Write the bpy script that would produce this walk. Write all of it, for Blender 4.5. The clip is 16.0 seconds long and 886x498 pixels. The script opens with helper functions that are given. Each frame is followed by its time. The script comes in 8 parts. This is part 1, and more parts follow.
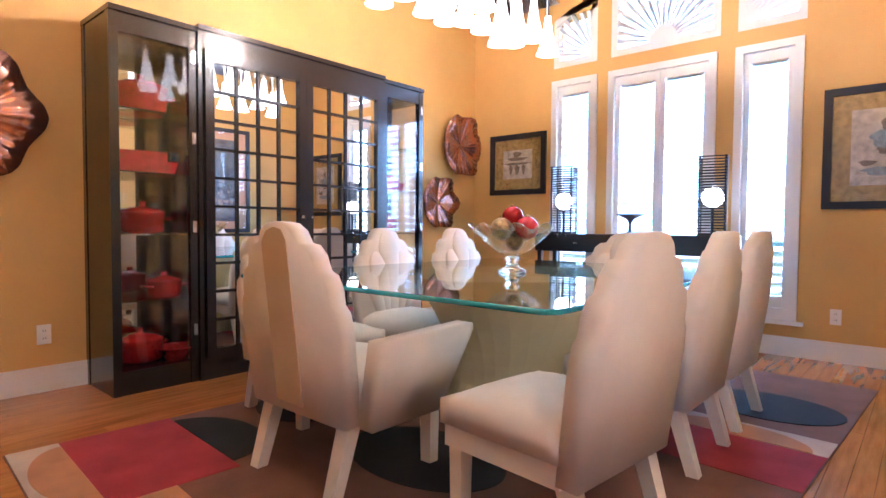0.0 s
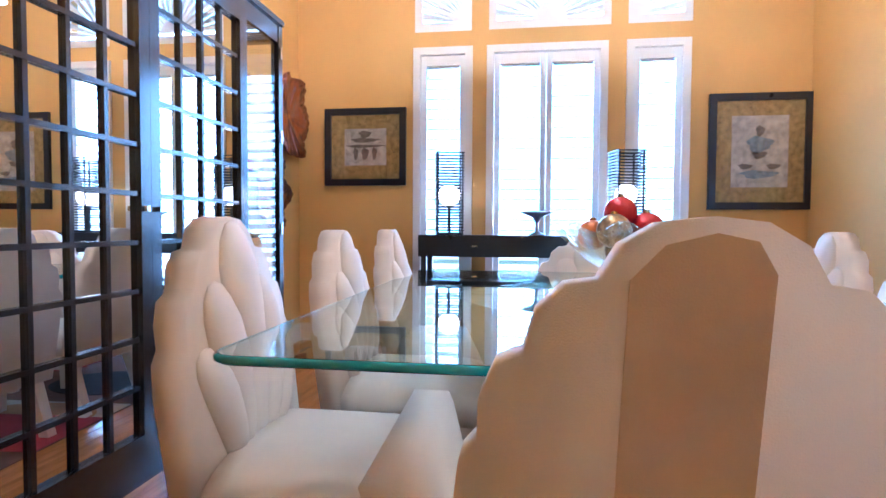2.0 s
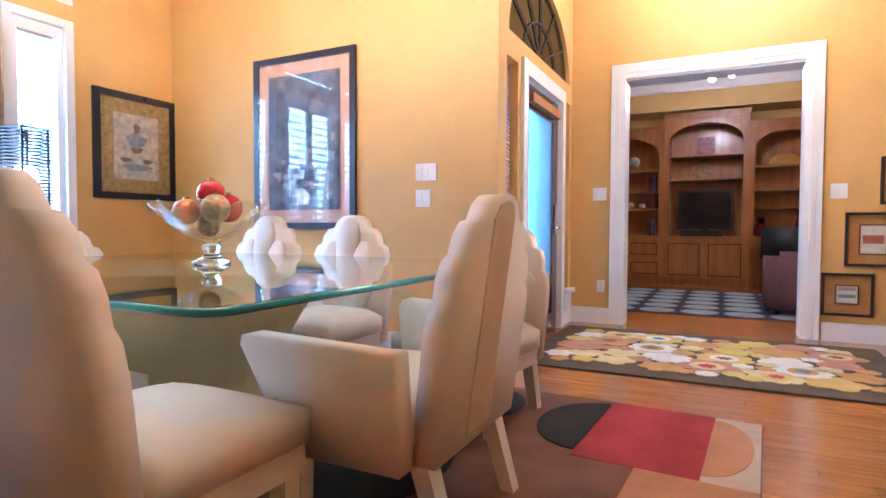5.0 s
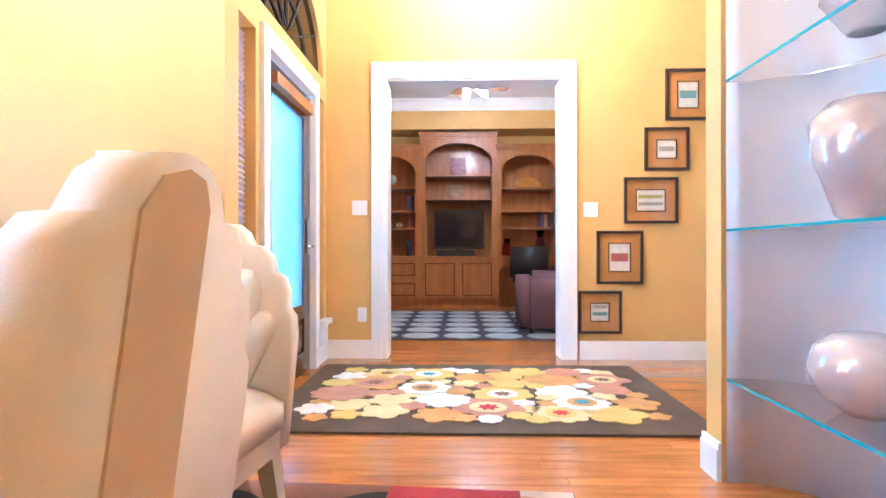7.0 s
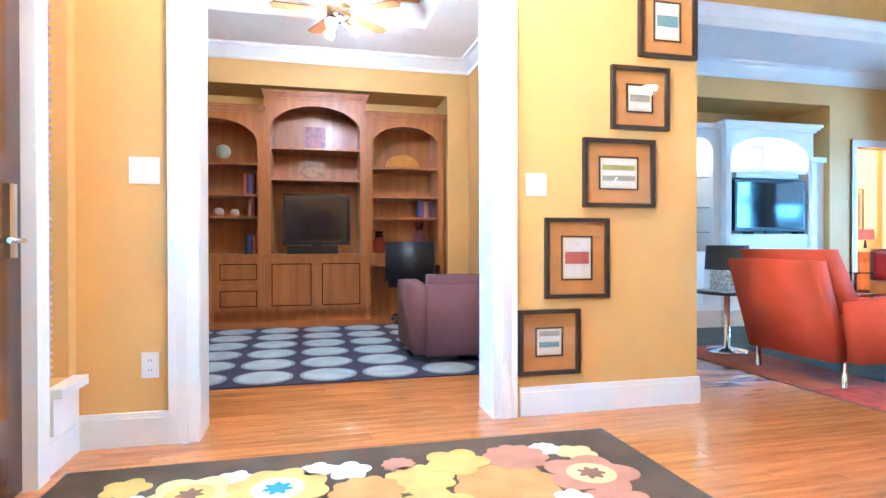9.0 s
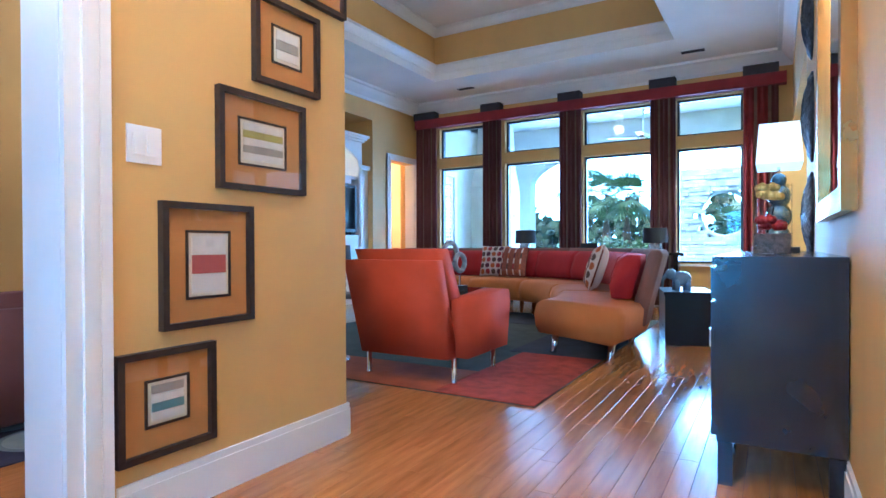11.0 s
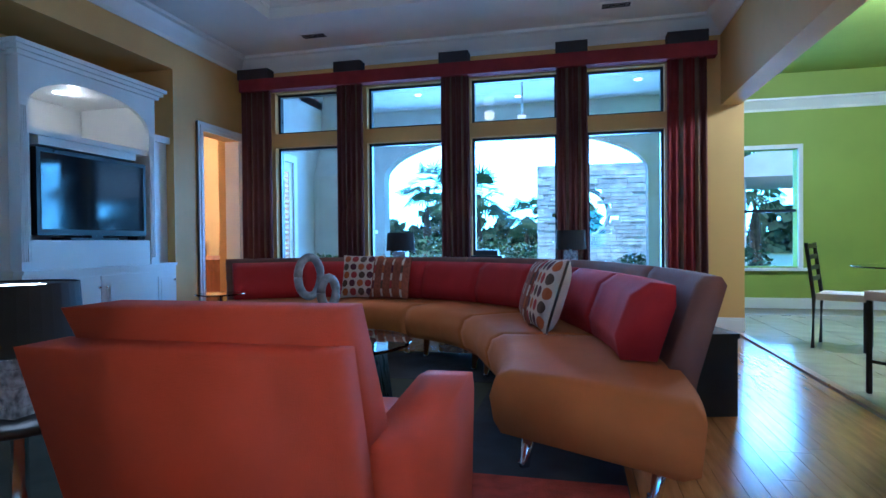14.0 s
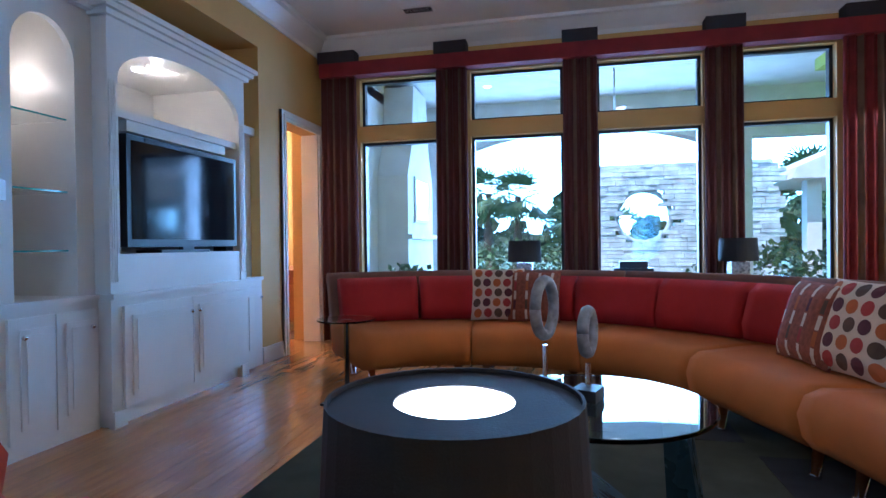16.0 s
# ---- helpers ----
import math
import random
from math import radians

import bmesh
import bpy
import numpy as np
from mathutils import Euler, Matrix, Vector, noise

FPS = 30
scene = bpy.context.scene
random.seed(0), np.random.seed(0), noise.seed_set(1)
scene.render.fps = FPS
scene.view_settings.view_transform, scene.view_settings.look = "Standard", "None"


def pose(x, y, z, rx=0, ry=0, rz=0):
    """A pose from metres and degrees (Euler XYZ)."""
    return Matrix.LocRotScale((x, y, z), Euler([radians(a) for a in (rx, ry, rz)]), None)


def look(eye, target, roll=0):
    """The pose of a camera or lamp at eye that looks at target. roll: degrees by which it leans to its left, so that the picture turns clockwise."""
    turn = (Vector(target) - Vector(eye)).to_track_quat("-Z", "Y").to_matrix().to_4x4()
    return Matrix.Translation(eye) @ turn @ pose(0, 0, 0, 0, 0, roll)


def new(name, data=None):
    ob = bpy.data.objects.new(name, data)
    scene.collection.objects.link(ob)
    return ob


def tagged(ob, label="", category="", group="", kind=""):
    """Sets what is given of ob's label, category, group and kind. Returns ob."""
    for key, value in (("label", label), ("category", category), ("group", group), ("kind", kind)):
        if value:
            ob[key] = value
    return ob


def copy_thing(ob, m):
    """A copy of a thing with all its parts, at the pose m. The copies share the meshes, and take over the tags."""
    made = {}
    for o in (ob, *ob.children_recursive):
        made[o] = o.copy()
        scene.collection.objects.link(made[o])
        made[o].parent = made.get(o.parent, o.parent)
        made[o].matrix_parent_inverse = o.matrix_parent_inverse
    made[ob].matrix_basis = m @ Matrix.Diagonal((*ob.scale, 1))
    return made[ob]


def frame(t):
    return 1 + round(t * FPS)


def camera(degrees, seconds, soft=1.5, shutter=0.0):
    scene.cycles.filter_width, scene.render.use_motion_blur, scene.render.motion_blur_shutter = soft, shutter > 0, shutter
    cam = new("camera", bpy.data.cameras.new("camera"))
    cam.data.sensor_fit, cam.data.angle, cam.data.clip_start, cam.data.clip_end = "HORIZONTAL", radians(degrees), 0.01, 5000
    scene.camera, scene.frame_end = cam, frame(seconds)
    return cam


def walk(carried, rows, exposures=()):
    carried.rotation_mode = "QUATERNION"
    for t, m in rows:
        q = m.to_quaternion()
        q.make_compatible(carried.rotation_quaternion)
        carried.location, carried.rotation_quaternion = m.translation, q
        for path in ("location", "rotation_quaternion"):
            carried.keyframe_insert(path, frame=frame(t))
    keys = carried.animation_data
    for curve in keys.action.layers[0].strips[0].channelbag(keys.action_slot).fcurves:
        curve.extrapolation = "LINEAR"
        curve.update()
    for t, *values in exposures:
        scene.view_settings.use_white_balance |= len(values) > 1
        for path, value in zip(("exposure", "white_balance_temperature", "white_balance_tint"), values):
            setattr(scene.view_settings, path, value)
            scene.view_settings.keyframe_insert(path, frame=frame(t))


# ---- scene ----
cam = camera(76.7, 16.0)
PATH = [
    (0, (-0.301, -0.154, 0.992), (-1.614, 1.353, 0.914), 0.4),
    (0.5, (-0.829, -0.11, 1.07), (-1.958, 1.537, 0.963), -0.1),
    (1, (-1.304, 0.044, 1.032), (-2.247, 1.806, 0.942), 0.4),
    (1.5, (-1.908, 0.163, 1.021), (-2.625, 2.028, 0.94), 0.2),
    (2, (-2.341, 0.309, 0.994), (-2.623, 2.287, 0.918), 0.3),
    (2.5, (-2.785, 0.406, 0.964), (-2.674, 2.402, 0.897), 0.0),
    (3, (-3.138, 0.431, 0.924), (-2.463, 2.312, 0.855), -0.1),
    (3.5, (-3.438, 0.396, 0.916), (-2.325, 2.055, 0.839), -0.1),
    (4, (-3.638, 0.43, 0.878), (-2.143, 1.757, 0.803), 0.3),
    (4.5, (-3.74, 0.457, 0.877), (-2.037, 1.503, 0.804), 0.1),
    (5, (-3.691, 0.423, 0.905), (-1.903, 1.314, 0.833), 0.2),
    (5.2, (-3.627, 0.405, 0.894), (-1.821, 1.261, 0.831), 0.1),
    (7.3, (-2.547, 0.672, 0.888), (-0.548, 0.615, 0.894), 0.1),
    (7.5, (-2.344, 0.674, 0.895), (-0.347, 0.568, 0.898), 0.1),
    (8, (-1.847, 0.674, 0.901), (0.15, 0.55, 0.9), -0.1),
    (8.5, (-1.383, 0.718, 0.903), (0.605, 0.508, 0.898), -0.1),
    (9, (-0.98, 0.754, 0.901), (0.966, 0.291, 0.888), -0.1),
    (9.5, (-0.668, 0.78, 0.903), (1.131, -0.098, 0.888), 0.3),
    (10, (-0.372, 0.75, 0.898), (1.19, -0.496, 0.885), 0.4),
    (10.2, (-0.29, 0.742, 0.896), (1.176, -0.618, 0.883), 0.4),
    (12.3, (0.679, 0.135, 0.927), (1.188, -1.799, 0.9), -0.6),
    (12.5, (0.768, 0.0, 0.936), (1.273, -1.935, 0.909), -0.4),
    (13, (0.975, -0.424, 0.938), (1.451, -2.367, 0.908), -0.6),
    (13.5, (1.195, -0.868, 0.982), (1.667, -2.811, 0.948), -0.6),
    (14, (1.389, -1.292, 1.005), (1.844, -3.239, 0.979), -0.6),
    (14.5, (1.675, -1.61, 1.005), (2.109, -3.562, 0.984), -0.6),
    (15, (2.028, -1.781, 1.02), (2.454, -3.735, 1.0), -0.7),
    (15.5, (2.453, -1.868, 1.064), (2.911, -3.815, 1.049), -0.8),
    (16, (2.857, -1.937, 1.086), (3.3, -3.887, 1.069), -0.7),
]
EXPOSURES = [(0.0, 0.75, 5200, 26), (1.5, 0.7, 4700, 20), (2.5, 0.6, 4600, 20), (3.3, 0.4, 4600, 20), (4.0, 0.4, 4800, 20), (4.5, 0.65, 4900, 20), (5.0, 0.95, 5000, 22), (7.3, 1.9, 4700, 12), (8.5, 2.15, 4450, 7), (9.0, 2.15, 4450, 7), (9.5, 1.75, 4600, 13), (10.2, 1.35, 4600, 14), (12.3, 0.45, 4200, 9), (13.0, 0.05, 4100, 9), (14.5, 0.05, 4150, 10), (16.0, 0.35, 4800, 20)]
walk(cam, [(t, look(eye, target, roll)) for t, eye, target, roll in PATH], EXPOSURES)

# ---- world and large lights ----
world = bpy.data.worlds.new("world")
scene.world = world
world.use_nodes = True
wn = world.node_tree
sky = wn.nodes.new("ShaderNodeTexSky")
sky.sky_type, sky.sun_disc = "NISHITA", False
sky.sun_elevation, sky.sun_rotation = radians(60), radians(33)
wn.links.new(sky.outputs[0], wn.nodes["Background"].inputs[0])
wn.nodes["Background"].inputs[1].default_value = 0.15


def lamp(name, kind, m, power, size=0.1, color=(1, 1, 1), size_y=None):
    d = bpy.data.lights.new(name, kind)
    d.energy, d.color = power, color
    if kind == "AREA":
        d.shape, d.size, d.size_y = "RECTANGLE", size, size_y or size
    elif kind == "POINT":
        d.shadow_soft_size = size
    ob = new(name, d)
    ob.matrix_world = m
    return ob


WARM = (1.0, 0.78, 0.52)
COOL = (0.42, 0.70, 1.0)
sun = bpy.data.lights.new("sun", "SUN")
sun.energy, sun.angle, sun.color = 5.0, radians(0.6), (1.0, 0.95, 0.86)
new("sun", sun).matrix_world = look((0, 0, 30), (-9, -14, 0))
lamp("dining_window_light", "AREA", look((-2.1, 5.05, 1.6), (-2.1, 0, 1.0)), 190, 2.0, COOL, 2.2)
lamp("living_window_light", "AREA", look((2.7, -8.05, 1.7), (2.7, 0, 1.2)), 20, 4.8, COOL, 2.4)
lamp("kitchen_window_light", "AREA", look((-1.35, -10.3, 1.45), (-1.35, 0, 1.0)), 25, 0.6, COOL, 1.5)
lamp("chandelier_light", "POINT", pose(-2.3, 2.4, 2.52), 165, 0.06, WARM)
lamp("foyer_light", "POINT", pose(0.75, 0.35, 3.3), 70, 0.08, WARM)
lamp("office_fan_light", "POINT", pose(4.0, 0.5, 2.7), 38, 0.1, (1.0, 0.95, 0.88))
lamp("bedroom_light", "POINT", pose(7.4, -8.6, 2.6), 260, 0.2, WARM)
lamp("kitchen_light", "POINT", pose(-1.8, -6.8, 3.0), 200, 0.1, (1.0, 0.95, 0.82))
lamp("living_light", "POINT", pose(2.9, -4.4, 3.35), 6, 0.1, WARM)
lamp("cabinet_light", "POINT", pose(5.85, -5.55, 2.3), 2.2, 0.04, WARM)
lamp("side_cabinet_light", "POINT", pose(6.0, -4.5, 2.1), 1.4, 0.04, WARM)
# unseen area lamp added behind the door to make its glass bright like daylight
lamp("front_door_light", "AREA", look((0.86, 2.2, 1.25), (0.86, 0, 1.2)), 22, 0.8, (0.4, 0.74, 1.0), 1.7)
# no fitting here: area lamp added in the arch in place of skylight
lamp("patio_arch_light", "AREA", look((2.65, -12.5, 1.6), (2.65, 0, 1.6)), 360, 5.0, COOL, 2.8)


# ---- materials ----
def material(name, color, rough=0.5, metal=0.0, var=0.12, scale=6.0, bump=0.0, fine=120.0, spec=0.5, stretch=(1, 1, 1), second=None, sheen=0.0, coat=0.0, perob=0.0):
    m = bpy.data.materials.new(name)
    m.use_nodes = True
    nt = m.node_tree
    n, l = nt.nodes, nt.links
    p = n["Principled BSDF"]
    tc = n.new("ShaderNodeTexCoord")
    mp = n.new("ShaderNodeMapping")
    mp.inputs["Scale"].default_value = stretch
    l.new(tc.outputs["Object"], mp.inputs[0])
    big = n.new("ShaderNodeTexNoise")
    big.inputs["Scale"].default_value, big.inputs["Detail"].default_value = scale, 5
    small = n.new("ShaderNodeTexNoise")
    small.inputs["Scale"].default_value, small.inputs["Detail"].default_value = fine, 3
    l.new(mp.outputs[0], big.inputs["Vector"])
    l.new(mp.outputs[0], small.inputs["Vector"])
    mix = n.new("ShaderNodeMix")
    mix.data_type = "RGBA"
    other = second or tuple(c * (1 - 2.2 * var) for c in color)
    mix.inputs["A"].default_value = (*color, 1)
    mix.inputs["B"].default_value = (*other, 1)
    ramp = n.new("ShaderNodeMapRange")
    ramp.inputs["From Min"].default_value, ramp.inputs["From Max"].default_value = 0.35, 0.7
    l.new(big.outputs["Fac"], ramp.inputs["Value"])
    l.new(ramp.outputs[0], mix.inputs["Factor"])
    hsv = n.new("ShaderNodeHueSaturation")
    l.new(mix.outputs["Result"], hsv.inputs["Color"])
    val = n.new("ShaderNodeMath")
    val.operation, val.inputs[1].default_value = "MULTIPLY_ADD", var * 0.9
    val.inputs[2].default_value = 1 - var * 0.45
    l.new(small.outputs["Fac"], val.inputs[0])
    if perob:
        info = n.new("ShaderNodeObjectInfo")
        geo = n.new("ShaderNodeNewGeometry")
        s1 = n.new("ShaderNodeMath")
        l.new(info.outputs["Random"], s1.inputs[0])
        l.new(geo.outputs["Random Per Island"], s1.inputs[1])
        fr = n.new("ShaderNodeMath")
        fr.operation = "FRACT"
        l.new(s1.outputs[0], fr.inputs[0])
        s2 = n.new("ShaderNodeMath")
        s2.operation, s2.inputs[1].default_value, s2.inputs[2].default_value = "MULTIPLY_ADD", perob, -perob / 2
        l.new(fr.outputs[0], s2.inputs[0])
        s3 = n.new("ShaderNodeMath")
        l.new(val.outputs[0], s3.inputs[0])
        l.new(s2.outputs[0], s3.inputs[1])
        val = s3
    l.new(val.outputs[0], hsv.inputs["Value"])
    l.new(hsv.outputs[0], p.inputs["Base Color"])
    rr = n.new("ShaderNodeMath")
    rr.operation, rr.inputs[1].default_value, rr.inputs[2].default_value = "MULTIPLY_ADD", 0.14, max(rough - 0.07, 0.0)
    l.new(big.outputs["Fac"], rr.inputs[0])
    l.new(rr.outputs[0], p.inputs["Roughness"])
    p.inputs["Metallic"].default_value = metal
    p.inputs["Specular IOR Level"].default_value = spec
    p.inputs["Sheen Weight"].default_value = sheen
    p.inputs["Coat Weight"].default_value = coat
    p.inputs["Coat Roughness"].default_value = 0.12
    if bump:
        b = n.new("ShaderNodeBump")
        b.inputs["Strength"].default_value, b.inputs["Distance"].default_value = bump, 0.004
        l.new(small.outputs["Fac"], b.inputs["Height"])
        l.new(b.outputs[0], p.inputs["Normal"])
    return m


def glass(name, color=(1, 1, 1), rough=0.0, ior=1.45):
    m = bpy.data.materials.new(name)
    m.use_nodes = True
    p = m.node_tree.nodes["Principled BSDF"]
    p.inputs["Base Color"].default_value = (*color, 1)
    p.inputs["Transmission Weight"].default_value = 1
    p.inputs["Roughness"].default_value, p.inputs["IOR"].default_value = rough, ior
    return m


def pane_glass(name, tint=(1, 1, 1), gloss=0.08):
    """A thin pane: see-through, with a mirror's gloss that grows towards grazing."""
    m = bpy.data.materials.new(name)
    m.use_nodes = True
    nt = m.node_tree
    n, l = nt.nodes, nt.links
    n.remove(n["Principled BSDF"])
    tr, gl, mx, fr = n.new("ShaderNodeBsdfTransparent"), n.new("ShaderNodeBsdfGlossy"), n.new("ShaderNodeMixShader"), n.new("ShaderNodeLayerWeight")
    tr.inputs[0].default_value = (*tint, 1)
    gl.inputs["Roughness"].default_value = 0.01
    fr.inputs["Blend"].default_value = 0.5
    pw, ad = n.new("ShaderNodeMath"), n.new("ShaderNodeMath")
    pw.operation, pw.inputs[1].default_value = "POWER", 4.0
    ad.operation, ad.inputs[1].default_value, ad.inputs[2].default_value = "MULTIPLY_ADD", 0.6, gloss * 0.5
    l.new(fr.outputs["Facing"], pw.inputs[0])
    l.new(pw.outputs[0], ad.inputs[0])
    l.new(ad.outputs[0], mx.inputs[0])
    l.new(tr.outputs[0], mx.inputs[1])
    l.new(gl.outputs[0], mx.inputs[2])
    l.new(mx.outputs[0], n["Material Output"].inputs[0])
    return m


def glow(name, color, strength):
    m = bpy.data.materials.new(name)
    m.use_nodes = True
    p = m.node_tree.nodes["Principled BSDF"]
    p.inputs["Base Color"].default_value = (*color, 1)
    p.inputs["Emission Color"].default_value = (*color, 1)
    p.inputs["Emission Strength"].default_value = strength
    return m


GOLD = material("gold_wall_paint", (0.66, 0.40, 0.115), 0.6, var=0.05, scale=1.6, bump=0.12, fine=220)
GREEN = material("green_wall_paint", (0.33, 0.40, 0.05), 0.6, var=0.05, scale=1.5, bump=0.1, fine=200)
TRIM = material("white_trim_paint", (0.80, 0.79, 0.76), 0.35, var=0.03, scale=3, fine=60)
CEIL = material("ceiling_paint", (0.78, 0.76, 0.72), 0.75, var=0.03, scale=2, bump=0.15, fine=260)
OAK = material("oak_plank", (0.52, 0.205, 0.05), 0.22, var=0.16, scale=5, fine=38, stretch=(6, 0.6, 1), bump=0.05, perob=0.24, coat=0.4)
OAKBASE = material("plank_joint", (0.16, 0.07, 0.03), 0.7)
TILE = material("travertine_tile", (0.62, 0.52, 0.38), 0.16, var=0.12, scale=4, fine=40, perob=0.14, coat=0.3)
EBONY = material("black_stained_wood", (0.018, 0.013, 0.012), 0.22, var=0.2, scale=4, fine=70, stretch=(1, 1, 0.15), coat=0.3)
MAPLE = material("honey_maple_wood", (0.42, 0.155, 0.036), 0.35, var=0.15, scale=3, fine=40, stretch=(5, 5, 0.5), coat=0.2)
CREAM = material("cream_upholstery", (0.78, 0.68, 0.56), 0.85, var=0.05, scale=4, bump=0.25, fine=420, sheen=0.0)
CREAM2 = material("gold_damask_upholstery", (0.66, 0.49, 0.30), 0.7, var=0.06, scale=5, bump=0.2, fine=400, sheen=0.0)
PALE = material("pale_yellow_lacquer", (0.66, 0.58, 0.33), 0.35, var=0.03, scale=3)
ORANGE = material("orange_wool_upholstery", (0.50, 0.055, 0.010), 0.85, var=0.07, scale=4, bump=0.3, fine=380, sheen=0.0)
TAN = material("tan_suede_upholstery", (0.50, 0.145, 0.018), 0.85, var=0.08, scale=3, bump=0.2, fine=300, sheen=0.0)
TAUPE = material("taupe_sofa_back", (0.20, 0.09, 0.06), 0.85, var=0.08, scale=3, bump=0.2, fine=300, sheen=0.0)
RED = material("red_cushion_fabric", (0.40, 0.010, 0.010), 0.85, var=0.08, scale=4, bump=0.25, fine=350, sheen=0.0)
PURPLE = material("plum_fabric", (0.15, 0.065, 0.07), 0.85, var=0.07, scale=4, bump=0.25, fine=320, sheen=0.0)
CHROME = material("brushed_chrome", (0.75, 0.75, 0.76), 0.16, 1.0, var=0.04)
BRASS = material("aged_brass", (0.62, 0.40, 0.14), 0.25, 1.0, var=0.12)
MIRROR = material("mirror_silver", (0.88, 0.88, 0.86), 0.07, 1.0, var=0.0)
MIRROR.node_tree.nodes["Principled BSDF"].inputs["Roughness"].default_value = 0.01
for k in list(MIRROR.node_tree.links):
    if k.to_socket.name == "Roughness":
        MIRROR.node_tree.links.remove(k)
BLACK = material("black_satin", (0.012, 0.012, 0.014), 0.3, var=0.15)
SCREEN = material("tv_screen", (0.008, 0.009, 0.012), 0.08, var=0.0)
PLASTIC = material("white_plastic", (0.82, 0.80, 0.76), 0.35, var=0.03)
LEATHER = material("black_leather", (0.016, 0.016, 0.02), 0.45, var=0.2, bump=0.3, fine=160)
TABLEGLASS = glass("green_edge_glass", (0.80, 0.95, 0.92))
TABLEGLASS_EDGE = material("sea_green_glass_edge", (0.03, 0.33, 0.36), 0.08, var=0.1, scale=3, coat=0.5)
PANE = pane_glass("window_pane")
CLEAR = glass("clear_glass", (0.97, 0.99, 0.98))
AMBER = glass("amber_crackle_glass", (0.95, 0.70, 0.38), 0.12)
FROST = glow("frosted_shade", (1.0, 0.93, 0.80), 3.2)
BULB = glow("bulb_glow", (1.0, 0.92, 0.78), 12)
CANLIGHT = glow("recessed_bulb", (1.0, 0.86, 0.66), 9)
DARKSHADE = material("black_lamp_shade", (0.02, 0.02, 0.025), 0.7, var=0.1, bump=0.2, fine=300)
WHITESHADE = glow("lit_linen_shade", (0.62, 0.80, 0.86), 0.7)
CURTAIN = material("striped_curtain", (0.13, 0.035, 0.03), 0.8, var=0.2, scale=1, fine=300, bump=0.2, sheen=0.0)
VALANCE = material("burgundy_valance", (0.22, 0.014, 0.018), 0.8, var=0.1, fine=300, bump=0.2)
CHARCOAL = material("charcoal_wrap", (0.03, 0.028, 0.035), 0.8, var=0.1)


# ---- builders ----
def box(bm, x0, x1, y0, y1, z0, z1):
    v = [bm.verts.new((x, y, z)) for z in (z0, z1) for y in (y0, y1) for x in (x0, x1)]
    for f in ((0, 2, 3, 1), (4, 5, 7, 6), (0, 1, 5, 4), (2, 6, 7, 3), (0, 4, 6, 2), (1, 3, 7, 5)):
        bm.faces.new([v[i] for i in f])
    return v


def prism(bm, pts, a0, a1, axis="z"):
    """Extrude a 2D outline between a0 and a1 along an axis: x -> (y, z), y -> (x, z), z -> (x, y)."""
    def at(p, a):
        return {"x": (a, p[0], p[1]), "y": (p[0], a, p[1]), "z": (p[0], p[1], a)}[axis]
    lo = [bm.verts.new(at(p, a0)) for p in pts]
    hi = [bm.verts.new(at(p, a1)) for p in pts]
    n = len(pts)
    bm.faces.new(lo[::-1])
    bm.faces.new(hi)
    for i in range(n):
        bm.faces.new((lo[i], lo[(i + 1) % n], hi[(i + 1) % n], hi[i]))


def lathe(bm, profile, seg=24, x=0.0, y=0.0):
    """Turn (radius, height) points round the upright through x, y."""
    rings = [[bm.verts.new((x + r * math.cos(2 * math.pi * i / seg), y + r * math.sin(2 * math.pi * i / seg), z)) for i in range(seg)] for r, z in profile]
    for a, b in zip(rings, rings[1:]):
        for i in range(seg):
            bm.faces.new((a[i], a[(i + 1) % seg], b[(i + 1) % seg], b[i]))
    bm.faces.new(rings[0][::-1])
    bm.faces.new(rings[-1])


def tube(bm, pts, r, seg=8):
    rings = []
    for i, p in enumerate(pts):
        a, b = Vector(pts[max(i - 1, 0)]), Vector(pts[min(i + 1, len(pts) - 1)])
        q = (b - a).normalized().to_track_quat("Z", "Y")
        rad = r[i] if isinstance(r, (list, tuple)) else r
        rings.append([bm.verts.new(Vector(p) + q @ Vector((rad * math.cos(2 * math.pi * k / seg), rad * math.sin(2 * math.pi * k / seg), 0))) for k in range(seg)])
    for a, b in zip(rings, rings[1:]):
        for i in range(seg):
            bm.faces.new((a[i], a[(i + 1) % seg], b[(i + 1) % seg], b[i]))
    bm.faces.new(rings[0][::-1])
    bm.faces.new(rings[-1])


def ball(bm, x, y, z, r, sx=1.0, sy=1.0, sz=1.0, u=14, v=9):
    bmesh.ops.create_uvsphere(bm, u_segments=u, v_segments=v, radius=r, matrix=Matrix.Translation((x, y, z)) @ Matrix.Diagonal((sx, sy, sz, 1)))


def part(name, bm, mat, parent=None, label="", bevel=0.0, smooth=False, seg=2, subdiv=0):
    if subdiv:
        bmesh.ops.subdivide_edges(bm, edges=bm.edges[:], cuts=subdiv, use_grid_fill=True)
    if bevel:
        bmesh.ops.bevel(bm, geom=[e for e in bm.edges if len(e.link_faces) == 2 and e.calc_face_angle(0) > 0.6], offset=bevel, segments=seg, affect="EDGES", clamp_overlap=True)
    bmesh.ops.recalc_face_normals(bm, faces=bm.faces[:])
    for f in bm.faces:
        f.smooth = smooth
    me = bpy.data.meshes.new(name)
    bm.to_mesh(me)
    bm.free()
    me.materials.append(mat)
    ob = new(name, me)
    if parent is not None:
        ob.parent = parent
    if label:
        ob["label"] = label
    return ob


def boxpart(name, dims, mat, parent=None, label="", bevel=0.004):
    bm = bmesh.new()
    box(bm, *dims)
    return part(name, bm, mat, parent, label, bevel)


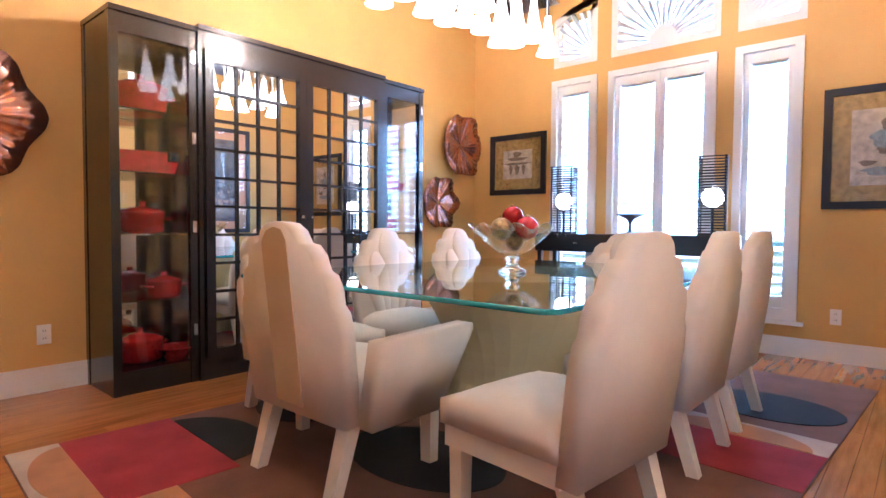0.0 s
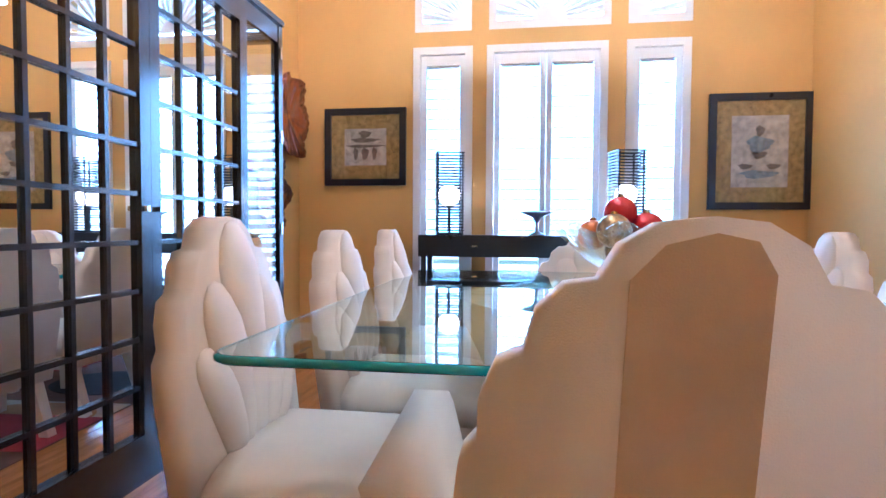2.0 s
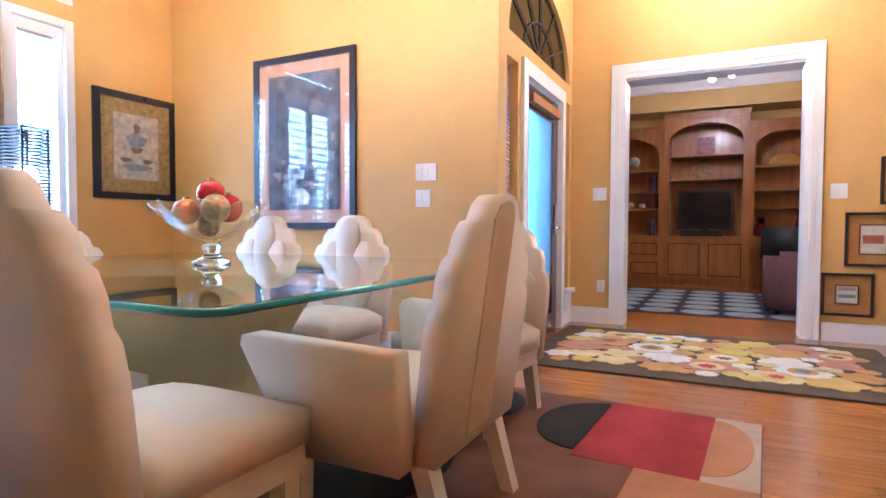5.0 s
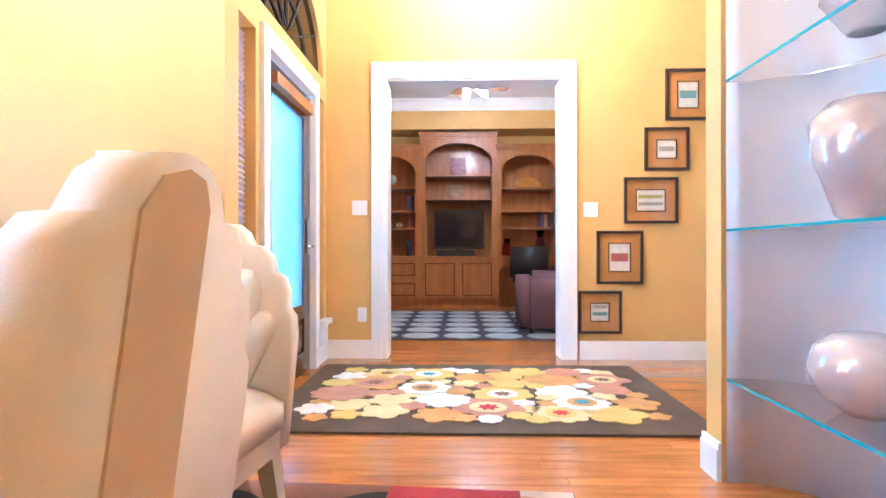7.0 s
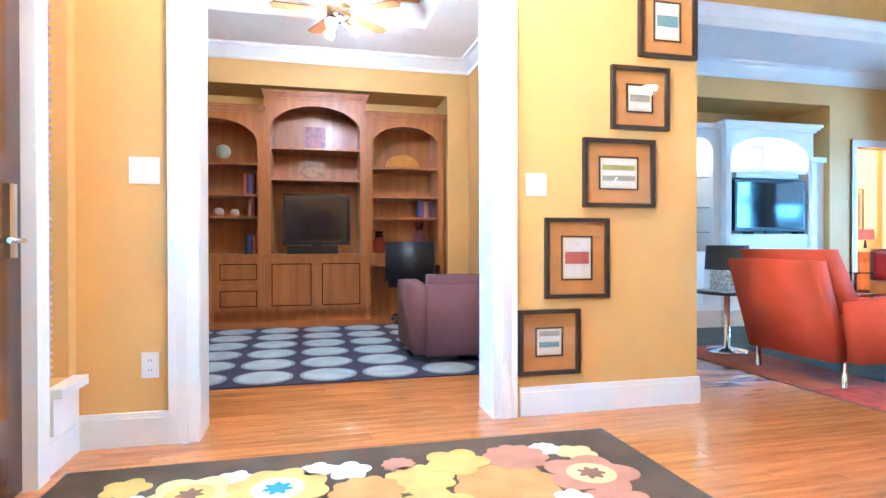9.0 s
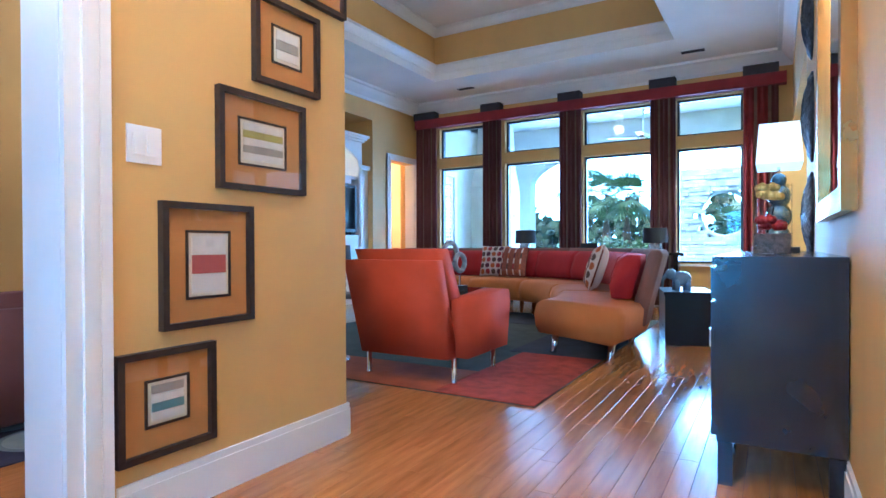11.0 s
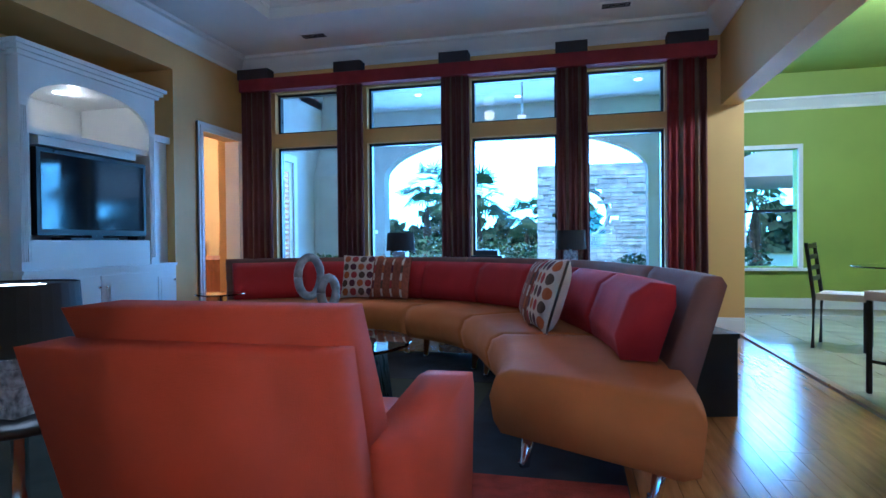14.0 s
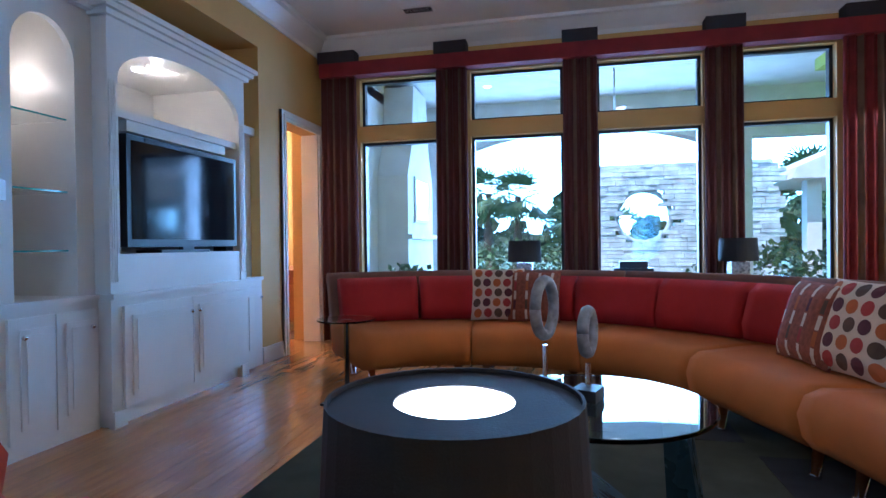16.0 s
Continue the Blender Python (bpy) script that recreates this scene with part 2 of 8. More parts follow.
def share(ob, parent, x, y, z, rz=0.0):
    """Another part on the same mesh."""
    o = new(ob.name.split(".")[0], ob.data)
    o.parent = parent
    o.matrix_basis = pose(x, y, z, 0, 0, rz)
    return o


def thing(name, label, category, x=0.0, y=0.0, z=0.0, rz=0.0, group="", kind=""):
    ob = new(name)
    ob.matrix_basis = pose(x, y, z, 0, 0, rz)
    ob.empty_display_size = 0.1
    return tagged(ob, label, category, group, kind)


def structure(name, bm, mat, label, category, bevel=0.0):
    return tagged(part(name, bm, mat, bevel=bevel), label, category, "", "structure")


def wall(name, along, p0, p1, a0, a1, z0, z1, mat, label, holes=()):
    """A wall p0..p1 thick that runs a0..a1 along x or y, with holes (a0, a1, z0, z1) through it."""
    bm = bmesh.new()
    ca = sorted({a0, a1, *[h[0] for h in holes], *[h[1] for h in holes]})
    for u0, u1 in zip(ca, ca[1:]):
        mid = (u0 + u1) / 2
        stops = sorted((h[2], h[3]) for h in holes if h[0] < mid < h[1])
        z = z0
        for s0, s1 in stops + [(z1, z1)]:
            if s0 - z > 1e-4:
                box(bm, *((u0, u1, p0, p1) if along == "x" else (p0, p1, u0, u1)), z, s0)
            z = s1
    bmesh.ops.remove_doubles(bm, verts=bm.verts[:], dist=1e-5)
    inner = [f for f in bm.faces if sum(1 for g in bm.faces if g is not f and (g.calc_center_median() - f.calc_center_median()).length < 1e-5)]
    bmesh.ops.delete(bm, geom=inner, context="FACES")
    return structure(name, bm, mat, label, "wall")


# ---- rooms ----
H = 3.75
WIN = 4.915
WX = [(-3.22, -2.79), (-2.615, -1.72), (-1.52, -1.10)]
wall("wall_dining_north", "x", WIN, WIN + 0.2, -4.5, 0.0, 0, H, GOLD, "gold painted wall with tall shuttered windows",
     [(a, b, 0.34, 2.46) for a, b in WX] + [(-3.24, -2.77, 2.6, 3.1), (-2.63, -1.67, 2.6, 3.32), (-1.54, -1.06, 2.6, 3.1)])
wall("wall_dining_west", "y", -4.5, -4.25, -1.0, WIN, 0, H, GOLD, "gold painted dining room wall")
wall("wall_dining_east", "y", -0.2, 0.0, 1.86, WIN, 0, H, GOLD, "gold painted wall hung with a large print")
wall("wall_dining_south", "x", -1.0, -0.35, -4.25, -0.5, 0, H, GOLD, "gold painted wall with a curved display niche", [(-1.6, -0.63, 0.0, 2.6)])
wall("wall_foyer_front", "x", 1.76, 1.86, -0.2, 2.02, 0, H, GOLD, "gold front wall with door, sidelights and arched transom",
     [(-0.04, 0.20, 0.34, 2.1), (0.34, 1.38, 0.0, 2.08), (1.52, 1.72, 0.34, 2.1), (0.0, 1.7, 2.28, 3.0)])
wall("wall_hall", "y", 1.8, 2.02, -1.4, 1.76, 0, H, GOLD, "gold hall wall with a cased opening to the study", [(-0.17, 1.25, 0, 2.31)])
wall("wall_living_north", "x", -1.4, -1.2, 2.02, 6.56, 0, H, GOLD, "gold painted living room wall")
wall("wall_living_east", "y", 5.64, 5.84, -8.1, -1.4, 0, H, GOLD, "gold wall with a deep niche and a bedroom doorway", [(-6.6, -4.15, 0.0, 2.92), (-7.84, -7.08, 0.0, 2.34)])
PANES = [(0.4, 1.235), (1.57, 2.575), (2.915, 3.89), (4.255, 5.15)]
wall("wall_living_south", "x", -8.1, -7.9, -0.4, 6.0, 0, H, GOLD, "gold wall with a bank of tall windows",
     [(a, b, 0.62, 2.245) for a, b in PANES] + [(a, b, 2.42, 2.94) for a, b in PANES])
wall("wall_living_west", "y", -0.37, -0.17, -4.5, -1.0, 0, H, GOLD, "gold wall behind the black chest")
wall("wall_header_kitchen", "y", -0.37, -0.17, -7.9, -4.5, 2.45, H, GOLD, "gold header beam over the kitchen opening")
wall("wall_kitchen_south", "x", -10.4, -10.2, -6.0, -0.84, 0, H, GREEN, "bright green kitchen wall with a window", [(-1.72, -1.0, 0.6, 2.28)])
wall("wall_kitchen_west", "y", -6.2, -6.0, -10.4, -1.0, 0, H, GREEN, "bright green kitchen wall")
wall("wall_kitchen_north", "x", -1.2, -1.0, -6.0, -4.25, 0, H, GREEN, "bright green kitchen wall")
wall("wall_study_east", "y", 6.41, 6.56, -1.2, 4.3, 0, H, GOLD, "gold study wall behind the bookcases")
wall("wall_study_niche", "y", 5.81, 6.41, -1.2, -0.92, 0, H, GOLD, "gold study wall beside the bookcases")
wall("wall_study_soffit", "y", 5.81, 6.41, -0.92, 4.3, 2.76, H, GOLD, "gold soffit above the study bookcases")
wall("wall_study_north", "x", 4.3, 4.5, 2.02, 6.56, 0, H, GOLD, "gold painted study wall")
wall("wall_study_west", "y", 1.86, 2.02, 1.86, 4.3, 0, H, GOLD, "gold painted study wall")
wall("wall_bedroom_east", "y", 9.6, 9.8, -11.0, -4.0, 0, H, GOLD, "gold bedroom wall", [(-9.6, -8.9, 0.8, 2.3)])
wall("wall_bedroom_south", "x", -11.0, -10.8, 5.84, 9.8, 0, H, GOLD, "gold bedroom wall")
wall("wall_bedroom_north", "x", -4.2, -4.0, 6.9, 9.6, 0, H, GOLD, "gold bedroom wall")
wall("wall_niche_back", "y", 6.4, 6.55, -6.9, -3.4, 0, H, GOLD, "gold back of the deep wall niche")
for nm, y0, y1 in (("wall_niche_side_a", -6.8, -6.6), ("wall_niche_side_b", -4.15, -3.95)):
    wall(nm, "x", y0, y1, 5.84, 6.4, 0, H, GOLD, "gold side of the deep wall niche")
bm = bmesh.new()
box(bm, 5.84, 6.4, -6.6, -4.15, 2.92, 3.2)
structure("wall_niche_top", bm, GOLD, "gold underside of the deep wall niche", "wall")
# slanted wall with the kitchen's glass door
bm = bmesh.new()
for a, b, z0, z1 in ((0, 0.35, 0, H), (0.35, 1.95, 2.35, H), (1.95, 2.38, 0, H)):
    d = Vector((-0.76, -2.25)).normalized()
    o = Vector((-0.1, -7.95))
    n2 = Vector((0.947, -0.32)) * 0.15
    q = [o + d * a, o + d * b, o + d * b + n2, o + d * a + n2]
    prism(bm, [(v.x, v.y) for v in q], z0, z1)
structure("wall_kitchen_slant", bm, GREEN, "slanted green wall with a glazed door", "wall")

# ceilings
bm = bmesh.new()
for d in ((2.65, 2.75, -0.45, 3.4), (4.85, 4.95, -0.45, 3.4), (2.65, 4.95, -0.55, -0.45), (2.65, 4.95, 3.4, 3.5)):
    box(bm, *d, 3.32, 3.62)
box(bm, 2.65, 4.95, -0.55, 3.5, 3.62, 3.72)
structure("ceiling_study_tray", bm, GOLD, "gold painted tray in the study ceiling", "ceiling")
bm = bmesh.new()
box(bm, -4.5, 2.02, -1.0, 5.1, H, H + 0.15)
for d in ((2.02, 6.56, -1.2, -0.45), (2.02, 6.56, 3.4, 4.5), (2.02, 2.75, -0.45, 3.4), (4.85, 6.56, -0.45, 3.4)):
    box(bm, *d, 3.2, 3.32)
structure("ceiling_dining", bm, CEIL, "flat white ceiling", "ceiling")
bm = bmesh.new()
TX0, TX1, TY0, TY1 = 1.1, 4.55, -6.75, -2.5
CZ = 3.41
for d in ((-0.4, 6.0, TY1, -1.0), (-0.4, 6.0, -8.1, TY0), (-0.4, TX0, TY0, TY1), (TX1, 6.0, TY0, TY1)):
    box(bm, *d, CZ, CZ + 0.12)
box(bm, TX0 - 0.2, TX1 + 0.2, TY0 - 0.2, TY1 + 0.2, 4.2, 4.3)
structure("ceiling_living", bm, CEIL, "white tray ceiling", "ceiling")
bm = bmesh.new()
for d in ((TX0 - 0.1, TX0, TY0, TY1), (TX1, TX1 + 0.1, TY0, TY1), (TX0 - 0.1, TX1 + 0.1, TY0 - 0.1, TY0), (TX0 - 0.1, TX1 + 0.1, TY1, TY1 + 0.1)):
    box(bm, *d, CZ + 0.12, 4.2)
structure("ceiling_tray_side", bm, GOLD, "gold painted sides of the tray ceiling", "ceiling")
bm = bmesh.new()
box(bm, -6.2, -0.37, -10.4, -1.0, 3.35, 3.5)
structure("ceiling_kitchen", bm, GREEN, "green kitchen ceiling", "ceiling")
bm = bmesh.new()
box(bm, 5.84, 9.8, -11.0, -4.0, 3.4, 3.55)
structure("ceiling_bedroom", bm, CEIL, "white bedroom ceiling", "ceiling")


def crown(name, pts, z, size=0.14, closed=False, label="white crown moulding"):
    """A stepped cornice under a ceiling along a line of points; the room lies to the line's left."""
    prof = [(0.0, -size), (0.016, -size), (0.02, -size * 0.8), (size * 0.45, -size * 0.42), (size * 0.62, -size * 0.2), (size * 0.85, -size * 0.16), (size * 0.87, 0.0), (0.0, 0.0)]
    bm = bmesh.new()
    n = len(pts)
    rings = []
    for i in range(n):
        p = Vector(pts[i])
        d0 = (p - Vector(pts[i - 1])).normalized() if (i or closed) else None
        d1 = (Vector(pts[(i + 1) % n]) - p).normalized() if (i < n - 1 or closed) else None
        d0, d1 = d0 or d1, d1 or d0
        n0, n1 = Vector((-d0.y, d0.x)), Vector((-d1.y, d1.x))
        m = (n0 + n1) / (1 + n0.dot(n1))
        rings.append([bm.verts.new((p.x + m.x * a, p.y + m.y * a, z + b)) for a, b in prof])
    pairs = list(zip(rings, rings[1:])) + ([(rings[-1], rings[0])] if closed else [])
    for a, b in pairs:
        for k in range(len(prof)):
            bm.faces.new((a[k], a[(k + 1) % len(prof)], b[(k + 1) % len(prof)], b[k]))
    if not closed:
        bm.faces.new(rings[0][::-1])
        bm.faces.new(rings[-1])
    return structure(name, bm, TRIM, label, "trim")


crown("trim_living_crown", [(-0.17, -1.0), (-0.17, -7.9), (5.64, -7.9), (5.64, -3.75), (5.15, -3.75), (3.6, -1.4), (2.02, -1.4)], CZ, 0.2)
crown("trim_tray_crown", [(TX0, TY0), (TX1, TY0), (TX1, TY1), (TX0, TY1)], CZ + 0.22, 0.11, True)
crown("trim_tray_top_crown", [(TX0, TY0), (TX1, TY0), (TX1, TY1), (TX0, TY1)], 4.2, 0.12, True)
crown("trim_dining_crown", [(-4.25, -0.35), (-0.5, -0.35)], H, 0.18)
crown("trim_dining_crown_b", [(-0.2, 1.76), (-0.2, WIN), (-4.25, WIN), (-4.25, -0.35)], H, 0.18)
crown("trim_kitchen_crown", [(-0.84, -10.2), (-6.0, -10.2), (-6.0, -1.2)][::-1], 2.98, 0.16)
crown("trim_study_crown", [(2.02, -1.2), (5.81, -1.2), (5.81, 4.3), (2.02, 4.3)], 3.2, 0.16)
crown("trim_study_tray_crown", [(2.75, -0.45), (4.85, -0.45), (4.85, 3.4), (2.75, 3.4)], 3.42, 0.1, True)


def baseboard(name, runs):
    bm = bmesh.new()
    for x0, y0, x1, y1 in runs:
        a, b = Vector((x0, y0)), Vector((x1, y1))
        d = (b - a).normalized()
        n2 = Vector((-d.y, d.x))
        for t, z0, z1 in ((0.018, 0, 0.125), (0.012, 0.125, 0.15)):
            q = [a, b, b + n2 * t, a + n2 * t]
            prism(bm, [(v.x, v.y) for v in q], z0, z1)
    return structure(name, bm, TRIM, "tall white painted baseboard", "baseboard")


baseboard("baseboard_dining", [(-0.2, 1.8, -0.2, WIN), (-0.2, WIN, -4.25, WIN), (-4.25, WIN, -4.25, -0.35), (-0.63, -0.35, -0.48, -0.35), (-0.5, -0.35, -0.5, -1.0), (-4.25, -0.35, -1.6, -0.35)])
baseboard("baseboard_hall", [(1.8, -1.4, 1.8, -0.32), (1.8, 1.37, 1.8, 1.76), (1.8, 1.76, 1.48, 1.76), (0.26, 1.76, -0.2, 1.76), (2.02, -1.4, 1.79, -1.4)])
baseboard("baseboard_living", [(-0.17, -1.0, -0.17, -4.5), (-0.17, -4.5, -0.37, -4.5), (-0.4, -7.9, 5.64, -7.9), (5.64, -6.98, 5.64, -6.6), (5.64, -4.15, 5.64, -3.75), (3.6, -1.4, 2.02, -1.4)])
baseboard("baseboard_kitchen", [(-6.0, -10.2, -0.86, -10.2)])


def casing(name, along, face, out, a0, a1, z1, w=0.11, label="white moulded door casing"):
    """A moulded casing round an opening on a wall's face; out is the way off the wall."""
    bm = bmesh.new()
    for t, s in ((0.022, 0.0), (0.034, 0.35), (0.028, 0.75)):
        lo, hi = w * s, w * (1.0 if s == 0 else min(s + 0.25, 1))
        f0, f1 = sorted((face, face + out * t))
        for u0, u1, v0, v1 in ((a0 - hi, a0 - lo, 0, z1 + hi), (a1 + lo, a1 + hi, 0, z1 + hi), (a0 - lo, a1 + lo, z1 + lo, z1 + hi)):
            box(bm, *((u0, u1, f0, f1) if along == "x" else (f0, f1, u0, u1)), v0, v1)
    return structure(name, bm, TRIM, label, "trim")


casing("trim_study_opening", "y", 1.8, -1, -0.17, 1.25, 2.31, 0.13)
casing("trim_bedroom_door", "y", 5.64, -1, -7.84, -7.08, 2.34, 0.1)
bm = bmesh.new()
box(bm, 1.8, 2.02, -0.19, -0.168, 0, 2.31)
box(bm, 1.8, 2.02, 1.248, 1.27, 0, 2.31)
box(bm, 1.8, 2.02, -0.19, 1.27, 2.288, 2.32)
structure("trim_study_jamb", bm, TRIM, "white painted opening jamb", "trim")
bm = bmesh.new()
box(bm, 5.64, 5.84, -7.842, -7.82, 0, 2.34)
box(bm, 5.64, 5.84, -7.1, -7.078, 0, 2.34)
structure("trim_bedroom_jamb", bm, TRIM, "white painted door jamb", "trim")

# ---- windows ----
def shutter(x0, x1, z0, z1, y):
    th = thing("window_shutter", "white plantation shutter with open louvres", "shutter", (x0 + x1) / 2, y, z0, 0, "dining window shutters")
    w, h = (x1 - x0) / 2, z1 - z0
    for s in (-1, 1):
        a, b = sorted((s * w, s * (w - 0.045)))
        boxpart("stile", (a, b, -0.016, 0.016, 0, h), TRIM, th)
    boxpart("rail", (-w + 0.046, w - 0.046, -0.015, 0.015, 0, 0.09), TRIM, th)
    boxpart("rail", (-w + 0.046, w - 0.046, -0.015, 0.015, h - 0.08, h), TRIM, th)
    n = int((h - 0.19) / 0.078)
    first = None
    for i in range(n):
        z = 0.13 + (h - 0.22) * i / (n - 1)
        if first is None:
            bm = bmesh.new()
            prism(bm, [(-0.036, -0.020), (-0.034, -0.024), (0.036, 0.016), (0.034, 0.022)], -w + 0.05, w - 0.05, "x")
            first = part("louvre", bm, TRIM, th)
            first.location = (0, 0, z)
        else:
            share(first, th, 0, 0, z)
    return th


for k, (a, b) in enumerate(WX):
    bm = bmesh.new()
    for u0, u1, v0, v1 in ((a - 0.03, a + 0.03, 0.28, 2.47), (b - 0.03, b + 0.03, 0.28, 2.47), (a + 0.03, b - 0.03, 2.41, 2.47), (a + 0.03, b - 0.03, 0.28, 0.37)):
        box(bm, u0, u1, WIN - 0.025, WIN + 0.06, v0, v1)
    wn_ = structure("window_%d" % (k + 1), bm, TRIM, "white window frame with plantation shutters", "window", 0.004)
    boxpart("window_sill", (a - 0.08, b + 0.08, WIN - 0.06, WIN - 0.026, 0.25, 0.28), TRIM, wn_)
    p = boxpart("pane", (a + 0.03, b - 0.03, WIN + 0.14, WIN + 0.146, 0.37, 2.41), PANE, wn_, bevel=0)
    p.visible_shadow = False
    if k == 1:
        m = (a + b) / 2
        shutter(a + 0.032, m - 0.002, 0.372, 2.408, WIN + 0.03)
        shutter(m + 0.002, b - 0.032, 0.372, 2.408, WIN + 0.03)
    else:
        shutter(a + 0.032, b - 0.032, 0.372, 2.408, WIN + 0.03)


def sunburst(name, x0, x1, z0, top, cx, r0, label):
    """A white arched panel: solid rim, half disc and rays, with gaps that let the sky through. top(x) is its upper edge."""
    th = thing(name, label, "window", 0, WIN + 0.02, 0, 0, "", "structure")
    n = 16
    xs = [x0 + (x1 - x0) * i / n for i in range(n + 1)]
    bm = bmesh.new()
    rim = 0.07
    for xa, xb in zip(xs, xs[1:]):
        za, zb = top(xa), top(xb)
        prism(bm, [(xa, za - rim), (xb, zb - rim), (xb, zb), (xa, za)], -0.02, 0.03, "y")
    box(bm, x0, x1, -0.02, 0.03, z0, z0 + 0.07)
    for s0, s1 in ((x0, x0 + 0.06), (x1 - 0.06, x1)):
        box(bm, s0, s1, -0.02, 0.03, z0 + 0.07, min(top(s0), top(s1)) - rim)
    part("frame", bm, TRIM, th)
    bm = bmesh.new()
    prism(bm, [(cx + r0 * math.cos(math.pi * i / 12), z0 + 0.07 + r0 * math.sin(math.pi * i / 12)) for i in range(13)], -0.012, 0.02, "y")
    part("hub", bm, TRIM, th)
    for i in range(1, 18):
        a = math.pi * i / 18
        d, q = Vector((math.cos(a), math.sin(a))), Vector((-math.sin(a), math.cos(a)))
        o = Vector((cx, z0 + 0.07))
        r = r0
        while r < 0.8:
            e = o + d * (r + 0.01)
            if not (x0 + 0.04 < e.x < x1 - 0.04 and e.y < top(e.x) - 0.05):
                break
            r += 0.01
        if r - r0 < 0.06:
            continue
        bm = bmesh.new()
        p0, p1 = o + d * r0 * 0.9, o + d * r
        prism(bm, [(v.x, v.y) for v in (p0 - q * 0.008, p1 - q * 0.022, p1 + q * 0.022, p0 + q * 0.008)], -0.01, 0.014, "y")
        part("ray", bm, TRIM, th)
    bm = bmesh.new()
    prism(bm, [(x0 - 0.002, top(x0))] + [(x, top(x)) for x in xs] + [(x1 + 0.002, 3.36), (x0 - 0.002, 3.36)], -0.018, 0.1, "y")
    part("spandrel", bm, GOLD, th, "gold painted wall above the arch")
    return th


def arch(x):
    return 2.78 + 0.52 * math.sqrt(max(0.0, 1 - ((x + 2.15) / 1.32) ** 2))


sunburst("window_4", -3.24, -2.77, 2.6, arch, -2.80, 0.07, "white arched sunburst transom over a side window")
sunburst("window_5", -2.63, -1.67, 2.6, arch, -2.15, 0.13, "white sunburst transom over the middle window")
sunburst("window_6", -1.54, -1.06, 2.6, arch, -1.51, 0.07, "white arched sunburst transom over a side window")

for k, (a, b) in enumerate(PANES):
    bm = bmesh.new()
    for z0, z1 in ((0.62, 2.245), (2.42, 2.94)):
        for d in ((a - 0.01, a + 0.03, z0, z1), (b - 0.03, b + 0.01, z0, z1), (a + 0.03, b - 0.03, z1 - 0.03, z1 + 0.01), (a + 0.03, b - 0.03, z0 - 0.01, z0 + 0.03)):
            box(bm, d[0], d[1], -8.06, -7.985, d[2], d[3])
    w = structure("window_%d" % (k + 7), bm, BLACK, "tall dark-framed fixed window with a transom", "window", 0.003)
    for z0, z1 in ((0.64, 2.225), (2.44, 2.92)):
        p = boxpart("pane", (a + 0.02, b - 0.02, -8.03, -8.024, z0, z1), PANE, w, bevel=0)
        p.visible_shadow = False
    boxpart("window_sill", (a - 0.04, b + 0.04, -7.95, -7.86, 0.58, 0.608), TRIM, w)

bm = bmesh.new()
for d in ((-1.78, -1.72, 0.56, 2.34), (-1.0, -0.94, 0.56, 2.34), (-1.72, -1.0, 2.28, 2.34)):
    box(bm, d[0], d[1], -10.23, -10.185, d[2], d[3])
kw = structure("window_11", bm, TRIM, "white kitchen window with a dark sash bar", "window", 0.003)
boxpart("sash_bar", (-1.72, -1.0, -10.31, -10.28, 1.38, 1.42), BLACK, kw)
boxpart("window_sill", (-1.84, -0.88, -10.2, -10.12, 0.54, 0.58), TRIM, kw)
p = boxpart("pane", (-1.72, -1.0, -10.3, -10.294, 0.6, 2.28), PANE, kw, bevel=0)
p.visible_shadow = False

# glazed kitchen door in the slanted wall
kd = thing("door_2", "white glazed kitchen door with blinds", "door", -0.1 - 0.32 * 0.35 + 0.06, -7.95 - 0.947 * 0.35 - 0.02, 0, -108.7, "", "structure")
for d in ((0, 0.1, -0.02, 0.02, 0.01, 2.34), (1.49, 1.59, -0.02, 0.02, 0.01, 2.34), (0.1, 1.49, -0.02, 0.02, 0.01, 0.25), (0.1, 1.49, -0.02, 0.02, 2.2, 2.34)):
    boxpart("door_frame", d, TRIM, kd)
p = boxpart("pane", (0.1, 1.49, -0.005, 0.005, 0.25, 2.2), PANE, kd, bevel=0)
p.visible_shadow = False
sl = None
for i in range(44):
    if sl is None:
        sl = boxpart("slat", (0.11, 1.48, -0.034, -0.008, 0, 0.003), TRIM, kd, bevel=0)
        sl.location = (0, 0, 0.27)
    else:
        share(sl, kd, 0, 0, 0.27 + i * 0.0435)

# ---- front door ----
WALNUT = material("dark_mahogany", (0.085, 0.022, 0.012), 0.2, var=0.2, scale=3, fine=50, stretch=(4, 4, 0.4), coat=0.5)
DOORGLASS = glass("rippled_door_glass", (0.42, 0.80, 1.0), 0.5)
IRON = material("wrought_iron", (0.03, 0.035, 0.04), 0.5, 0.6)
fd = thing("door_1", "mahogany front door with a wrought-iron glass panel", "door", 0.36, 1.80, 0, 0, "", "structure")
DW, DH = 1.0, 2.03
for d in ((0, 0.15, 0.008, DH), (DW - 0.15, DW, 0.008, DH), (0.15, DW - 0.15, 0.008, 0.16), (0.15, DW - 0.15, 0.40, 0.50), (0.15, DW - 0.15, 1.84, DH)):
    boxpart("door_rail", (d[0], d[1], -0.022, 0.022, d[2], d[3]), WALNUT, fd)
boxpart("door_panel", (0.15, DW - 0.15, -0.008, 0.012, 0.16, 0.40), WALNUT, fd)
boxpart("raised_panel", (0.2, DW - 0.2, -0.018, -0.0081, 0.2, 0.36), WALNUT, fd, bevel=0.008)
p = boxpart("pane", (0.15, DW - 0.15, -0.004, 0.006, 0.5, 1.84), DOORGLASS, fd, bevel=0)
p.visible_shadow = False
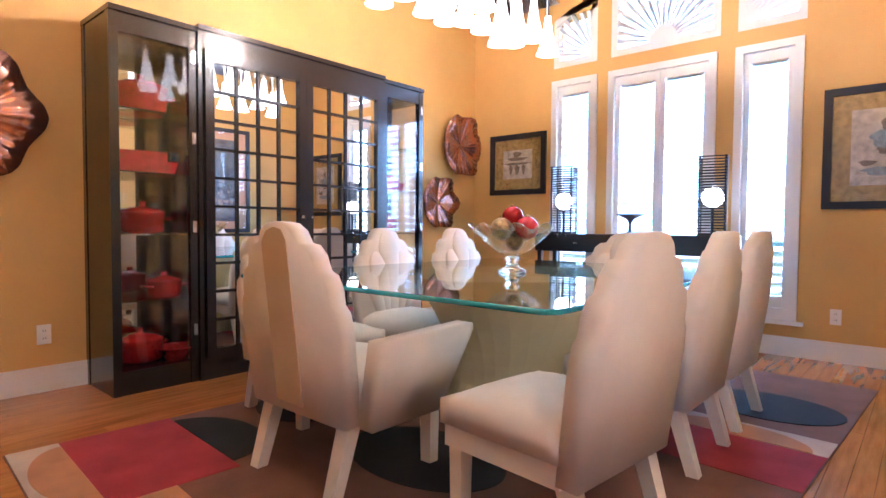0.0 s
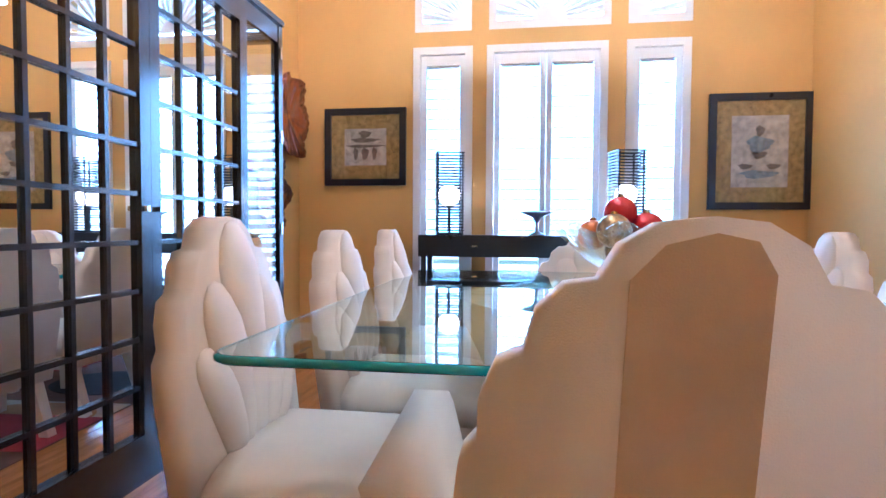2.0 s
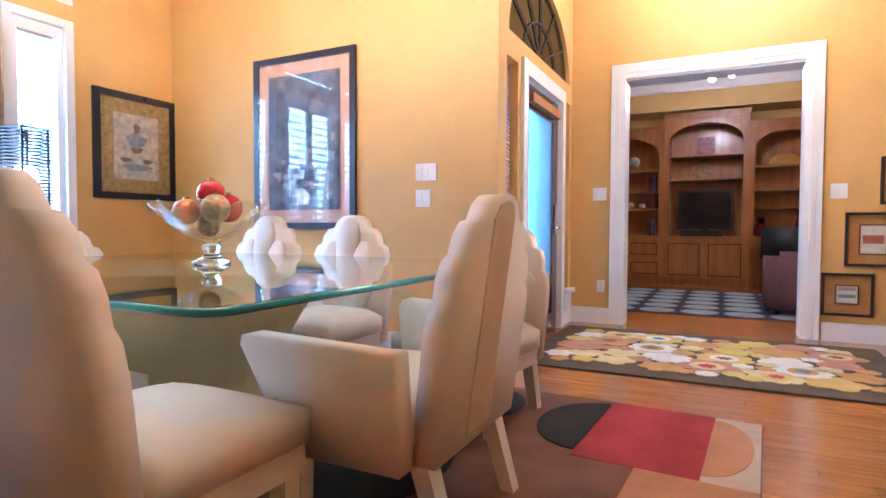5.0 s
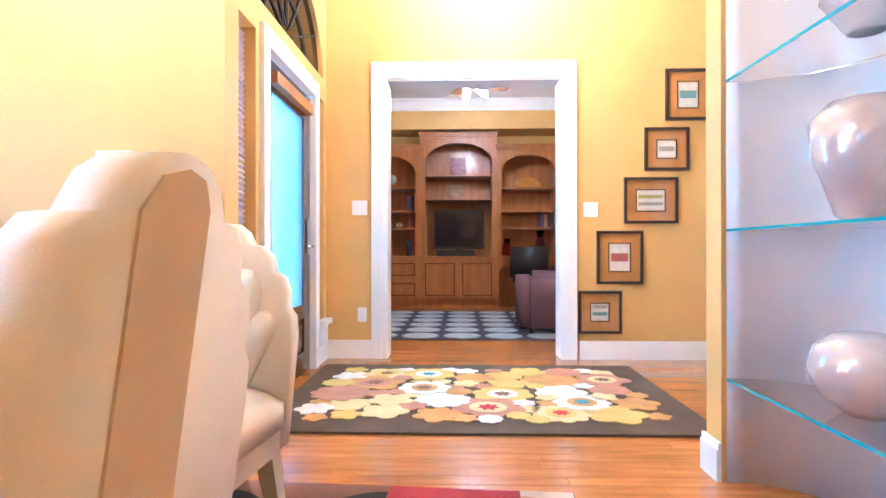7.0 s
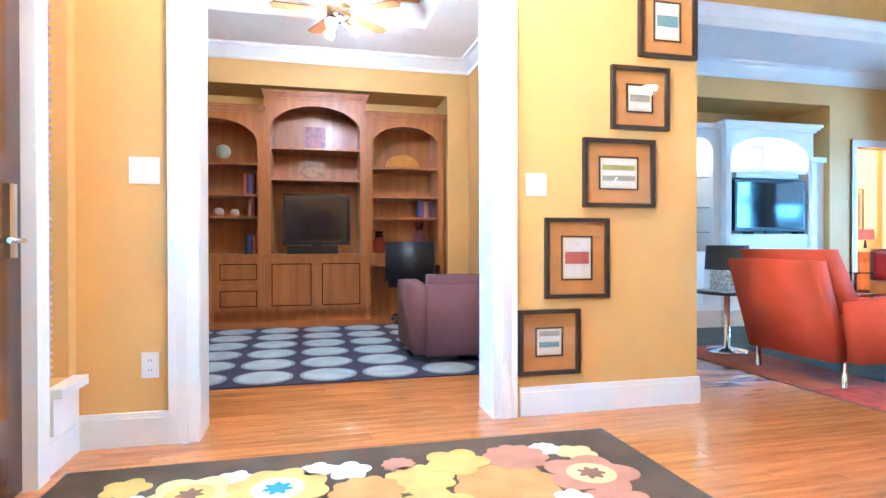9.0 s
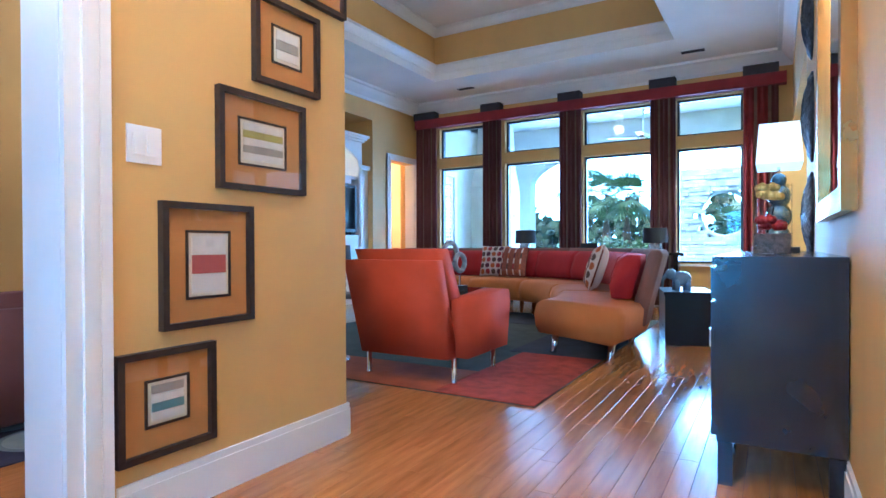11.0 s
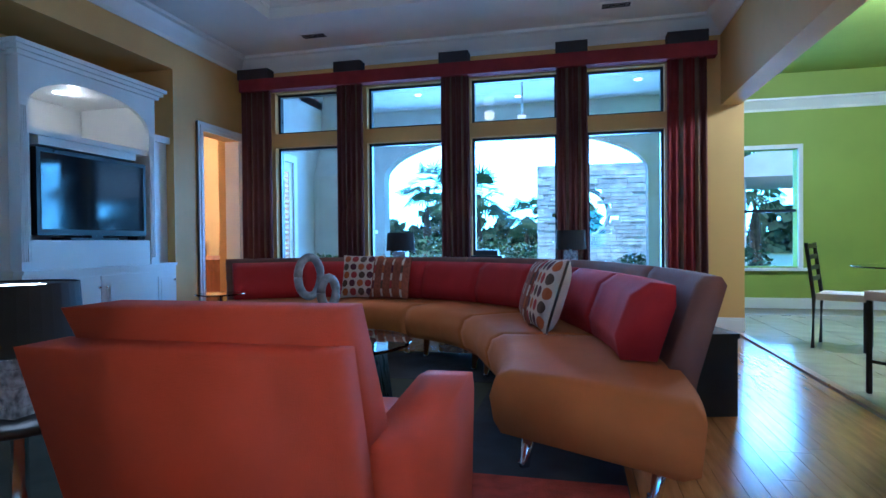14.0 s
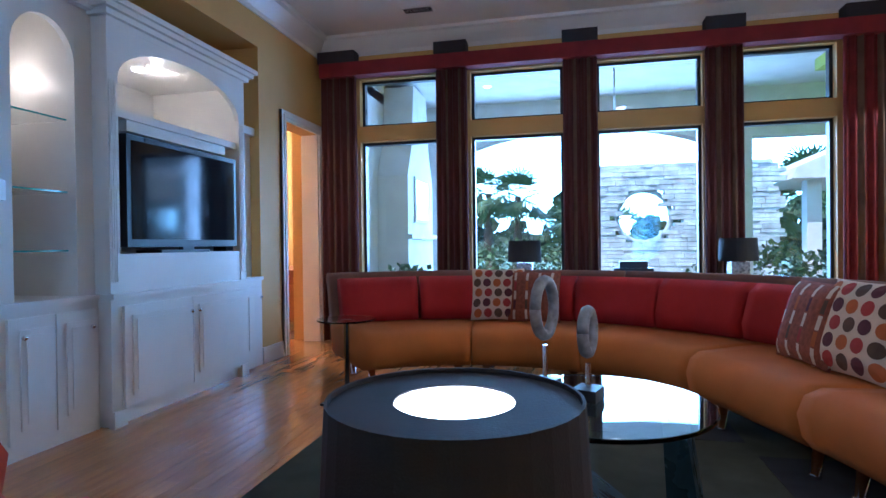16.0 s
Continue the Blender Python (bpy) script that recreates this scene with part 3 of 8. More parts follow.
for cx, cz, s in ((0.34, 1.55, 1), (0.66, 1.55, -1), (0.34, 1.2, 1), (0.66, 1.2, -1), (0.34, 0.8, -1), (0.66, 0.8, 1)):
    bm = bmesh.new()
    tube(bm, [(cx + s * (0.12 - 0.004 * i) * math.cos(i * 0.42), 0.018, cz + (0.12 - 0.004 * i) * math.sin(i * 0.42)) for i in range(26)], 0.005, 6)
    part("scroll", bm, IRON, fd, smooth=True)
bm = bmesh.new()
tube(bm, [(0.5, 0.018, 0.5), (0.5, 0.018, 1.84)], 0.006, 6)
part("scroll", bm, IRON, fd)
boxpart("blind_roll", (0.1, DW - 0.1, -0.075, -0.023, 1.88, 1.95), MAPLE, fd, "rolled wooden shade", 0.012)
hd = boxpart("door_handle", (DW - 0.10, DW - 0.05, -0.034, -0.0225, 0.86, 1.12), CHROME, fd, "chrome lever plate")
bm = bmesh.new()
tube(bm, [(0, -0.033, 0), (0, -0.07, 0), (-0.03, -0.075, 0), (-0.11, -0.072, 0)], 0.009)
lv = part("lever", bm, CHROME, hd, smooth=True)
lv.location = (DW - 0.075, 0, 0.92)
for z in (0.25, 1.02, 1.8):
    boxpart("hinge", (-0.012, 0.003, -0.03, -0.0225, z, z + 0.1), CHROME, fd)
bm = bmesh.new()
for d in ((0.255, 0.352, 0, 2.16), (1.368, 1.465, 0, 2.16), (0.352, 1.368, 2.05, 2.16)):
    box(bm, d[0], d[1], 1.73, 1.8, d[2], d[3])
structure("trim_front_door", bm, TRIM, "white front door casing", "trim", 0.006)
BLIND = material("pleated_blind", (0.55, 0.42, 0.42), 0.8, var=0.05, scale=4)
for x0, x1 in ((-0.04, 0.20), (1.52, 1.72)):
    bl = thing("pleated_blind", "taupe pleated blind over a sidelight", "blind", x0, 1.83, 0.34, 0, "sidelight blinds")
    fold = None
    for i in range(58):
        if fold is None:
            bm = bmesh.new()
            prism(bm, [(0, 0), (-0.014, 0.015), (0, 0.03), (0.004, 0.03), (0.004, 0)], 0.004, x1 - x0 - 0.004, "x")
            fold = part("pleat", bm, BLIND, bl)
        else:
            share(fold, bl, 0, 0, i * 0.03)
    bm = bmesh.new()
    box(bm, x0 - 0.02, x1 + 0.05, 1.70, 1.80, 0.30, 0.338)
    box(bm, x0 - 0.01, x1 + 0.04, 1.735, 1.76, 0.15, 0.30)
    structure("trim_sidelight_sill", bm, TRIM, "white sidelight sill and apron", "trim", 0.004)
# arched transom over the door
tr = thing("window_12", "dark arched transom window with iron scrollwork", "window", 0.85, 1.80, 2.28, 0, "", "structure")
TRD = pane_glass("transom_dusk_glass", (0.05, 0.07, 0.12))
bm = bmesh.new()
prism(bm, [(0.85 * math.cos(math.pi * i / 20), 0.62 * math.sin(math.pi * i / 20)) for i in range(21)], -0.003, 0.003, "y")
part("pane", bm, TRD, tr).visible_shadow = False
bm = bmesh.new()
for i in range(20):
    a0, a1 = math.pi * i / 20, math.pi * (i + 1) / 20
    top = 0.74
    prism(bm, [(0.85 * math.cos(a0), 0.62 * math.sin(a0)), (0.85 * math.cos(a0), top), (0.85 * math.cos(a1), top), (0.85 * math.cos(a1), 0.62 * math.sin(a1))], -0.038, 0.05, "y")
part("spandrel", bm, GOLD, tr)
for i in range(5):
    a = math.pi * (i + 1) / 6
    bm = bmesh.new()
    tube(bm, [(0.1 * math.cos(a), -0.012, 0.1 * math.sin(a)), (0.84 * math.cos(a), -0.012, 0.61 * math.sin(a))], 0.007, 6)
    part("iron_bar", bm, IRON, tr)
bm = bmesh.new()
tube(bm, [(0.42 * math.cos(math.pi * i / 16), -0.012, 0.3 * math.sin(math.pi * i / 16)) for i in range(17)], 0.007, 6)
part("iron_bar", bm, IRON, tr)


# ---- dining room ----
def dining_chair(arms):
    th = thing("dining_chair", "cream upholstered armchair with a scalloped shell back" if arms else "cream upholstered dining chair with a scalloped shell back",
               "chair", 0, 0, 0, 0, "chairs round the glass table")
    bm = bmesh.new()
    nx, ny = 10, 10
    for zs in (0.35, 0.44):
        rows = [[bm.verts.new((-0.27 + 0.54 * i / nx, -0.24 + 0.48 * j / ny, zs + (0.045 * (1 - (2 * i / nx - 1) ** 4) * (1 - max(0.0, 2 * j / ny - 1) ** 4) if zs > 0.4 else 0.0))) for i in range(nx + 1)] for j in range(ny + 1)]
        for a, b in zip(rows, rows[1:]):
            for i in range(nx):
                bm.faces.new((a[i], a[i + 1], b[i + 1], b[i]))
        if zs < 0.4:
            low = rows
    edge = [(0, i) for i in range(nx)] + [(j, nx) for j in range(ny)] + [(ny, i) for i in range(nx, 0, -1)] + [(j, 0) for j in range(ny, 0, -1)]
    for (a, b), (c, d) in zip(edge, edge[1:] + edge[:1]):
        bm.faces.new((low[a][b], low[c][d], rows[c][d], rows[a][b]))
    part("seat", bm, CREAM, th, bevel=0.022, smooth=True, seg=3)
    bm = bmesh.new()
    box(bm, -0.262, 0.262, -0.24, 0.225, 0.27, 0.349)
    part("seat_frame", bm, CREAM, th, bevel=0.015)
    # shell back: scalloped lobes that step up to a dome
    half = [(0.0, 1.05), (0.05, 1.043), (0.09, 1.015), (0.113, 0.968), (0.15, 0.962), (0.182, 0.925), (0.196, 0.868), (0.228, 0.852), (0.247, 0.80), (0.248, 0.745), (0.27, 0.715), (0.278, 0.64), (0.274, 0.55), (0.262, 0.28)]
    clean = [(-x, z) for x, z in half[::-1]] + half[1:]
    bm = bmesh.new()
    prism(bm, clean, -0.062, 0.012, "y")
    for v in bm.verts:
        v.co.y -= 0.24 + (v.co.z - 0.3) * 0.12
    part("backrest", bm, CREAM, th, bevel=0.02, seg=3, smooth=True)
    # padded channels on the front of the back
    for c, w, z1 in ((-0.185, 0.062, 0.74), (0.185, 0.062, 0.74), (-0.115, 0.075, 0.89), (0.115, 0.075, 0.89), (0.0, 0.088, 1.045)):
        bm = bmesh.new()
        bmesh.ops.create_uvsphere(bm, u_segments=14, v_segments=10, radius=1.0)
        for v in bm.verts:
            zz = (v.co.z + 1) / 2
            z = 0.44 + zz * (z1 - 0.44)
            bulge = min(1.0, (1 - abs(v.co.z) ** 3))
            rr = math.sqrt(max(1e-4, 1 - v.co.z ** 2))
            fx, fy = v.co.x / rr, v.co.y / rr
            wide = w * (max(0.0, 1 - max(0.0, zz - 0.72) ** 2 / 0.0785)) ** 0.5 if zz > 0.72 else w * (0.5 + 0.5 * zz / 0.72)
            v.co = Vector((c * (0.55 + 0.45 * zz) + fx * wide, -0.225 - (z - 0.3) * 0.12 + fy * 0.045 * bulge, z))
        part("back_channel", bm, CREAM, th, smooth=True)
    # gold strip down the outside of the back
    if arms:
        bm = bmesh.new()
        prism(bm, [(-0.10, 0.32), (0.05, 0.32), (0.06, 0.98), (0.04, 1.02), (0.0, 1.03), (-0.05, 1.015), (-0.085, 0.97)], -0.067, -0.0625, "y")
        for v in bm.verts:
            v.co.y -= 0.24 + (v.co.z - 0.3) * 0.12
        part("back_panel", bm, CREAM2, th, "gold damask strip")
    for sx in (-1, 1):
        bm = bmesh.new()
        prism(bm, [(-0.028, -0.028), (0.028, -0.028), (0.028, 0.028), (-0.028, 0.028)], 0, 0.30)
        for v in bm.verts:
            if v.co.z < 0.1:
                v.co.x, v.co.y = v.co.x * 0.85, v.co.y * 0.85
        part("leg", bm, CREAM, th, bevel=0.008).location = (sx * 0.225, 0.185, 0)
        bm = bmesh.new()
        prism(bm, [(-0.03, -0.03), (0.03, -0.03), (0.03, 0.03), (-0.03, 0.03)], 0, 0.32)
        for v in bm.verts:
            if v.co.z < 0.1:
                v.co.x, v.co.y = v.co.x * 0.8, v.co.y * 0.8 - 0.09
        part("leg", bm, CREAM, th, bevel=0.008).location = (sx * 0.215, -0.225, 0)
        if arms:
            bm = bmesh.new()
            prism(bm, [(-0.23, 0.27), (0.13, 0.27), (0.215, 0.61), (0.2, 0.64), (-0.27, 0.625)], -0.036, 0.036, "x")
            for v in bm.verts:
                v.co.x += sx * (0.285 + (v.co.z - 0.27) * 0.26)
            part("arm", bm, CREAM, th, bevel=0.03, seg=4, smooth=True)
    return th


side = dining_chair(False)
UNIT = Matrix.Diagonal((1, 1, 0.965, 1))
side.matrix_basis = pose(-2.77, 1.66, 0.006, 0, 0, -90) @ UNIT
for x, y, rz in ((-2.71, 2.4, -90), (-2.67, 3.1, -90), (-1.27, 1.5, 84), (-1.3, 2.38, 90), (-1.3, 3.03, 90)):
    copy_thing(side, pose(x, y, 0.006, 0, 0, rz) @ UNIT)
carver = dining_chair(True)
WIDE = Matrix.Diagonal((1.12, 1, 0.955, 1))
carver.matrix_basis = pose(-2.12, 1.38, 0.006, 0, 0, 0) @ WIDE
copy_thing(carver, pose(-1.94, 3.39, 0.006, 0, 0, 180) @ WIDE)

dt = thing("dining_table", "large glass dining table on a pale yellow flared pedestal", "table", -2.035, 2.395, 0.0)
bm = bmesh.new()
HX, HY, R = 0.905, 1.1, 0.06
out = []
for cx, cy, a0 in ((HX - R, HY - R, 0), (-HX + R, HY - R, 90), (-HX + R, -HY + R, 180), (HX - R, -HY + R, 270)):
    for i in range(7):
        a = radians(a0 + 15 * i)
        out.append((cx + R * math.cos(a), cy + R * math.sin(a)))
prism(bm, out, 0.730, 0.750)
top_ob = part("tabletop", bm, TABLEGLASS, dt, "clear glass top with a sea-green edge", bevel=0.003)
top_ob.visible_shadow = False
bm = bmesh.new()
n = len(out)
rings = []
for off, z in ((0.001, 0.731), (0.006, 0.735), (0.006, 0.745), (0.001, 0.749)):
    rings.append([bm.verts.new((x * (1 + off / HX), y * (1 + off / HY), z)) for x, y in out])
rings.append([bm.verts.new((x * 0.9995, y * 0.9995, 0.749)) for x, y in out])
rings.append([bm.verts.new((x * 0.9995, y * 0.9995, 0.731)) for x, y in out])
for a, b in zip(rings, rings[1:] + rings[:1]):
    for i in range(n):
        bm.faces.new((a[i], a[(i + 1) % n], b[(i + 1) % n], b[i]))
part("glass_edge", bm, TABLEGLASS_EDGE, dt, "polished sea-green glass edge", smooth=True)
for s in (-1, 1):
    bm = bmesh.new()
    rows = []
    for i in range(13):
        z = 0.0 + 0.728 * i / 12
        f = i / 12
        hw = 0.30 + 0.28 * f ** 1.6
        base = 0.03 + 0.16 * (1 - f) ** 2
        reach = base + 0.42 * f ** 2.0 + 0.16
        rows.append([bm.verts.new((x * hw, s * (base + (reach - base) * (1 - (abs(x)) ** 2.2)), z)) for x in [-1 + k / 6 for k in range(13)]] +
                    [bm.verts.new((-x * hw, s * 0.02, z)) for x in (-1, 0, 1)])
    for a, b in zip(rows, rows[1:]):
        for k in range(len(a)):
            bm.faces.new((a[k], a[(k + 1) % len(a)], b[(k + 1) % len(a)], b[k]))
    bm.faces.new(rows[0])
    bm.faces.new(rows[-1])
    part("pedestal", bm, PALE, dt, smooth=False)

# fluted glass bowl of ornaments
BOWLGLASS = pane_glass("amber_fluted_glass", (0.985, 0.945, 0.86), 0.14)
bw = thing("glass_bowl", "fluted amber glass footed bowl holding ornaments", "bowl", -2.0, 2.365, 0.7505)
bm = bmesh.new()
lathe(bm, [(0.075, 0), (0.078, 0.012), (0.04, 0.03), (0.03, 0.055), (0.045, 0.075), (0.03, 0.09)], 20)
part("foot", bm, CLEAR, bw, smooth=True)
bm = bmesh.new()
seg = 48
prof = [(0.03, 0.09), (0.09, 0.12), (0.15, 0.17), (0.225, 0.245), (0.219, 0.25), (0.142, 0.178), (0.082, 0.128), (0.01, 0.1)]
rings = []
for r, z in prof:
    k = r / 0.225
    rings.append([bm.verts.new(((r + 0.018 * k * math.cos(8 * a)) * math.cos(a), (r + 0.018 * k * math.cos(8 * a)) * math.sin(a), z + 0.02 * k * k * math.cos(8 * a + 1))) for a in [2 * math.pi * i / seg for i in range(seg)]])
for a, b in zip(rings, rings[1:]):
    for i in range(seg):
        bm.faces.new((a[i], a[(i + 1) % seg], b[(i + 1) % seg], b[i]))
bm.faces.new(rings[0][::-1])
bm.faces.new(rings[-1])
part("fluted_rim", bm, BOWLGLASS, bw, smooth=True).visible_shadow = False
ORN = [material("red_ornament", (0.5, 0.02, 0.02), 0.25, 0.3), material("gold_ornament", (0.5, 0.32, 0.14), 0.3, 0.6, scale=40, var=0.3),
       material("orange_ornament", (0.6, 0.18, 0.03), 0.3, 0.3), material("pearl_ornament", (0.55, 0.40, 0.30), 0.3, 0.4, scale=30, var=0.3)]
for i, (x, y, z, r) in enumerate(((0.09, 0.0, 0.24, 0.062), (-0.03, -0.06, 0.235, 0.06), (-0.09, 0.04, 0.22, 0.055), (0.02, 0.08, 0.225, 0.058), (0.0, 0.0, 0.30, 0.058), (0.0, 0.02, 0.165, 0.05))):
    o = thing("ornament_ball", "round patterned ornament ball in a glass bowl", "ornament", -2.0 + x, 2.365 + y, 0.7505 + z - r, 0, "ornaments in the bowl")
    bm = bmesh.new()
    ball(bm, 0, 0, r, r, u=18, v=12)
    b_ = part("ball", bm, ORN[i % 4], o, smooth=True)
    bm = bmesh.new()
    lathe(bm, [(0.012, 2 * r - 0.004), (0.012, 2 * r + 0.006), (0.005, 2 * r + 0.009)], 10)
    part("cap", bm, BRASS, o)


# black china cabinet along the west wall
def cabinet_unit(name, y0, y1, label, proud, mirror, h):
    th = thing(name, label, "cabinet", -4.25, y0, 0)
    d, w = 0.455 + proud, y1 - y0
    for yy in ((0, 0.03), (w - 0.03, w)):
        boxpart("side_panel", (0.0, d - 0.004, yy[0], yy[1], 0.0, h), EBONY, th) if mirror else None
    if not mirror:
        for x0, x1, yy0, yy1 in ((d - 0.05, d, 0, 0.05), (d - 0.05, d, w - 0.05, w), (0, 0.05, 0, 0.05), (0, 0.05, w - 0.05, w)):
            boxpart("post", (x0, x1, yy0, yy1, 0, h), EBONY, th)
        boxpart("side_panel", (0.051, d - 0.051, 0.004, 0.02, 0.0, h), EBONY, th)
        for yy in (w - 0.026,):
            p = boxpart("side_glass", (0.05, d - 0.05, yy, yy + 0.006, 0.16, h - 0.13), PANE, th, bevel=0)
            p.visible_shadow = False
    boxpart("back_panel", (0.0, 0.02, 0.031, w - 0.031, 0.0, h), EBONY if mirror else MIRROR, th)
    boxpart("plinth", (0.021, d - 0.006, 0.031, w - 0.031, 0.0, 0.14), EBONY, th)
    boxpart("top_board", (0.0, d + 0.012, -0.002, w + 0.002, h, h + 0.03), EBONY, th)
    boxpart("header", (0.021, d - 0.004, 0.031, w - 0.031, h - 0.11, h - 0.001), EBONY, th)
    return th, d, w


CAB = [("china_cabinet", 1.0, 1.5, 0.0), ("china_cabinet", 3.08, 3.57, 0.0)]
POTS = material("red_enamel_pot", (0.50, 0.03, 0.025), 0.2, var=0.25, scale=25, coat=0.5)
SHELFZ = [0.155, 0.54, 0.94, 1.31, 1.68]
for nm, y0, y1, pr in CAB:
    th, d, w = cabinet_unit(nm, y0, y1, "black wood display cabinet with glass front and shelves", pr, False, 2.2)
    p = boxpart("glass_door", (d - 0.02, d - 0.014, 0.05, w - 0.05, 0.15, 2.08), PANE, th, bevel=0)
    p.visible_shadow = False
    for z in (0.3, 0.95, 1.5, 2.0):
        boxpart("hinge", (d, d + 0.006, w - 0.035, w - 0.012, z, z + 0.07), CHROME, th)
    for z in SHELFZ[1:]:
        s = boxpart("glass_shelf", (0.03, d - 0.055, 0.03, w - 0.03, z - 0.008, z), CLEAR, th, bevel=0)
        s.visible_shadow = False


def pot(x, y, z, kind, s=1.0):
    lab = {"pot": "red speckled enamel casserole pot with a lid", "dish": "red enamel lidded baking dish", "bowl": "red enamel flared bowl"}[kind]
    th = thing("enamel_" + kind, lab, "cookware", x, y, z, random.uniform(-20, 20), "red enamelware in the cabinets")
    bm = bmesh.new()
    if kind == "pot":
        lathe(bm, [(0.1 * s, 0), (0.125 * s, 0.015), (0.13 * s, 0.12 * s), (0.135 * s, 0.125 * s)], 22)
        part("body", bm, POTS, th, smooth=True)
        bm = bmesh.new()
        lathe(bm, [(0.136 * s, 0.126 * s), (0.132 * s, 0.138 * s), (0.08 * s, 0.16 * s), (0.02, 0.168 * s), (0.016, 0.185 * s), (0.024, 0.195 * s), (0.01, 0.2 * s)], 22)
        part("lid", bm, POTS, th, smooth=True)
        for sy in (-1, 1):
            bm = bmesh.new()
            tube(bm, [(-0.04, sy * 0.12 * s, 0.09 * s), (-0.03, sy * 0.165 * s, 0.095 * s), (0.03, sy * 0.165 * s, 0.095 * s), (0.04, sy * 0.12 * s, 0.09 * s)], 0.008, 6)
            part("handle", bm, POTS, th, smooth=True)
    elif kind == "dish":
        box(bm, -0.1, 0.1, -0.19, 0.19, 0, 0.075)
        for v in bm.verts:
            if v.co.z < 0.01:
                v.co.x, v.co.y = v.co.x * 0.9, v.co.y * 0.9
        part("body", bm, POTS, th, bevel=0.015)
        bm = bmesh.new()
        box(bm, -0.09, 0.09, -0.13, 0.13, 0.0755, 0.135)
        part("lid", bm, POTS, th, bevel=0.02)
    else:
        lathe(bm, [(0.06, 0), (0.065, 0.01), (0.12, 0.085), (0.125, 0.085), (0.118, 0.08), (0.06, 0.02)], 20)
        part("body", bm, POTS, th, smooth=True)


for y, zs in ((1.25, SHELFZ), (3.27, SHELFZ)):
    pot(-4.03, y - 0.02, 0.141, "pot", 1.05)
    pot(-3.95, y + 0.1, zs[1], "pot", 0.8)
    pot(-4.01, y, zs[2], "pot", 1.0)
    pot(-4.02, y, zs[3], "dish")
    pot(-4.02, y, zs[4], "pot", 1.2)
pot(-3.91, 1.40, 0.141, "bowl")

th, d, w = cabinet_unit("mirrored_cabinet", 1.501, 3.079, "black cabinet with mirrored doors behind a square grid", 0.02, True, 2.215)
for k in range(2):
    a0 = 0.035 + k * (w - 0.07) / 2
    a1 = a0 + (w - 0.07) / 2
    dr = boxpart("door", (d - 0.02, d - 0.006, a0, a1, 0.145, 2.1), MIRROR, th, "mirrored cabinet door", 0)
    for b0, b1, c0, c1 in ((a0, a0 + 0.06, 0.145, 2.1), (a1 - 0.06, a1, 0.145, 2.1), (a0 + 0.06, a1 - 0.06, 0.145, 0.2), (a0 + 0.06, a1 - 0.06, 2.03, 2.1)):
        boxpart("frame", (d - 0.005, d + 0.018, b0 + 0.001, b1 - 0.001, c0, c1), EBONY, dr)
    for i in range(1, 4):
        yy = a0 + 0.06 + (a1 - a0 - 0.12) * i / 4
        boxpart("muntin", (d - 0.0055, d + 0.008, yy - 0.009, yy + 0.009, 0.2, 2.03), EBONY, dr, bevel=0.002)
    for i in range(1, 10):
        zz = 0.2 + 1.83 * i / 10
        boxpart("muntin", (d - 0.005, d + 0.010, a0 + 0.06, a1 - 0.06, zz - 0.009, zz + 0.009), EBONY, dr, bevel=0.002)
    kb = boxpart("knob", (d + 0.018, d + 0.035, (a1 - 0.05 if k == 0 else a0 + 0.03), (a1 - 0.03 if k == 0 else a0 + 0.05), 1.05, 1.07), CHROME, dr)


# fluted copper wall plates
COPPER = material("patinated_copper", (0.50, 0.18, 0.075), 0.22, 0.85, var=0.3, scale=14, second=(0.32, 0.24, 0.26))
def wall_plate(x, y, z, r, facing):
    th = thing("copper_wall_plate", "fluted copper wall plate with patina", "wall plate", x, y, z, facing, "copper plates on the wall")
    bm = bmesh.new()
    seg = 96
    rings = []
    for rr, dz in ((0.012, 0.035), (0.3, 0.04), (0.65, 0.06), (1.0, 0.085), (1.0, 0.075), (0.6, 0.045), (0.012, 0.02)):
        rings.append([bm.verts.new((dz + 0.02 * rr * math.cos(6 * a) + 0.006 * rr * math.cos(30 * a), r * rr * (1 + 0.06 * rr * math.cos(6 * a)) * math.cos(a), r * rr * (1 + 0.06 * rr * math.cos(6 * a)) * math.sin(a))) for a in [2 * math.pi * i / seg for i in range(seg)]])
    for a, b in zip(rings, rings[1:]):
        for i in range(seg):
            bm.faces.new((a[i], a[(i + 1) % seg], b[(i + 1) % seg], b[i]))
    bm.faces.new(rings[0])
    bm.faces.new(rings[-1])
    part("plate", bm, COPPER, th, smooth=True)
    boxpart("hanger", (0.0, 0.04, -0.012, 0.012, -0.012, 0.012), BRASS, th)


wall_plate(-4.25, 4.62, 1.88, 0.33, 0)
wall_plate(-4.25, 4.25, 1.25, 0.27, 0)
wall_plate(-4.25, 0.42, 1.6, 0.36, 0)


# framed pictures
MATBOARD = material("cream_mat_board", (0.70, 0.62, 0.46), 0.8, var=0.05, scale=20)
TANBOARD = material("ochre_mat_board", (0.50, 0.225, 0.05), 0.8, var=0.05, scale=20)
GOLDMAT = material("gilt_mat_board", (0.48, 0.33, 0.12), 0.5, 0.2, var=0.2, scale=25)
PEACHMAT = material("peach_mat_board", (0.62, 0.36, 0.23), 0.8, var=0.04)
SKETCH = material("pale_etching", (0.66, 0.60, 0.52), 0.8, var=0.18, scale=16, second=(0.36, 0.32, 0.28))
NIGHT = material("dark_floral_print", (0.16, 0.17, 0.19), 0.6, var=0.2, scale=9, second=(0.03, 0.05, 0.09))
DARKFRAME = material("dark_carved_frame", (0.035, 0.018, 0.013), 0.4, var=0.2, scale=40)
NAVYFRAME = material("black_picture_frame", (0.012, 0.013, 0.022), 0.3, var=0.1)


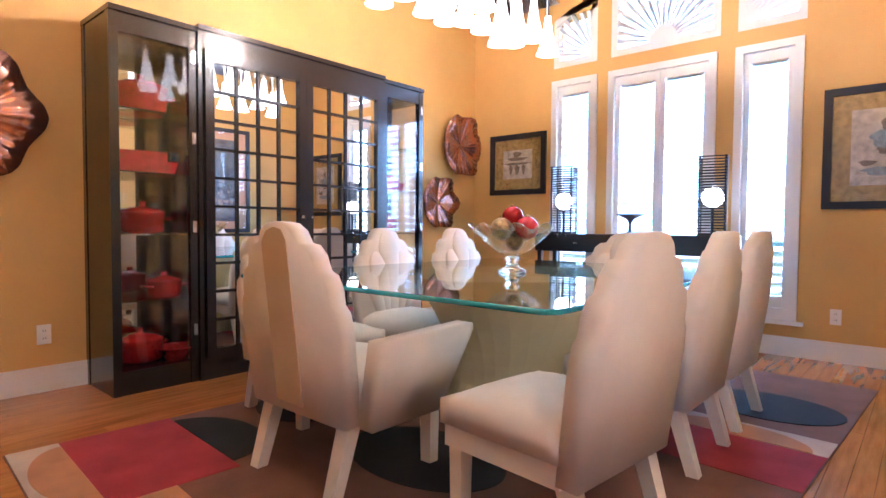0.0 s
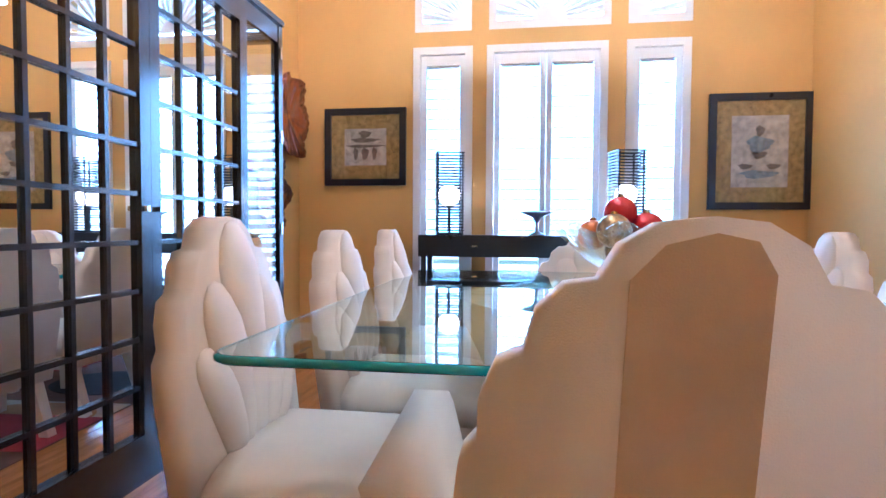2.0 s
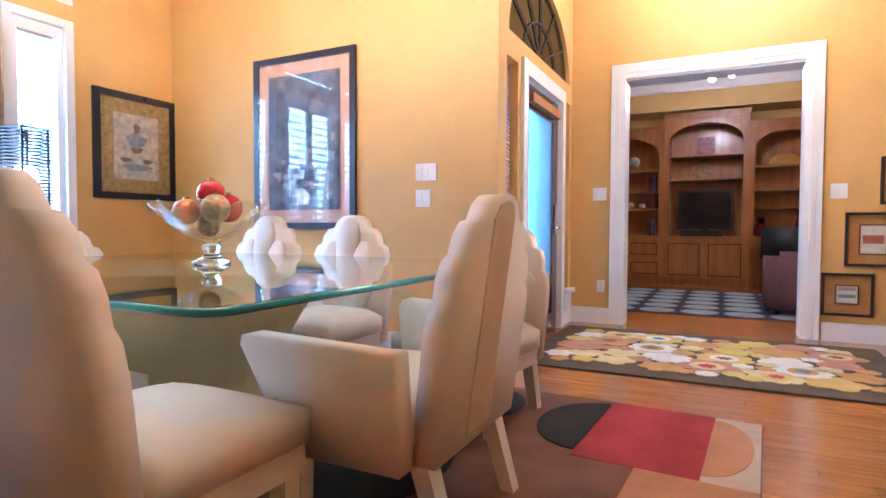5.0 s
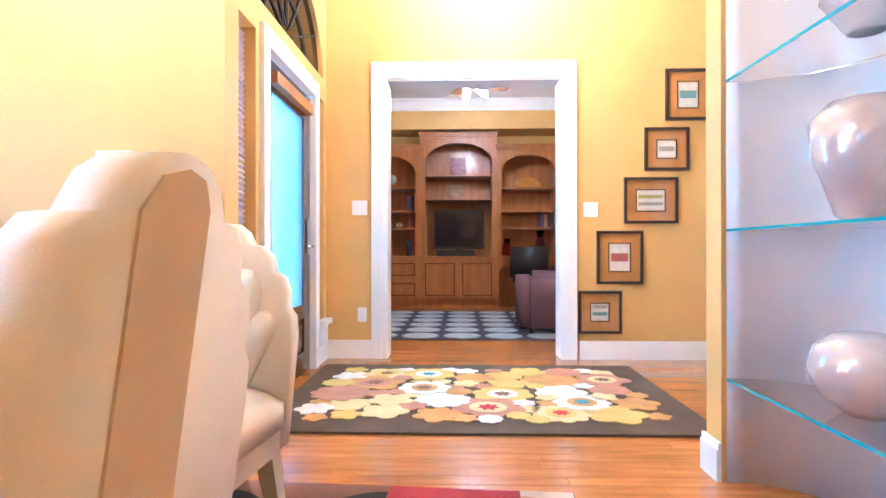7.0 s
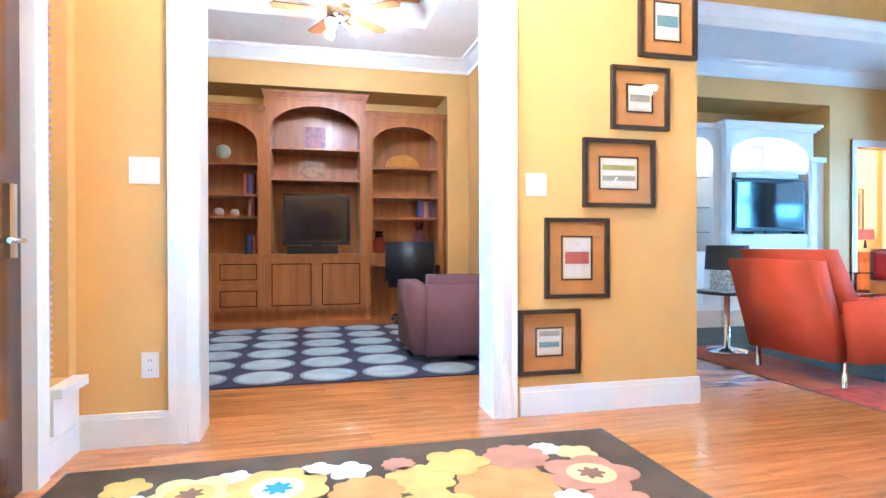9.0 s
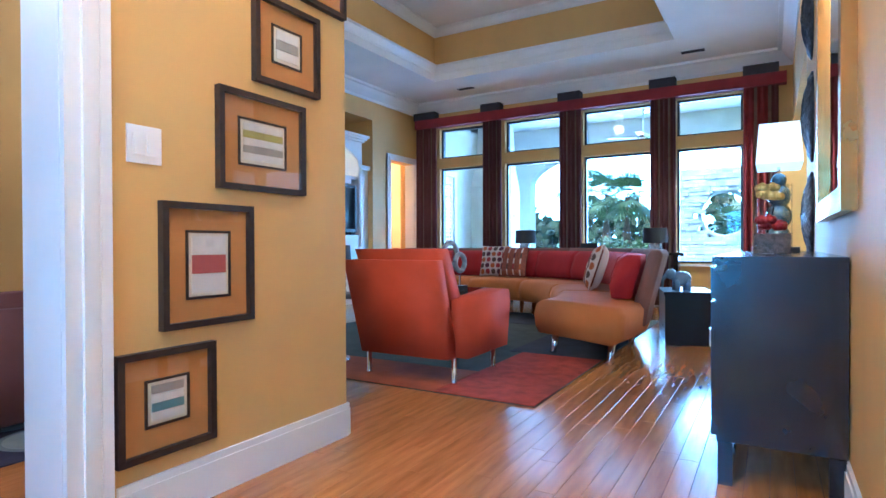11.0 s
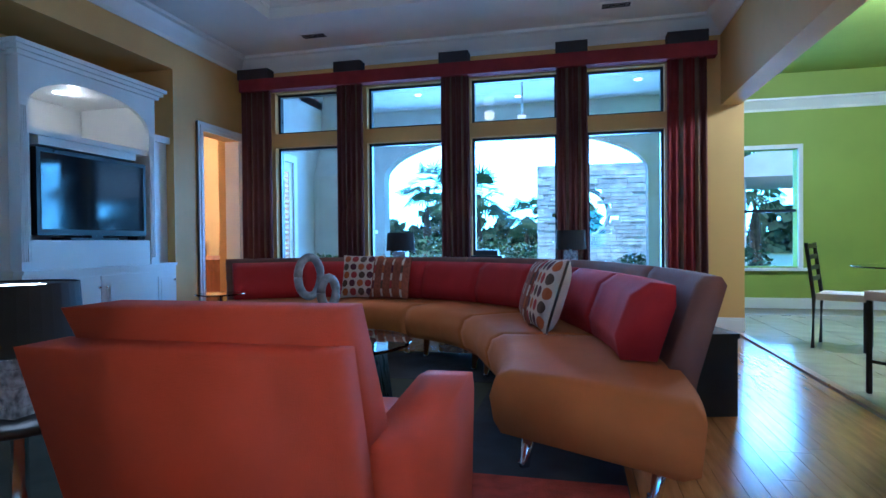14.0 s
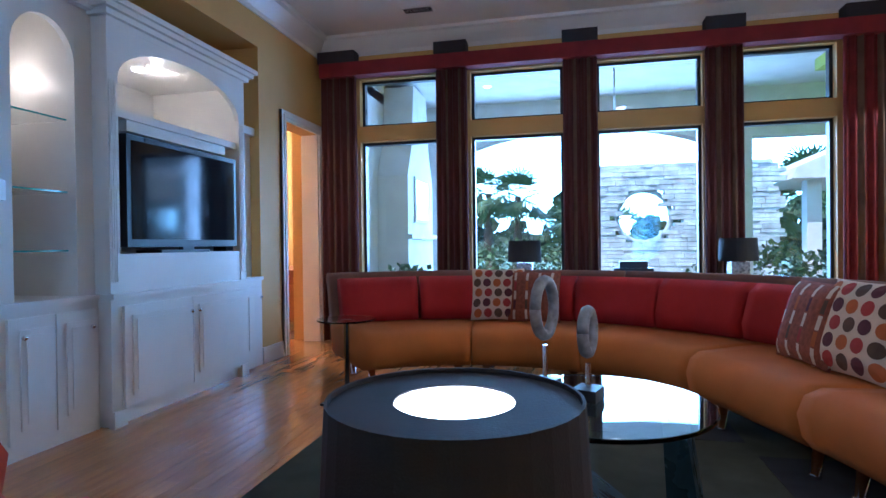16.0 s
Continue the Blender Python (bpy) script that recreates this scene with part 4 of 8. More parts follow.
def picture(x, y, z, rz, w, h, fw, frame_mat, layers, label, group=""):
    """A framed picture whose back lies on a wall: local +x off the wall, y across, z up from its lower edge."""
    th = thing("framed_picture", label, "picture", x, y, z, rz, group)
    for d in ((0, 0.03, -w / 2, -w / 2 + fw, 0, h), (0, 0.03, w / 2 - fw, w / 2, 0, h), (0, 0.0295, -w / 2 + fw, w / 2 - fw, 0, fw), (0, 0.0295, -w / 2 + fw, w / 2 - fw, h - fw, h)):
        boxpart("frame", (d[0] + 0.001, *d[1:]), frame_mat, th, bevel=0.005)
    for k, (mat, ins, t) in enumerate(layers):
        boxpart(("backing", "mat", "print", "panel", "stripe")[min(k, 4)], (0.002, t, -w / 2 + ins, w / 2 - ins, ins, h - ins), mat, th, bevel=0)
    p = boxpart("pane", (0.0245, 0.0265, -w / 2 + fw - 0.001, w / 2 - fw + 0.001, fw - 0.001, h - fw + 0.001), PANE, th, bevel=0)
    p.visible_shadow = False
    return th


INK = material("sepia_ink", (0.24, 0.20, 0.18), 0.8, var=0.2, scale=30)
BLUEINK = material("washed_blue_ink", (0.30, 0.38, 0.45), 0.8, var=0.2, scale=30)


def sketch_marks(th, items, t=0.0165):
    for cy, cz, ry, rz_, mat in items:
        bm = bmesh.new()
        prism(bm, [(cy + ry * math.cos(a) * (1 + 0.18 * math.sin(5 * a)), cz + rz_ * math.sin(a) * (1 + 0.2 * math.sin(3 * a + 1))) for a in [2 * math.pi * i / 26 for i in range(26)]], t - 0.001, t, "x")
        part("drawn_mark", bm, mat, th)


pa = picture(-3.66, WIN, 1.345, -90, 0.70, 0.645, 0.055, NAVYFRAME, [(GOLDMAT, 0.05, 0.008), (SKETCH, 0.17, 0.014)], "black framed etching of a pavilion in a gilt mat")
sketch_marks(pa, [(0.0, 0.38, 0.12, 0.018, INK), (0.0, 0.33, 0.16, 0.012, INK), (-0.08, 0.27, 0.02, 0.05, INK), (0.08, 0.27, 0.02, 0.05, INK), (0, 0.27, 0.03, 0.05, INK), (0, 0.43, 0.05, 0.03, INK)])
pb = picture(-0.56, WIN, 1.145, -90, 0.745, 0.885, 0.055, NAVYFRAME, [(GOLDMAT, 0.05, 0.008), (SKETCH, 0.17, 0.014)], "black framed etching of an urn in a gilt mat")
sketch_marks(pb, [(0.0, 0.50, 0.09, 0.06, BLUEINK), (0.0, 0.42, 0.05, 0.03, INK), (0.0, 0.27, 0.13, 0.03, BLUEINK), (0, 0.6, 0.03, 0.04, INK), (-0.1, 0.33, 0.05, 0.02, INK), (0.1, 0.33, 0.05, 0.02, INK)])
pd = picture(-0.2, 3.39, 0.9, 180, 1.01, 1.37, 0.05, NAVYFRAME, [(PEACHMAT, 0.04, 0.008), (NIGHT, 0.15, 0.014)], "large dark floral print in a peach mat and black frame")
random.seed(5)
PETAL = material("faded_blossom", (0.42, 0.36, 0.34), 0.7, var=0.25, scale=30)
sketch_marks(pd, [(random.uniform(-0.28, 0.3), random.uniform(0.24, 0.72), random.uniform(0.015, 0.045), random.uniform(0.015, 0.035), random.choice((PETAL, BLUEINK, INK))) for _ in range(46)])


def switch_plate(x, y, z, rz, w=0.115, n=2, label="white light switch plate on the wall"):
    th = thing("light_switch", label, "switch", x, y, z, rz)
    boxpart("plate", (0.0005, 0.007, -w / 2, w / 2, -0.06, 0.06), PLASTIC, th, bevel=0.003)
    for i in range(n):
        c = (i - (n - 1) / 2) * 0.046
        boxpart("rocker", (0.0071, 0.011, c - 0.016, c + 0.016, -0.033, 0.033), PLASTIC, th, bevel=0.002)


def outlet(x, y, z, rz):
    th = thing("wall_outlet", "white double power outlet above the baseboard", "outlet", x, y, z, rz)
    boxpart("plate", (0.0005, 0.006, -0.036, 0.036, -0.058, 0.058), PLASTIC, th, bevel=0.003)
    for c in (-0.022, 0.022):
        boxpart("socket", (0.0061, 0.009, -0.017, 0.017, c - 0.014, c + 0.014), PLASTIC, th, bevel=0.003)
        for s in (-0.006, 0.006):
            boxpart("slot", (0.0091, 0.0096, s - 0.0012, s + 0.0012, c - 0.005, c + 0.005), BLACK, th, bevel=0)


switch_plate(-0.2, 2.295, 1.303, 180, 0.165, 3)
switch_plate(-0.2, 2.32, 1.12, 180, 0.115, 2)
switch_plate(1.8, 1.48, 1.242, 180, 0.125, 2)
switch_plate(1.8, -0.415, 1.222, 180, 0.115, 2)
switch_plate(-0.17, -4.19, 1.24, 0, 0.115, 2)
outlet(1.8, 1.46, 0.36, 180)
outlet(-0.82, WIN, 0.34, -90)
outlet(-4.25, 0.78, 0.34, 0)

# console under the window with two slatted lamps
cs = thing("console_table", "black console table on steel legs by the window", "console table", -2.27, 4.56, 0)
boxpart("top", (-0.84, 0.84, -0.17, 0.17, 0.78, 0.94), BLACK, cs, bevel=0.006)
for x in (-0.42, 0.42):
    boxpart("drawer_front", (x - 0.4, x + 0.4, -0.178, -0.1705, 0.79, 0.93), BLACK, cs)
    boxpart("pull", (x - 0.02, x + 0.02, -0.186, -0.1785, 0.855, 0.865), CHROME, cs)
for x in (-0.8, 0.8):
    for y in (-0.14, 0.14):
        boxpart("leg", (x - 0.02, x + 0.02, y - 0.02, y + 0.02, 0, 0.7795), BLACK, cs)
boxpart("shelf", (-0.78, 0.78, -0.13, 0.13, 0.55, 0.58), BLACK, cs)
for x in (-2.9, -1.6):
    lp = thing("slatted_lamp", "black slatted box lamp with a glowing globe", "lamp", x, 4.55, 0.94, 12, "lamps on the console")
    boxpart("base", (-0.1, 0.1, -0.1, 0.1, 0, 0.02), BLACK, lp)
    for sx in (-1, 1):
        for sy in (-1, 1):
            boxpart("post", (sx * 0.09 - 0.006, sx * 0.09 + 0.006, sy * 0.09 - 0.006, sy * 0.09 + 0.006, 0.02, 0.62), BLACK, lp, bevel=0)
    first = None
    for i in range(27):
        if first is None:
            bm = bmesh.new()
            for d in ((-0.105, 0.105, -0.105, -0.093), (-0.105, 0.105, 0.093, 0.105), (-0.105, -0.093, -0.093, 0.093), (0.093, 0.105, -0.093, 0.093)):
                box(bm, *d, 0, 0.009)
            first = part("slat", bm, BLACK, lp)
            first.location = (0, 0, 0.03)
        else:
            share(first, lp, 0, 0, 0.03 + i * 0.0222)
    bm = bmesh.new()
    ball(bm, 0, 0, 0.3, 0.08, u=18, v=12)
    part("globe", bm, BULB, lp, "glowing white globe", smooth=True)
    bm = bmesh.new()
    lathe(bm, [(0.012, 0.02), (0.012, 0.215), (0.03, 0.222), (0.03, 0.228)], 10)
    part("stem", bm, BLACK, lp)
cup = thing("silver_compote", "small dark silver footed dish on the console", "dish", -2.24, 4.5, 0.94)
bm = bmesh.new()
lathe(bm, [(0.06, 0), (0.055, 0.012), (0.015, 0.03), (0.012, 0.09), (0.03, 0.13), (0.12, 0.17), (0.115, 0.175), (0.02, 0.14)], 20)
part("dish", bm, material("tarnished_silver", (0.25, 0.27, 0.32), 0.3, 0.9), cup, smooth=True)

# linear chandelier of frosted glass shades
ch = thing("chandelier", "linear chandelier of lit frosted bell glass shades", "chandelier", -2.3, 2.4, 2.1)
for y in (-0.35, 0.35):
    bm = bmesh.new()
    lathe(bm, [(0.009, 0.36), (0.009, 1.64)], 10)
    part("stem", bm, CHROME, ch).location = (0, y, 0)
boxpart("canopy", (-0.06, 0.06, -0.45, 0.45, 1.6405, 1.65), CHROME, ch, bevel=0.006)
boxpart("bar", (-0.17, 0.17, -0.66, 0.66, 0.32, 0.3595), CHROME, ch, bevel=0.006)
first = None
random.seed(3)
for i in range(8):
    for k, x in enumerate((-0.11, 0.11)):
        y, z = -0.6 + 0.17 * i + (0.03 if k else -0.03), random.choice((0.0, 0.05, 0.09))
        if first is None:
            bm = bmesh.new()
            lathe(bm, [(0.018, 0.24), (0.024, 0.19), (0.034, 0.12), (0.052, 0.05), (0.072, 0.0), (0.068, 0.001), (0.048, 0.052), (0.029, 0.12), (0.016, 0.19)], 16)
            first = part("shade", bm, FROST, ch, "lit frosted glass shade", smooth=True)
            first.location = (x, y, z)
        else:
            share(first, ch, x, y, z)
        bm = bmesh.new()
        lathe(bm, [(0.008, z + 0.24), (0.008, 0.3195)], 8)
        part("drop_rod", bm, CHROME, ch).location = (x, y, 0)


# rug with ovals and blocks
def flat_shape(name, pts, z0, z1, mat, parent):
    bm = bmesh.new()
    prism(bm, pts, z0, z1)
    return part(name, bm, mat, parent)


def ellipse(cx, cy, rx, ry, a0=0.0, a1=2 * math.pi, n=36):
    return [(cx + rx * math.cos(a0 + (a1 - a0) * i / n), cy + ry * math.sin(a0 + (a1 - a0) * i / n)) for i in range(n + (1 if a1 - a0 < 6.2 else 0))]


RUGBROWN = material("brown_wool_pile", (0.17, 0.075, 0.045), 0.95, var=0.12, scale=5, bump=0.6, fine=240, sheen=0.0)
RUGRED = material("crimson_wool_pile", (0.32, 0.022, 0.03), 0.95, var=0.14, scale=5, bump=0.6, fine=240, sheen=0.0)
RUGBLACK = material("black_wool_pile", (0.012, 0.011, 0.012), 0.95, var=0.14, scale=5, bump=0.6, fine=240)
RUGTAN = material("tan_wool_pile", (0.48, 0.23, 0.10), 0.95, var=0.12, scale=5, bump=0.6, fine=240, sheen=0.0)
RUGCREAM = material("cream_wool_pile", (0.56, 0.44, 0.33), 0.95, var=0.12, scale=5, bump=0.6, fine=240, sheen=0.0)
rg = thing("dining_rug", "wool rug of crimson blocks, black ovals and tan discs", "rug", -3.25, 0.39, 0, -3.5)
RW, RL = 2.5, 3.95
boxpart("woven_base", (0, RW, 0, RL, 0.0015, 0.006), RUGBROWN, rg, bevel=0.002)


def block(x0, x1, y0, y1, mat):
    boxpart("inlay", (x0, x1, y0, y1, 0.0061, 0.0085), mat, rg, bevel=0)


def oval(cx, cy, rx, ry, mat, a0=0, a1=360, lift=0):
    flat_shape("inlay", ellipse(cx, cy, rx, ry, radians(a0), radians(a1)), 0.0061 + lift, 0.010 + lift, mat, rg)


for x0, x1 in ((0.005, 0.8), (1.72, RW - 0.005)):
    mid_x = (x0 + x1) / 2
    block(x0, x1, 0.005, 0.195, RUGCREAM)
    oval(mid_x, 0.194, 0.34, 0.165, RUGTAN, 180, 360, 0.001)
    block(x0, x1, 0.196, 0.67, RUGRED)
    oval(mid_x, 0.672, 0.33, 0.25, RUGBLACK, 0, 180, 0.001)
    block(x0, x1, 2.05, 2.5, RUGRED)
    block(x0, x1, 2.501, 2.72, RUGCREAM)
    oval(mid_x, 2.502, 0.33, 0.19, RUGTAN, 0, 180, 0.001)
    oval(mid_x, 3.12, 0.36, 0.27, RUGBLACK)
block(0.801, 1.719, 0.005, 0.42, RUGTAN)
oval(1.25, 1.28, 0.4, 0.27, RUGBLACK)
oval(0.3, 1.25, 0.27, 0.22, RUGBLACK)
oval(2.15, 1.25, 0.26, 0.2, RUGBLACK)
oval(1.25, 2.1, 0.45, 0.35, RUGCREAM)
block(0.85, 1.65, 3.35, RL - 0.005, RUGRED)

# display niche with glass shelves
NICHE = material("ivory_gloss_paint", (0.74, 0.68, 0.62), 0.12, var=0.03, scale=3, coat=0.4)
bm = bmesh.new()
seg = 20
rings = []
for z in (0.0, 2.6):
    rings.append([bm.verts.new((-1.115 + 0.485 * math.cos(math.pi * i / seg), -0.37 - 0.42 * math.sin(math.pi * i / seg), z)) for i in range(seg + 1)] +
                 [bm.verts.new((x, y, z)) for x, y in ((-1.6, -0.98), (-0.63, -0.98))])
for i in range(seg + 3):
    bm.faces.new((rings[0][i], rings[0][(i + 1) % (seg + 3)], rings[1][(i + 1) % (seg + 3)], rings[1][i]))
bm.faces.new(rings[0])
bm.faces.new(rings[1])
structure("wall_niche_curve", bm, NICHE, "ivory curved back of the display niche", "wall")
for f in bpy.data.objects["wall_niche_curve"].data.polygons:
    f.use_smooth = len(f.vertices) == 4
for z in (0.4, 0.97, 1.54, 2.1):
    sh = thing("glass_shelf", "clear glass shelf with a green edge in the niche", "shelf", -1.115, -0.37, z, 0, "niche shelves")
    bm = bmesh.new()
    prism(bm, ellipse(0, -0.0, 0.478, 0.412, math.pi, 2 * math.pi, 20), -0.01, 0)
    part("glass", bm, CLEAR, sh).visible_shadow = False
    bm = bmesh.new()
    box(bm, -0.478, 0.478, 0.0, 0.004, -0.01, 0)
    part("edge", bm, TABLEGLASS_EDGE, sh)
PEARL = material("pearl_glazed_ceramic", (0.70, 0.58, 0.52), 0.12, 0.35, var=0.1, coat=0.6)
for z, prof, lab in ((0.4, [(0.06, 0), (0.13, 0.06), (0.155, 0.13), (0.14, 0.2), (0.09, 0.235), (0.08, 0.24), (0.02, 0.25)], "round pearl-glazed ceramic jar on a glass shelf"),
                     (0.97, [(0.05, 0), (0.08, 0.02), (0.14, 0.2), (0.15, 0.3), (0.1, 0.36), (0.09, 0.36)], "tall pearl-glazed vase on a glass shelf"),
                     (1.54, [(0.05, 0), (0.12, 0.1), (0.1, 0.2), (0.04, 0.26), (0.05, 0.3)], "pearl-glazed bottle vase on a glass shelf")):
    v = thing("ceramic_vase", lab, "vase", -1.12, -0.55, z)
    bm = bmesh.new()
    lathe(bm, prof, 26)
    part("body", bm, PEARL, v, smooth=True)

# ---- foyer ----
STRIPES = [material("white_linen_art", (0.72, 0.68, 0.62), 0.85, var=0.08, scale=30), material("teal_art", (0.16, 0.30, 0.32), 0.85, var=0.1), material("rose_art", (0.42, 0.10, 0.08), 0.85, var=0.1), material("grey_art", (0.36, 0.33, 0.28), 0.85, var=0.1), material("moss_art", (0.40, 0.36, 0.10), 0.85, var=0.1)]
ART = [(-1.2, 1.945, 0.365, 0.415, (0, 1, 0)), (-1.027, 1.538, 0.356, 0.348, (0, 3, 0)), (-0.898, 1.108, 0.432, 0.374, (0, 3, 0, 4, 0)), (-0.647, 0.616, 0.373, 0.431, (0, 2, 0)), (-0.486, 0.212, 0.35, 0.347, (0, 1, 0, 3))]
for y, z, w, h, bands in ART:
    th = picture(1.8, y, z, 180, w, h, 0.022, DARKFRAME, [(TANBOARD, 0.02, 0.008), (MATBOARD, 0.105, 0.010)], "striped textile art in an ochre mat and dark frame", "textile pictures on the hall wall")
    n = len(bands)
    for k, b in enumerate(bands):
        z0 = 0.115 + (h - 0.23) * k / n
        boxpart("stripe", (0.0101, 0.014, -w / 2 + 0.118, w / 2 - 0.118, z0 + 0.002, z0 + (h - 0.23) / n), STRIPES[b], th, bevel=0.003)
    boxpart("inner_fillet", (0.0081, 0.013, -w / 2 + 0.095, -w / 2 + 0.104, 0.095, h - 0.095), DARKFRAME, th, bevel=0)
    boxpart("inner_fillet", (0.0081, 0.013, w / 2 - 0.104, w / 2 - 0.095, 0.095, h - 0.095), DARKFRAME, th, bevel=0)
    boxpart("inner_fillet", (0.0081, 0.0125, -w / 2 + 0.104, w / 2 - 0.104, 0.095, 0.104), DARKFRAME, th, bevel=0)
    boxpart("inner_fillet", (0.0081, 0.0125, -w / 2 + 0.104, w / 2 - 0.104, h - 0.104, h - 0.095), DARKFRAME, th, bevel=0)

RUGDARK = material("umber_wool_pile", (0.085, 0.055, 0.028), 0.95, var=0.14, scale=5, bump=0.6, fine=240, sheen=0.0)
BLOOM = [material("yellow_wool", (0.60, 0.42, 0.10), 0.95, var=0.12, bump=0.6, fine=240), material("ivory_wool", (0.70, 0.64, 0.54), 0.95, var=0.1, bump=0.6, fine=240),
         material("amber_wool", (0.52, 0.27, 0.07), 0.95, var=0.12, bump=0.6, fine=240), material("rose_tan_wool", (0.45, 0.21, 0.12), 0.95, var=0.12, bump=0.6, fine=240),
         material("pale_gold_wool", (0.62, 0.50, 0.22), 0.95, var=0.1, bump=0.6, fine=240)]
HEART = [material("red_wool", (0.48, 0.03, 0.03), 0.95, var=0.1), material("teal_wool", (0.06, 0.24, 0.30), 0.95, var=0.1), material("brown_wool", (0.20, 0.10, 0.05), 0.95)]
fr = thing("foyer_rug", "umber wool rug with large yellow and ivory flowers", "rug", 0, 0, 0)
boxpart("woven_base", (-0.12, 1.48, -0.62, 1.68, 0.0015, 0.014), RUGDARK, fr, bevel=0.004)
random.seed(21)
FL = []
tries = 0
while len(FL) < 95 and tries < 9000:
    tries += 1
    r = random.choice((0.21, 0.19, 0.17, 0.14)) if len(FL) < 26 else random.choice((0.11, 0.09, 0.07))
    x, y = random.uniform(0.04 + r * 0.7, 1.34 - r * 0.7), random.uniform(-0.46 + r * 0.7, 1.53 - r * 0.7)
    if all((x - a) ** 2 + (y - b) ** 2 > (0.74 * (r + q)) ** 2 for a, b, q, *_ in FL):
        FL.append((x, y, r))
for k, (x, y, r) in enumerate(FL):
    n = random.choice((5, 6, 8, 10))
    ph = random.uniform(0, 6)
    deep = 0.28 if n < 8 else 0.16
    z = 0.0141 + 0.0007 * (k % 7)
    pts = [(x + r * (1 - deep + deep * abs(math.cos(n * a / 2 + ph))) * math.cos(a), y + r * (1 - deep + deep * abs(math.cos(n * a / 2 + ph))) * math.sin(a)) for a in [2 * math.pi * i / 60 for i in range(60)]]
    flat_shape("flower", pts, z, z + 0.004, BLOOM[k % 5], fr)
    if r > 0.16 and k % 3 != 1:
        flat_shape("flower_ring", ellipse(x, y, r * 0.5, r * 0.5), z + 0.004, z + 0.0052, BLOOM[(k + 1) % 5], fr)
        hp = [(x + r * 0.3 * (0.8 + 0.2 * math.cos(7 * a)) * math.cos(a), y + r * 0.3 * (0.8 + 0.2 * math.cos(7 * a)) * math.sin(a)) for a in [2 * math.pi * i / 40 for i in range(40)]]
        flat_shape("flower_heart", hp, z + 0.0052, z + 0.0064, HEART[k % 2] if k % 3 else HEART[2], fr)

cl = thing("ceiling_light", "round crystal flush ceiling light, lit", "ceiling light", 0.75, 0.35, H - 0.3)
bm = bmesh.new()
lathe(bm, [(0.02, -0.02), (0.1, 0.0), (0.17, 0.06), (0.19, 0.13), (0.185, 0.2)], 28)
part("crystal_bowl", bm, FROST, cl, smooth=True)
bm = bmesh.new()
lathe(bm, [(0.19, 0.2), (0.2, 0.24), (0.08, 0.27), (0.07, 0.3)], 28)
part("canopy", bm, BRASS, cl, smooth=True)

